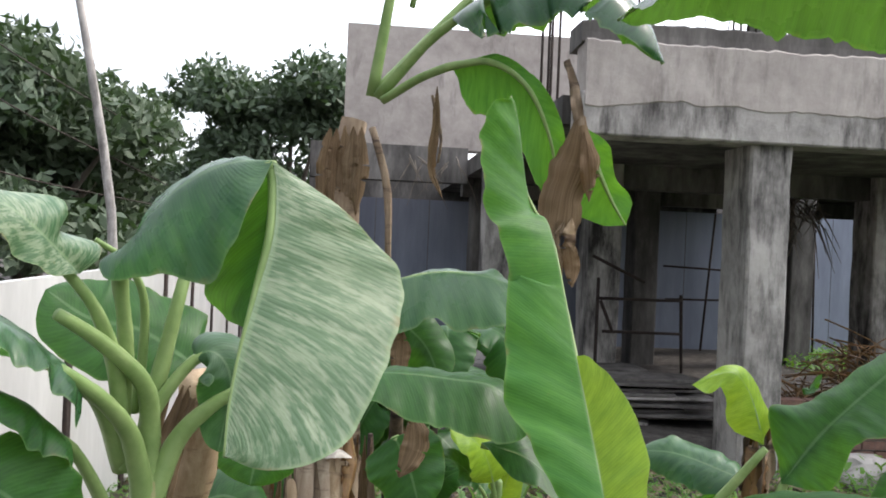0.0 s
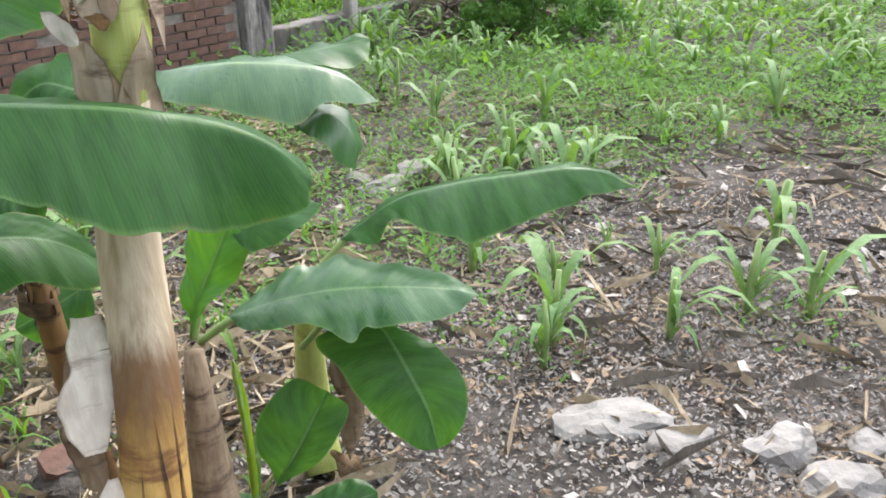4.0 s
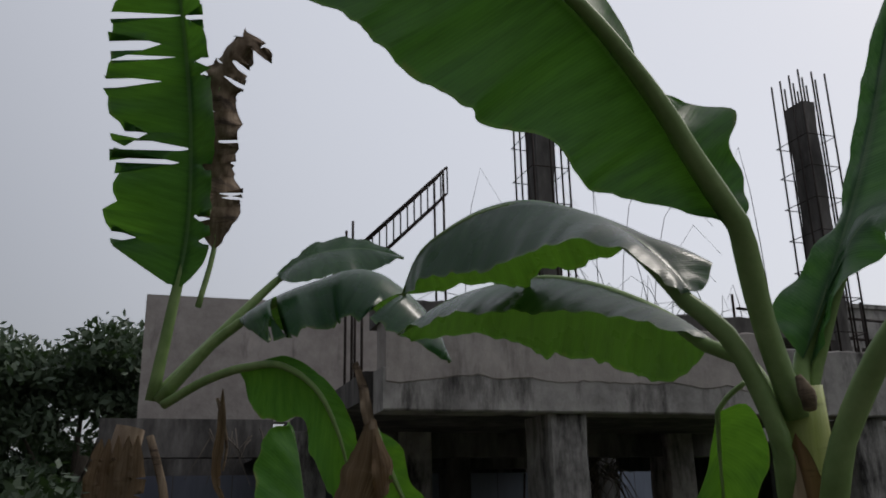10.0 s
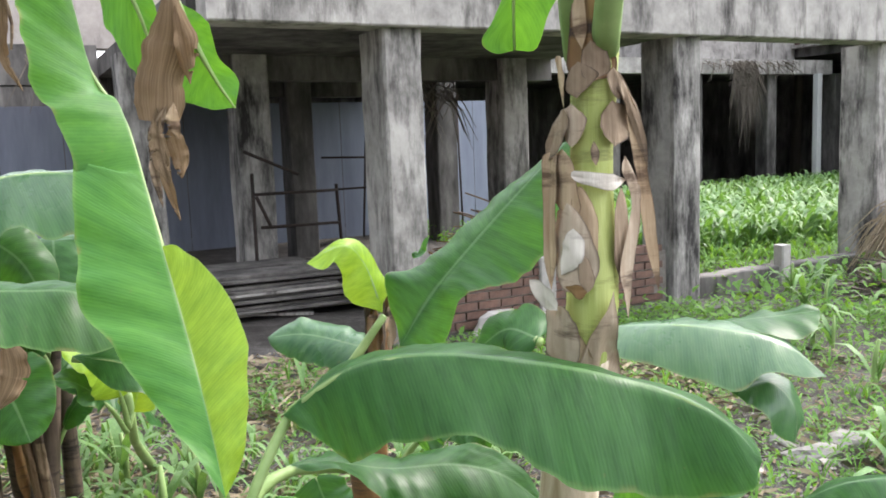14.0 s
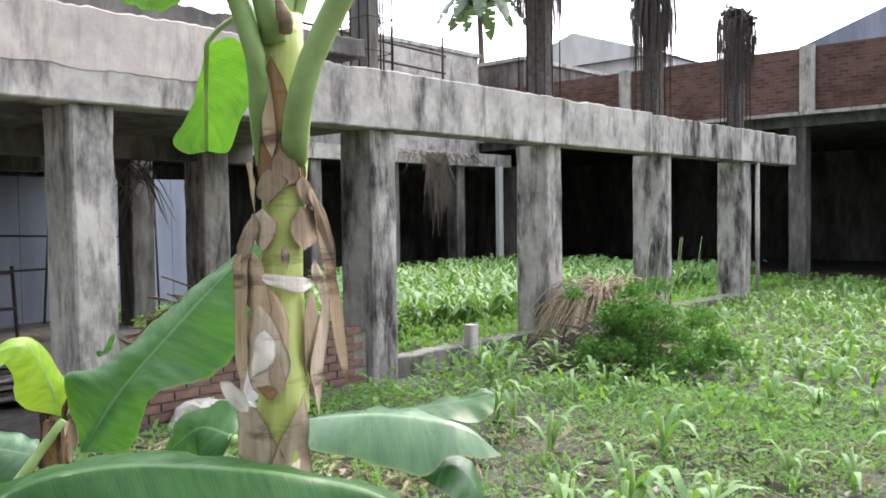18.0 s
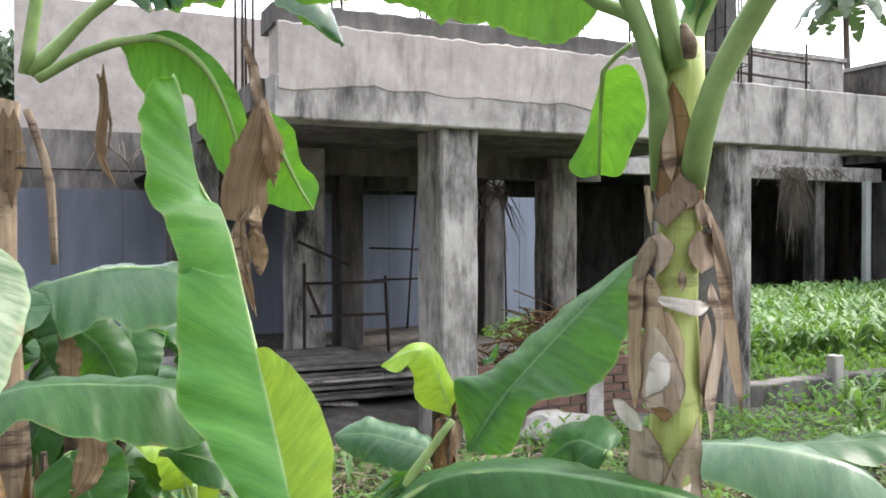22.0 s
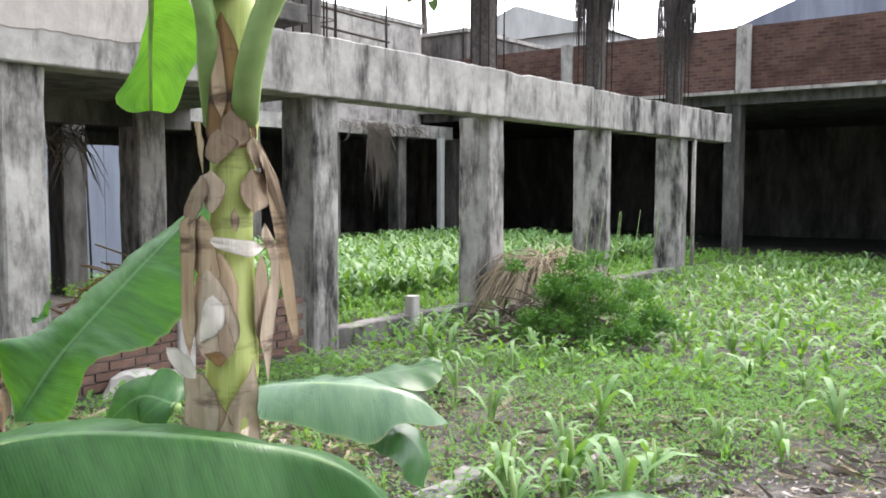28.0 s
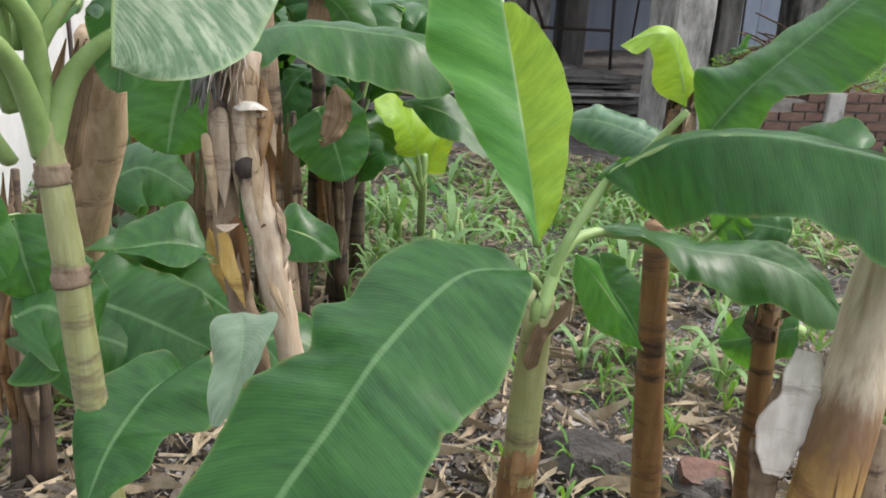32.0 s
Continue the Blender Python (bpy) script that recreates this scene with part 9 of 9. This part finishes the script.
# ---- stones and bits on the soil ----
rock("stone", 1.38, 1.68, 0.11, 0.07, 0.07, 3, turn=0.3)
rock("stone", 1.45, 1.54, 0.12, 0.08, 0.06, 5, turn=-0.2)
rock("stone", 1.61, 1.64, 0.07, 0.06, 0.05, 7, turn=0.9)
tagged(rock("soil_ridge", 0.99, 1.89, 0.17, 0.09, 0.06, 31, STONE, "low ridge of grey gravelly soil", "soil ridge", -0.2), "low ridge of grey gravelly soil", "soil ridge", kind="stuff")
tagged(rock("soil_ridge", 1.13, 1.77, 0.12, 0.07, 0.04, 32, STONE, "low ridge of grey gravelly soil", "soil ridge", 0.3), "low ridge of grey gravelly soil", "soil ridge", kind="stuff")
rock("broken_block", -1.0, 6.45, 0.36, 0.17, 0.20, 9, CONCRETE, "broken pale concrete block lying by the brick wall", "rubble", 0.6)
rock("broken_block", -0.45, 6.85, 0.22, 0.15, 0.13, 11, CONC_DARK, "dark broken concrete lump by the brick wall", "rubble", 0.2)
rock("stone", 0.78, 4.05, 0.16, 0.10, 0.06, 12, turn=0.2)
rock("stone", 0.95, 4.2, 0.13, 0.12, 0.07, 13, turn=0.8)
rock("stone", 0.66, 4.25, 0.12, 0.08, 0.05, 14, turn=1.8)
rock("soil_clod", -0.70, 2.02, 0.17, 0.13, 0.11, 21, SOIL, "dark crumbly clod of soil and roots", "soil clod", 0.4)
rock("soil_clod", -0.42, 2.06, 0.10, 0.09, 0.07, 22, SOIL, "dark crumbly clod of soil and roots", "soil clod", 1.4)
pb = box("loose_board", (-0.32, -0.11, 0), (0.32, 0.11, 0.025), CONCRETE, bevel=0.006)
pb.matrix_world = pose(-3.12, 6.80, 0.03, 2, 3, 24)
tagged(pb, "pale grey loose board on the ground before the pile", "board")
bb = box("broken_tile", (-0.09, -0.05, 0), (0.09, 0.05, 0.03), BRICK, bevel=0.02)
bb.matrix_world = pose(-0.40, 2.10, 0.02, 14, 8, 30)
tagged(bb, "broken red clay tile piece on the litter", "tile piece")


# ---- litter, weeds and maize ----
def inside_plan(x, y):
    dx, dy = x - FOOT[0], y - FOOT[1]
    return dx * ALONG[0] + dy * ALONG[1], dx * INTO[0] + dy * INTO[1]


def quads(name, pos, a, b, mat, label, cat, kind="stuff"):
    n = len(pos)
    g = np.random.RandomState(n)
    j = g.uniform(0.45, 1.35, (n, 5, 1))
    lift = np.zeros((n, 5, 3))
    lift[:, :, 2] = g.uniform(-0.12, 0.25, (n, 5)) * np.linalg.norm(a, axis=1, keepdims=True)
    v = (np.stack([pos - a * j[:, 0] - b * 0.4, pos + a * 0.1 - b * j[:, 1], pos + a * j[:, 2] - b * 0.3, pos + a * 0.5 * j[:, 3] + b * j[:, 3], pos - a * 0.6 + b * j[:, 4]], 1) + lift).reshape(-1, 3)
    uv = np.tile([[0, -0.4], [0.5, -1], [1, -0.3], [0.8, 1], [0.3, 0.8]], (n, 1))
    return tagged(mesh_ob(name, v, [tuple(range(5 * i, 5 * i + 5)) for i in range(n)], mat, uvs=uv), label, cat, kind=kind)


def scatter(n, seed, az0, az1, r0, r1, keep=None):
    g = np.random.RandomState(seed)
    out = []
    while len(out) < n:
        az, r = g.uniform(az0, az1), math.sqrt(g.uniform(r0 * r0, r1 * r1))
        x, y, _ = polar(az, r)
        if keep is None or keep(x, y, g):
            out.append((x, y, ground_z(x, y)))
    return np.array(out)


def patchy(x, y, scale, seed):
    return noise.noise(Vector((x * scale, y * scale, seed)))


def litter(name, n, seed, mat, lo, hi, label, ratio=0.35, lift=0.012, r1=6.0, flat=0.35, dry=False):
    g = np.random.RandomState(seed)
    p = scatter(n, seed, -75, 60, 0.5, r1, lambda x, y, g: (patchy(x, y, 0.9, seed) > -0.15 or g.rand() < 0.3) and (not dry or x < 0.45 or g.rand() < 0.12))
    w = g.uniform(0, 6.28, n)
    L = g.uniform(lo, hi, n)[:, None]
    a = np.stack([np.cos(w), np.sin(w), g.uniform(-flat, flat, n)], 1) * L
    b = np.stack([-np.sin(w), np.cos(w), g.uniform(-flat, flat, n)], 1) * L * ratio
    p[:, 2] += lift + g.rand(n) * 0.015
    quads(name, p, a, b, mat, label, "litter")


litter("leaf_litter", 20000, 401, CHIP, 0.003, 0.012, "bleached dry leaf chips scattered over the soil", 0.5, 0.012, 4.8, 0.7)
litter("near_litter", 26000, 407, CHIP, 0.002, 0.011, "fine bleached crumbs on the near soil", 0.35, 0.006, 3.4, 0.8)
litter("near_crumbs", 30000, 408, STEM_DRY, 0.003, 0.014, "fine brown crumbs on the near soil", 0.3, 0.006, 3.4, 0.8)
litter("broad_litter", 520, 406, CHIP, 0.015, 0.045, "broad bleached leaf scraps on the soil", 0.5, 0.02, 5.0, 0.6)
litter("dark_litter", 13000, 402, STEM_DRY, 0.005, 0.024, "brown leaf crumbs scattered over the soil", 0.4, 0.012, 6.0, 0.6)
litter("stone_chips", 34000, 403, STONE, 0.003, 0.011, "small grey stone chips on the soil", 0.7, 0.006, 4.2, 0.8)
litter("straw_litter", 9500, 404, STRAW, 0.03, 0.14, "long dry straw strips on the soil", 0.05, 0.02, dry=True)
litter("twig_litter", 2200, 405, BARK, 0.04, 0.16, "thin dark twigs on the soil", 0.04, 0.02)


def in_front(x, y):
    s, d = inside_plan(x, y)
    return d < -0.15 and s < WING - 0.5


def weedy(x, y, g):
    s, d = inside_plan(x, y)
    r = math.hypot(x, y)
    if d > -0.1 and not (s > 5.7 and d < 8.2):
        return False
    want = -0.16 + 0.75 * patchy(x, y, 0.55, 3.0) + 0.40 * patchy(x, y, 1.9, 7.0) + min(1.0, 0.27 * (r - 2.7)) + 0.25 * (patchy(x, y, 0.3, 11.0) > 0.05) + (0.15 if s > 5.7 and d > 0 else 0)
    return g.rand() < want


def weeds(name, n, seed, r0, r1, size, height, mat, label, az0=-72, az1=62):
    g = np.random.RandomState(seed)
    p = scatter(n, seed, az0, az1, r0, r1, weedy)
    w = g.uniform(0, 6.28, n)
    L = g.uniform(size * 0.5, size * 1.2, n)[:, None]
    a = np.stack([np.cos(w), np.sin(w), g.uniform(-.1, .9, n)], 1) * L
    b = np.stack([-np.sin(w), np.cos(w), g.uniform(-.3, .3, n)], 1) * L * 0.42
    p[:, 2] += g.rand(n) ** 1.5 * height + 0.01
    quads(name, p, a, b, mat, label, "weeds")


weeds("low_weeds", 62000, 411, 2.0, 7.5, 0.018, 0.10, WEED, "low bright-green creeping weeds on the soil")
weeds("far_weeds", 46000, 412, 6.0, 19.0, 0.045, 0.20, WEED, "green weeds covering the open ground")


def blades(points, seed, n0, n1, lo, hi, width, arch=0.5):
    """Tufts of arching strap leaves: corners, faces and leaf coordinates."""
    g = np.random.RandomState(seed)
    vs, fs, uv = [], [], []
    for x, y, z in points:
        for k in range(g.randint(n0, n1 + 1)):
            a, h = g.uniform(0, 6.28), g.uniform(lo, hi)
            reach = h * g.uniform(0.35, 1.0)
            z0 = z + h * 0.35 * g.rand()
            o = len(vs)
            for i in range(5):
                u = i / 4
                rr = reach * u
                zz = z0 + h * (1.5 * u - arch * 2.0 * u * u)
                w = width * h * (0.35 + 1.2 * u * (1 - u)) * (1 - u ** 4)
                cx, cy = x + rr * math.cos(a), y + rr * math.sin(a)
                vs += [(cx - w * math.sin(a), cy + w * math.cos(a), zz + w * 0.5), (cx + w * math.sin(a), cy - w * math.cos(a), zz + w * 0.5)]
                uv += [(u, -1), (u, 1)]
            fs += [(o + 2 * i, o + 2 * i + 1, o + 2 * i + 3, o + 2 * i + 2) for i in range(4)]
    return vs, fs, uv


# near maize: separate plants
protos = []
for k in range(5):
    vs, fs, uv = blades([(0, 0, 0)], 600 + k, 7, 10, 0.16, 0.32, 0.085, 0.62)
    sv, sf = tube_data([(0, 0, -0.03), (0.01, 0, 0.1), (0.0, 0.01, 0.2)], [0.012, 0.011, 0.007], 6, 3)
    ob = thing("maize_plant", "young maize plant with arching blue-green leaves", "maize plant", "young maize plants", at=(0, 0, 0))
    mesh_ob("leaves", vs, fs, HERB, ob, smooth=True, uvs=uv)
    mesh_ob("stalk", sv, sf, RIB, ob, smooth=True)
    protos.append(ob)
spots = [(0.92, 2.24), (1.00, 2.36), (1.38, 2.29), (0.42, 2.35), (1.55, 2.75), (0.95, 3.1), (1.9, 2.3)]
near = scatter(48, 421, 8, 45, 2.6, 8.5, lambda x, y, g: in_front(x, y))
near2 = scatter(14, 422, -40, -8, 2.6, 4.2, lambda x, y, g: in_front(x, y))
spots += [(p[0], p[1]) for p in near] + [(p[0], p[1]) for p in near2]
for k, (x, y) in enumerate(spots):
    m = pose(x, y, ground_z(x, y), 0, 0, random.uniform(0, 360)) @ Matrix.Scale(random.uniform(0.75, 1.35), 4)
    if k < 5:
        protos[k].matrix_basis = m
    else:
        c = copy_thing(protos[k % 5], m)
        c.scale = [random.uniform(0.9, 1.6)] * 3
# field of maize in the court and beyond
pts = scatter(280, 431, 10, 50, 8.0, 19.0, lambda x, y, g: in_front(x, y))
v, f, uv = blades(pts, 432, 5, 8, 0.22, 0.42, 0.09, 0.6)
tagged(mesh_ob("maize_rows", v, f, HERB, smooth=True, uvs=uv), "young maize growing among weeds in the open yard", "maize", kind="stuff")


def court(x, y, g):
    s, d = inside_plan(x, y)
    return s > 5.8 and 0.6 < d < 8.0 and s < 17.6


pts = scatter(1500, 433, -2, 40, 7.5, 24.0, lambda x, y, g: court(x, y, g) and inside_plan(x, y)[1] > 1.6)
v, f, uv = blades(pts, 434, 6, 9, 0.35, 0.62, 0.075, 0.55)
tagged(mesh_ob("maize_field", v, f, HERB, smooth=True, uvs=uv), "dense green maize field inside the ruined court", "maize", kind="stuff")
pts = scatter(2600, 435, -2, 40, 7.5, 24.0, court)
v, f, uv = blades(pts, 436, 4, 7, 0.12, 0.28, 0.06, 0.5)
tagged(mesh_ob("court_grass", v, f, WEED, smooth=True, uvs=uv), "bright-green grass in the ruined court", "grass", kind="stuff")
# grass tufts among the bananas
pts = scatter(300, 441, -70, 30, 1.2, 6.0, lambda x, y, g: in_front(x, y) and (x < 0.1 or math.hypot(x, y) > 3.2) and patchy(x, y, 0.8, 5.0) > -0.1)
v, f, uv = blades(pts, 442, 4, 8, 0.08, 0.22, 0.045, 0.55)
tagged(mesh_ob("grass_tufts", v, f, WEED, smooth=True, uvs=uv), "thin grass tufts between the banana stems", "grass", kind="stuff")
pts = scatter(130, 443, -45, -5, 2.6, 5.0, lambda x, y, g: in_front(x, y))
v, f, uv = blades(pts, 444, 4, 7, 0.14, 0.34, 0.06, 0.6)
tagged(mesh_ob("pale_grass", v, f, HERB, smooth=True, uvs=uv), "drooping pale grass behind the banana stems", "grass", kind="stuff")

# leafy bush by the columns
bx, by, _ = plan(7.0, -1.65, 0)
bush = thing("bush", "feathery green bush in front of the columns", "bush", at=(bx, by, 0))
g = np.random.RandomState(12)
blobs = [(bx + g.uniform(-.55, .75), by + g.uniform(-.4, .5), 0.08 + 0.72 * g.rand() ** 1.5, g.uniform(.13, .24)) for _ in range(34)]
v, f, uv = crown_data(blobs, 12000, 0.024, 13)
mesh_ob("foliage", v, f, BUSH, bush, uvs=uv)
for b in blobs[:8]:
    tube("twig", [(bx, by, 0), (b[0], b[1], b[2])], [0.012, 0.005], BARK, bush, sides=4, n=2)
for k in range(6):
    q = (bx + g.uniform(.1, .7), by + g.uniform(-.2, .5))
    tube("sprig", [(bx, by, 0.2), (*q, 0.9), (q[0] + .05, q[1], 1.25)], [0.008, 0.005, 0.002], RIB, bush, sides=4, n=4)

# dry leaves at the foot of the main plants
dry = thing("dead_leaf_heap", "heap of dead straw-coloured banana leaves on the ground", "dead leaves", at=(-0.36, 1.5, 0))
g = np.random.RandomState(14)
for k in range(22):
    a = g.uniform(-0.3, 1.2)
    x, y = -0.36 + g.uniform(-.25, .30), 1.46 + g.uniform(-.22, .25)
    l = g.uniform(.15, .38)
    z = 0.02 + g.rand() * 0.09
    leaf(dry, [(x - l * math.cos(a), y - l * math.sin(a), z), (x, y, z + 0.05), (x + l * math.cos(a), y + l * math.sin(a), z * 0.5 + .01)], g.uniform(.02, .05), (LEAF_DRY, STRAW, STEM_DRY)[k % 3], rag=0.4, rib=None, name="dead_leaf", seed=k, n=8, m=2, droop=40, wave=.01)

# ---- low brick wall between the columns, laid brick by brick ----
low = thing("low_brick_wall", "low red brick wall with missing mortar between columns", "brick wall", at=plan(4.0, 0.2, 0))
box("mortar_core", (2.92, 0.175, -0.05), (5.26, 0.265, 0.44), MORTAR, low, axes=plan)
bv, bf = box_data((0, 0, 0), (0.195, 0.115, 0.056))
bme = bpy.data.meshes.new("brick")
bme.from_pydata(bv, [], bf)
bme.materials.append(BRICK)
turn = math.atan2(ALONG[1], ALONG[0])
g = np.random.RandomState(15)


def lay(parent, s0, s1, d, z0, courses, turn_, place, gap=0.014, drop=0.0):
    for c in range(courses):
        s = s0 + (0.1 if c % 2 else 0.0)
        while s + 0.195 < s1:
            if not (drop and c > courses - 3 and g.rand() < drop):
                o = new("brick", bme)
                o.parent = parent
                o.matrix_parent_inverse = Matrix.Translation(-parent.location)
                x, y, z = place(s, d + g.uniform(-.005, .005), z0 + c * 0.071)
                o.matrix_basis = Matrix.Translation((x, y, z)) @ Matrix.Rotation(turn_ + g.uniform(-.02, .02), 4, "Z")
            s += 0.195 + gap


lay(low, 2.92, 5.28, 0.155, 0.01, 7, turn, plan, drop=0.3)
box("wall_pier", (3.9, 0.12, -0.05), (4.05, 0.29, 0.5), CONCRETE, low, axes=plan, bevel=0.01)
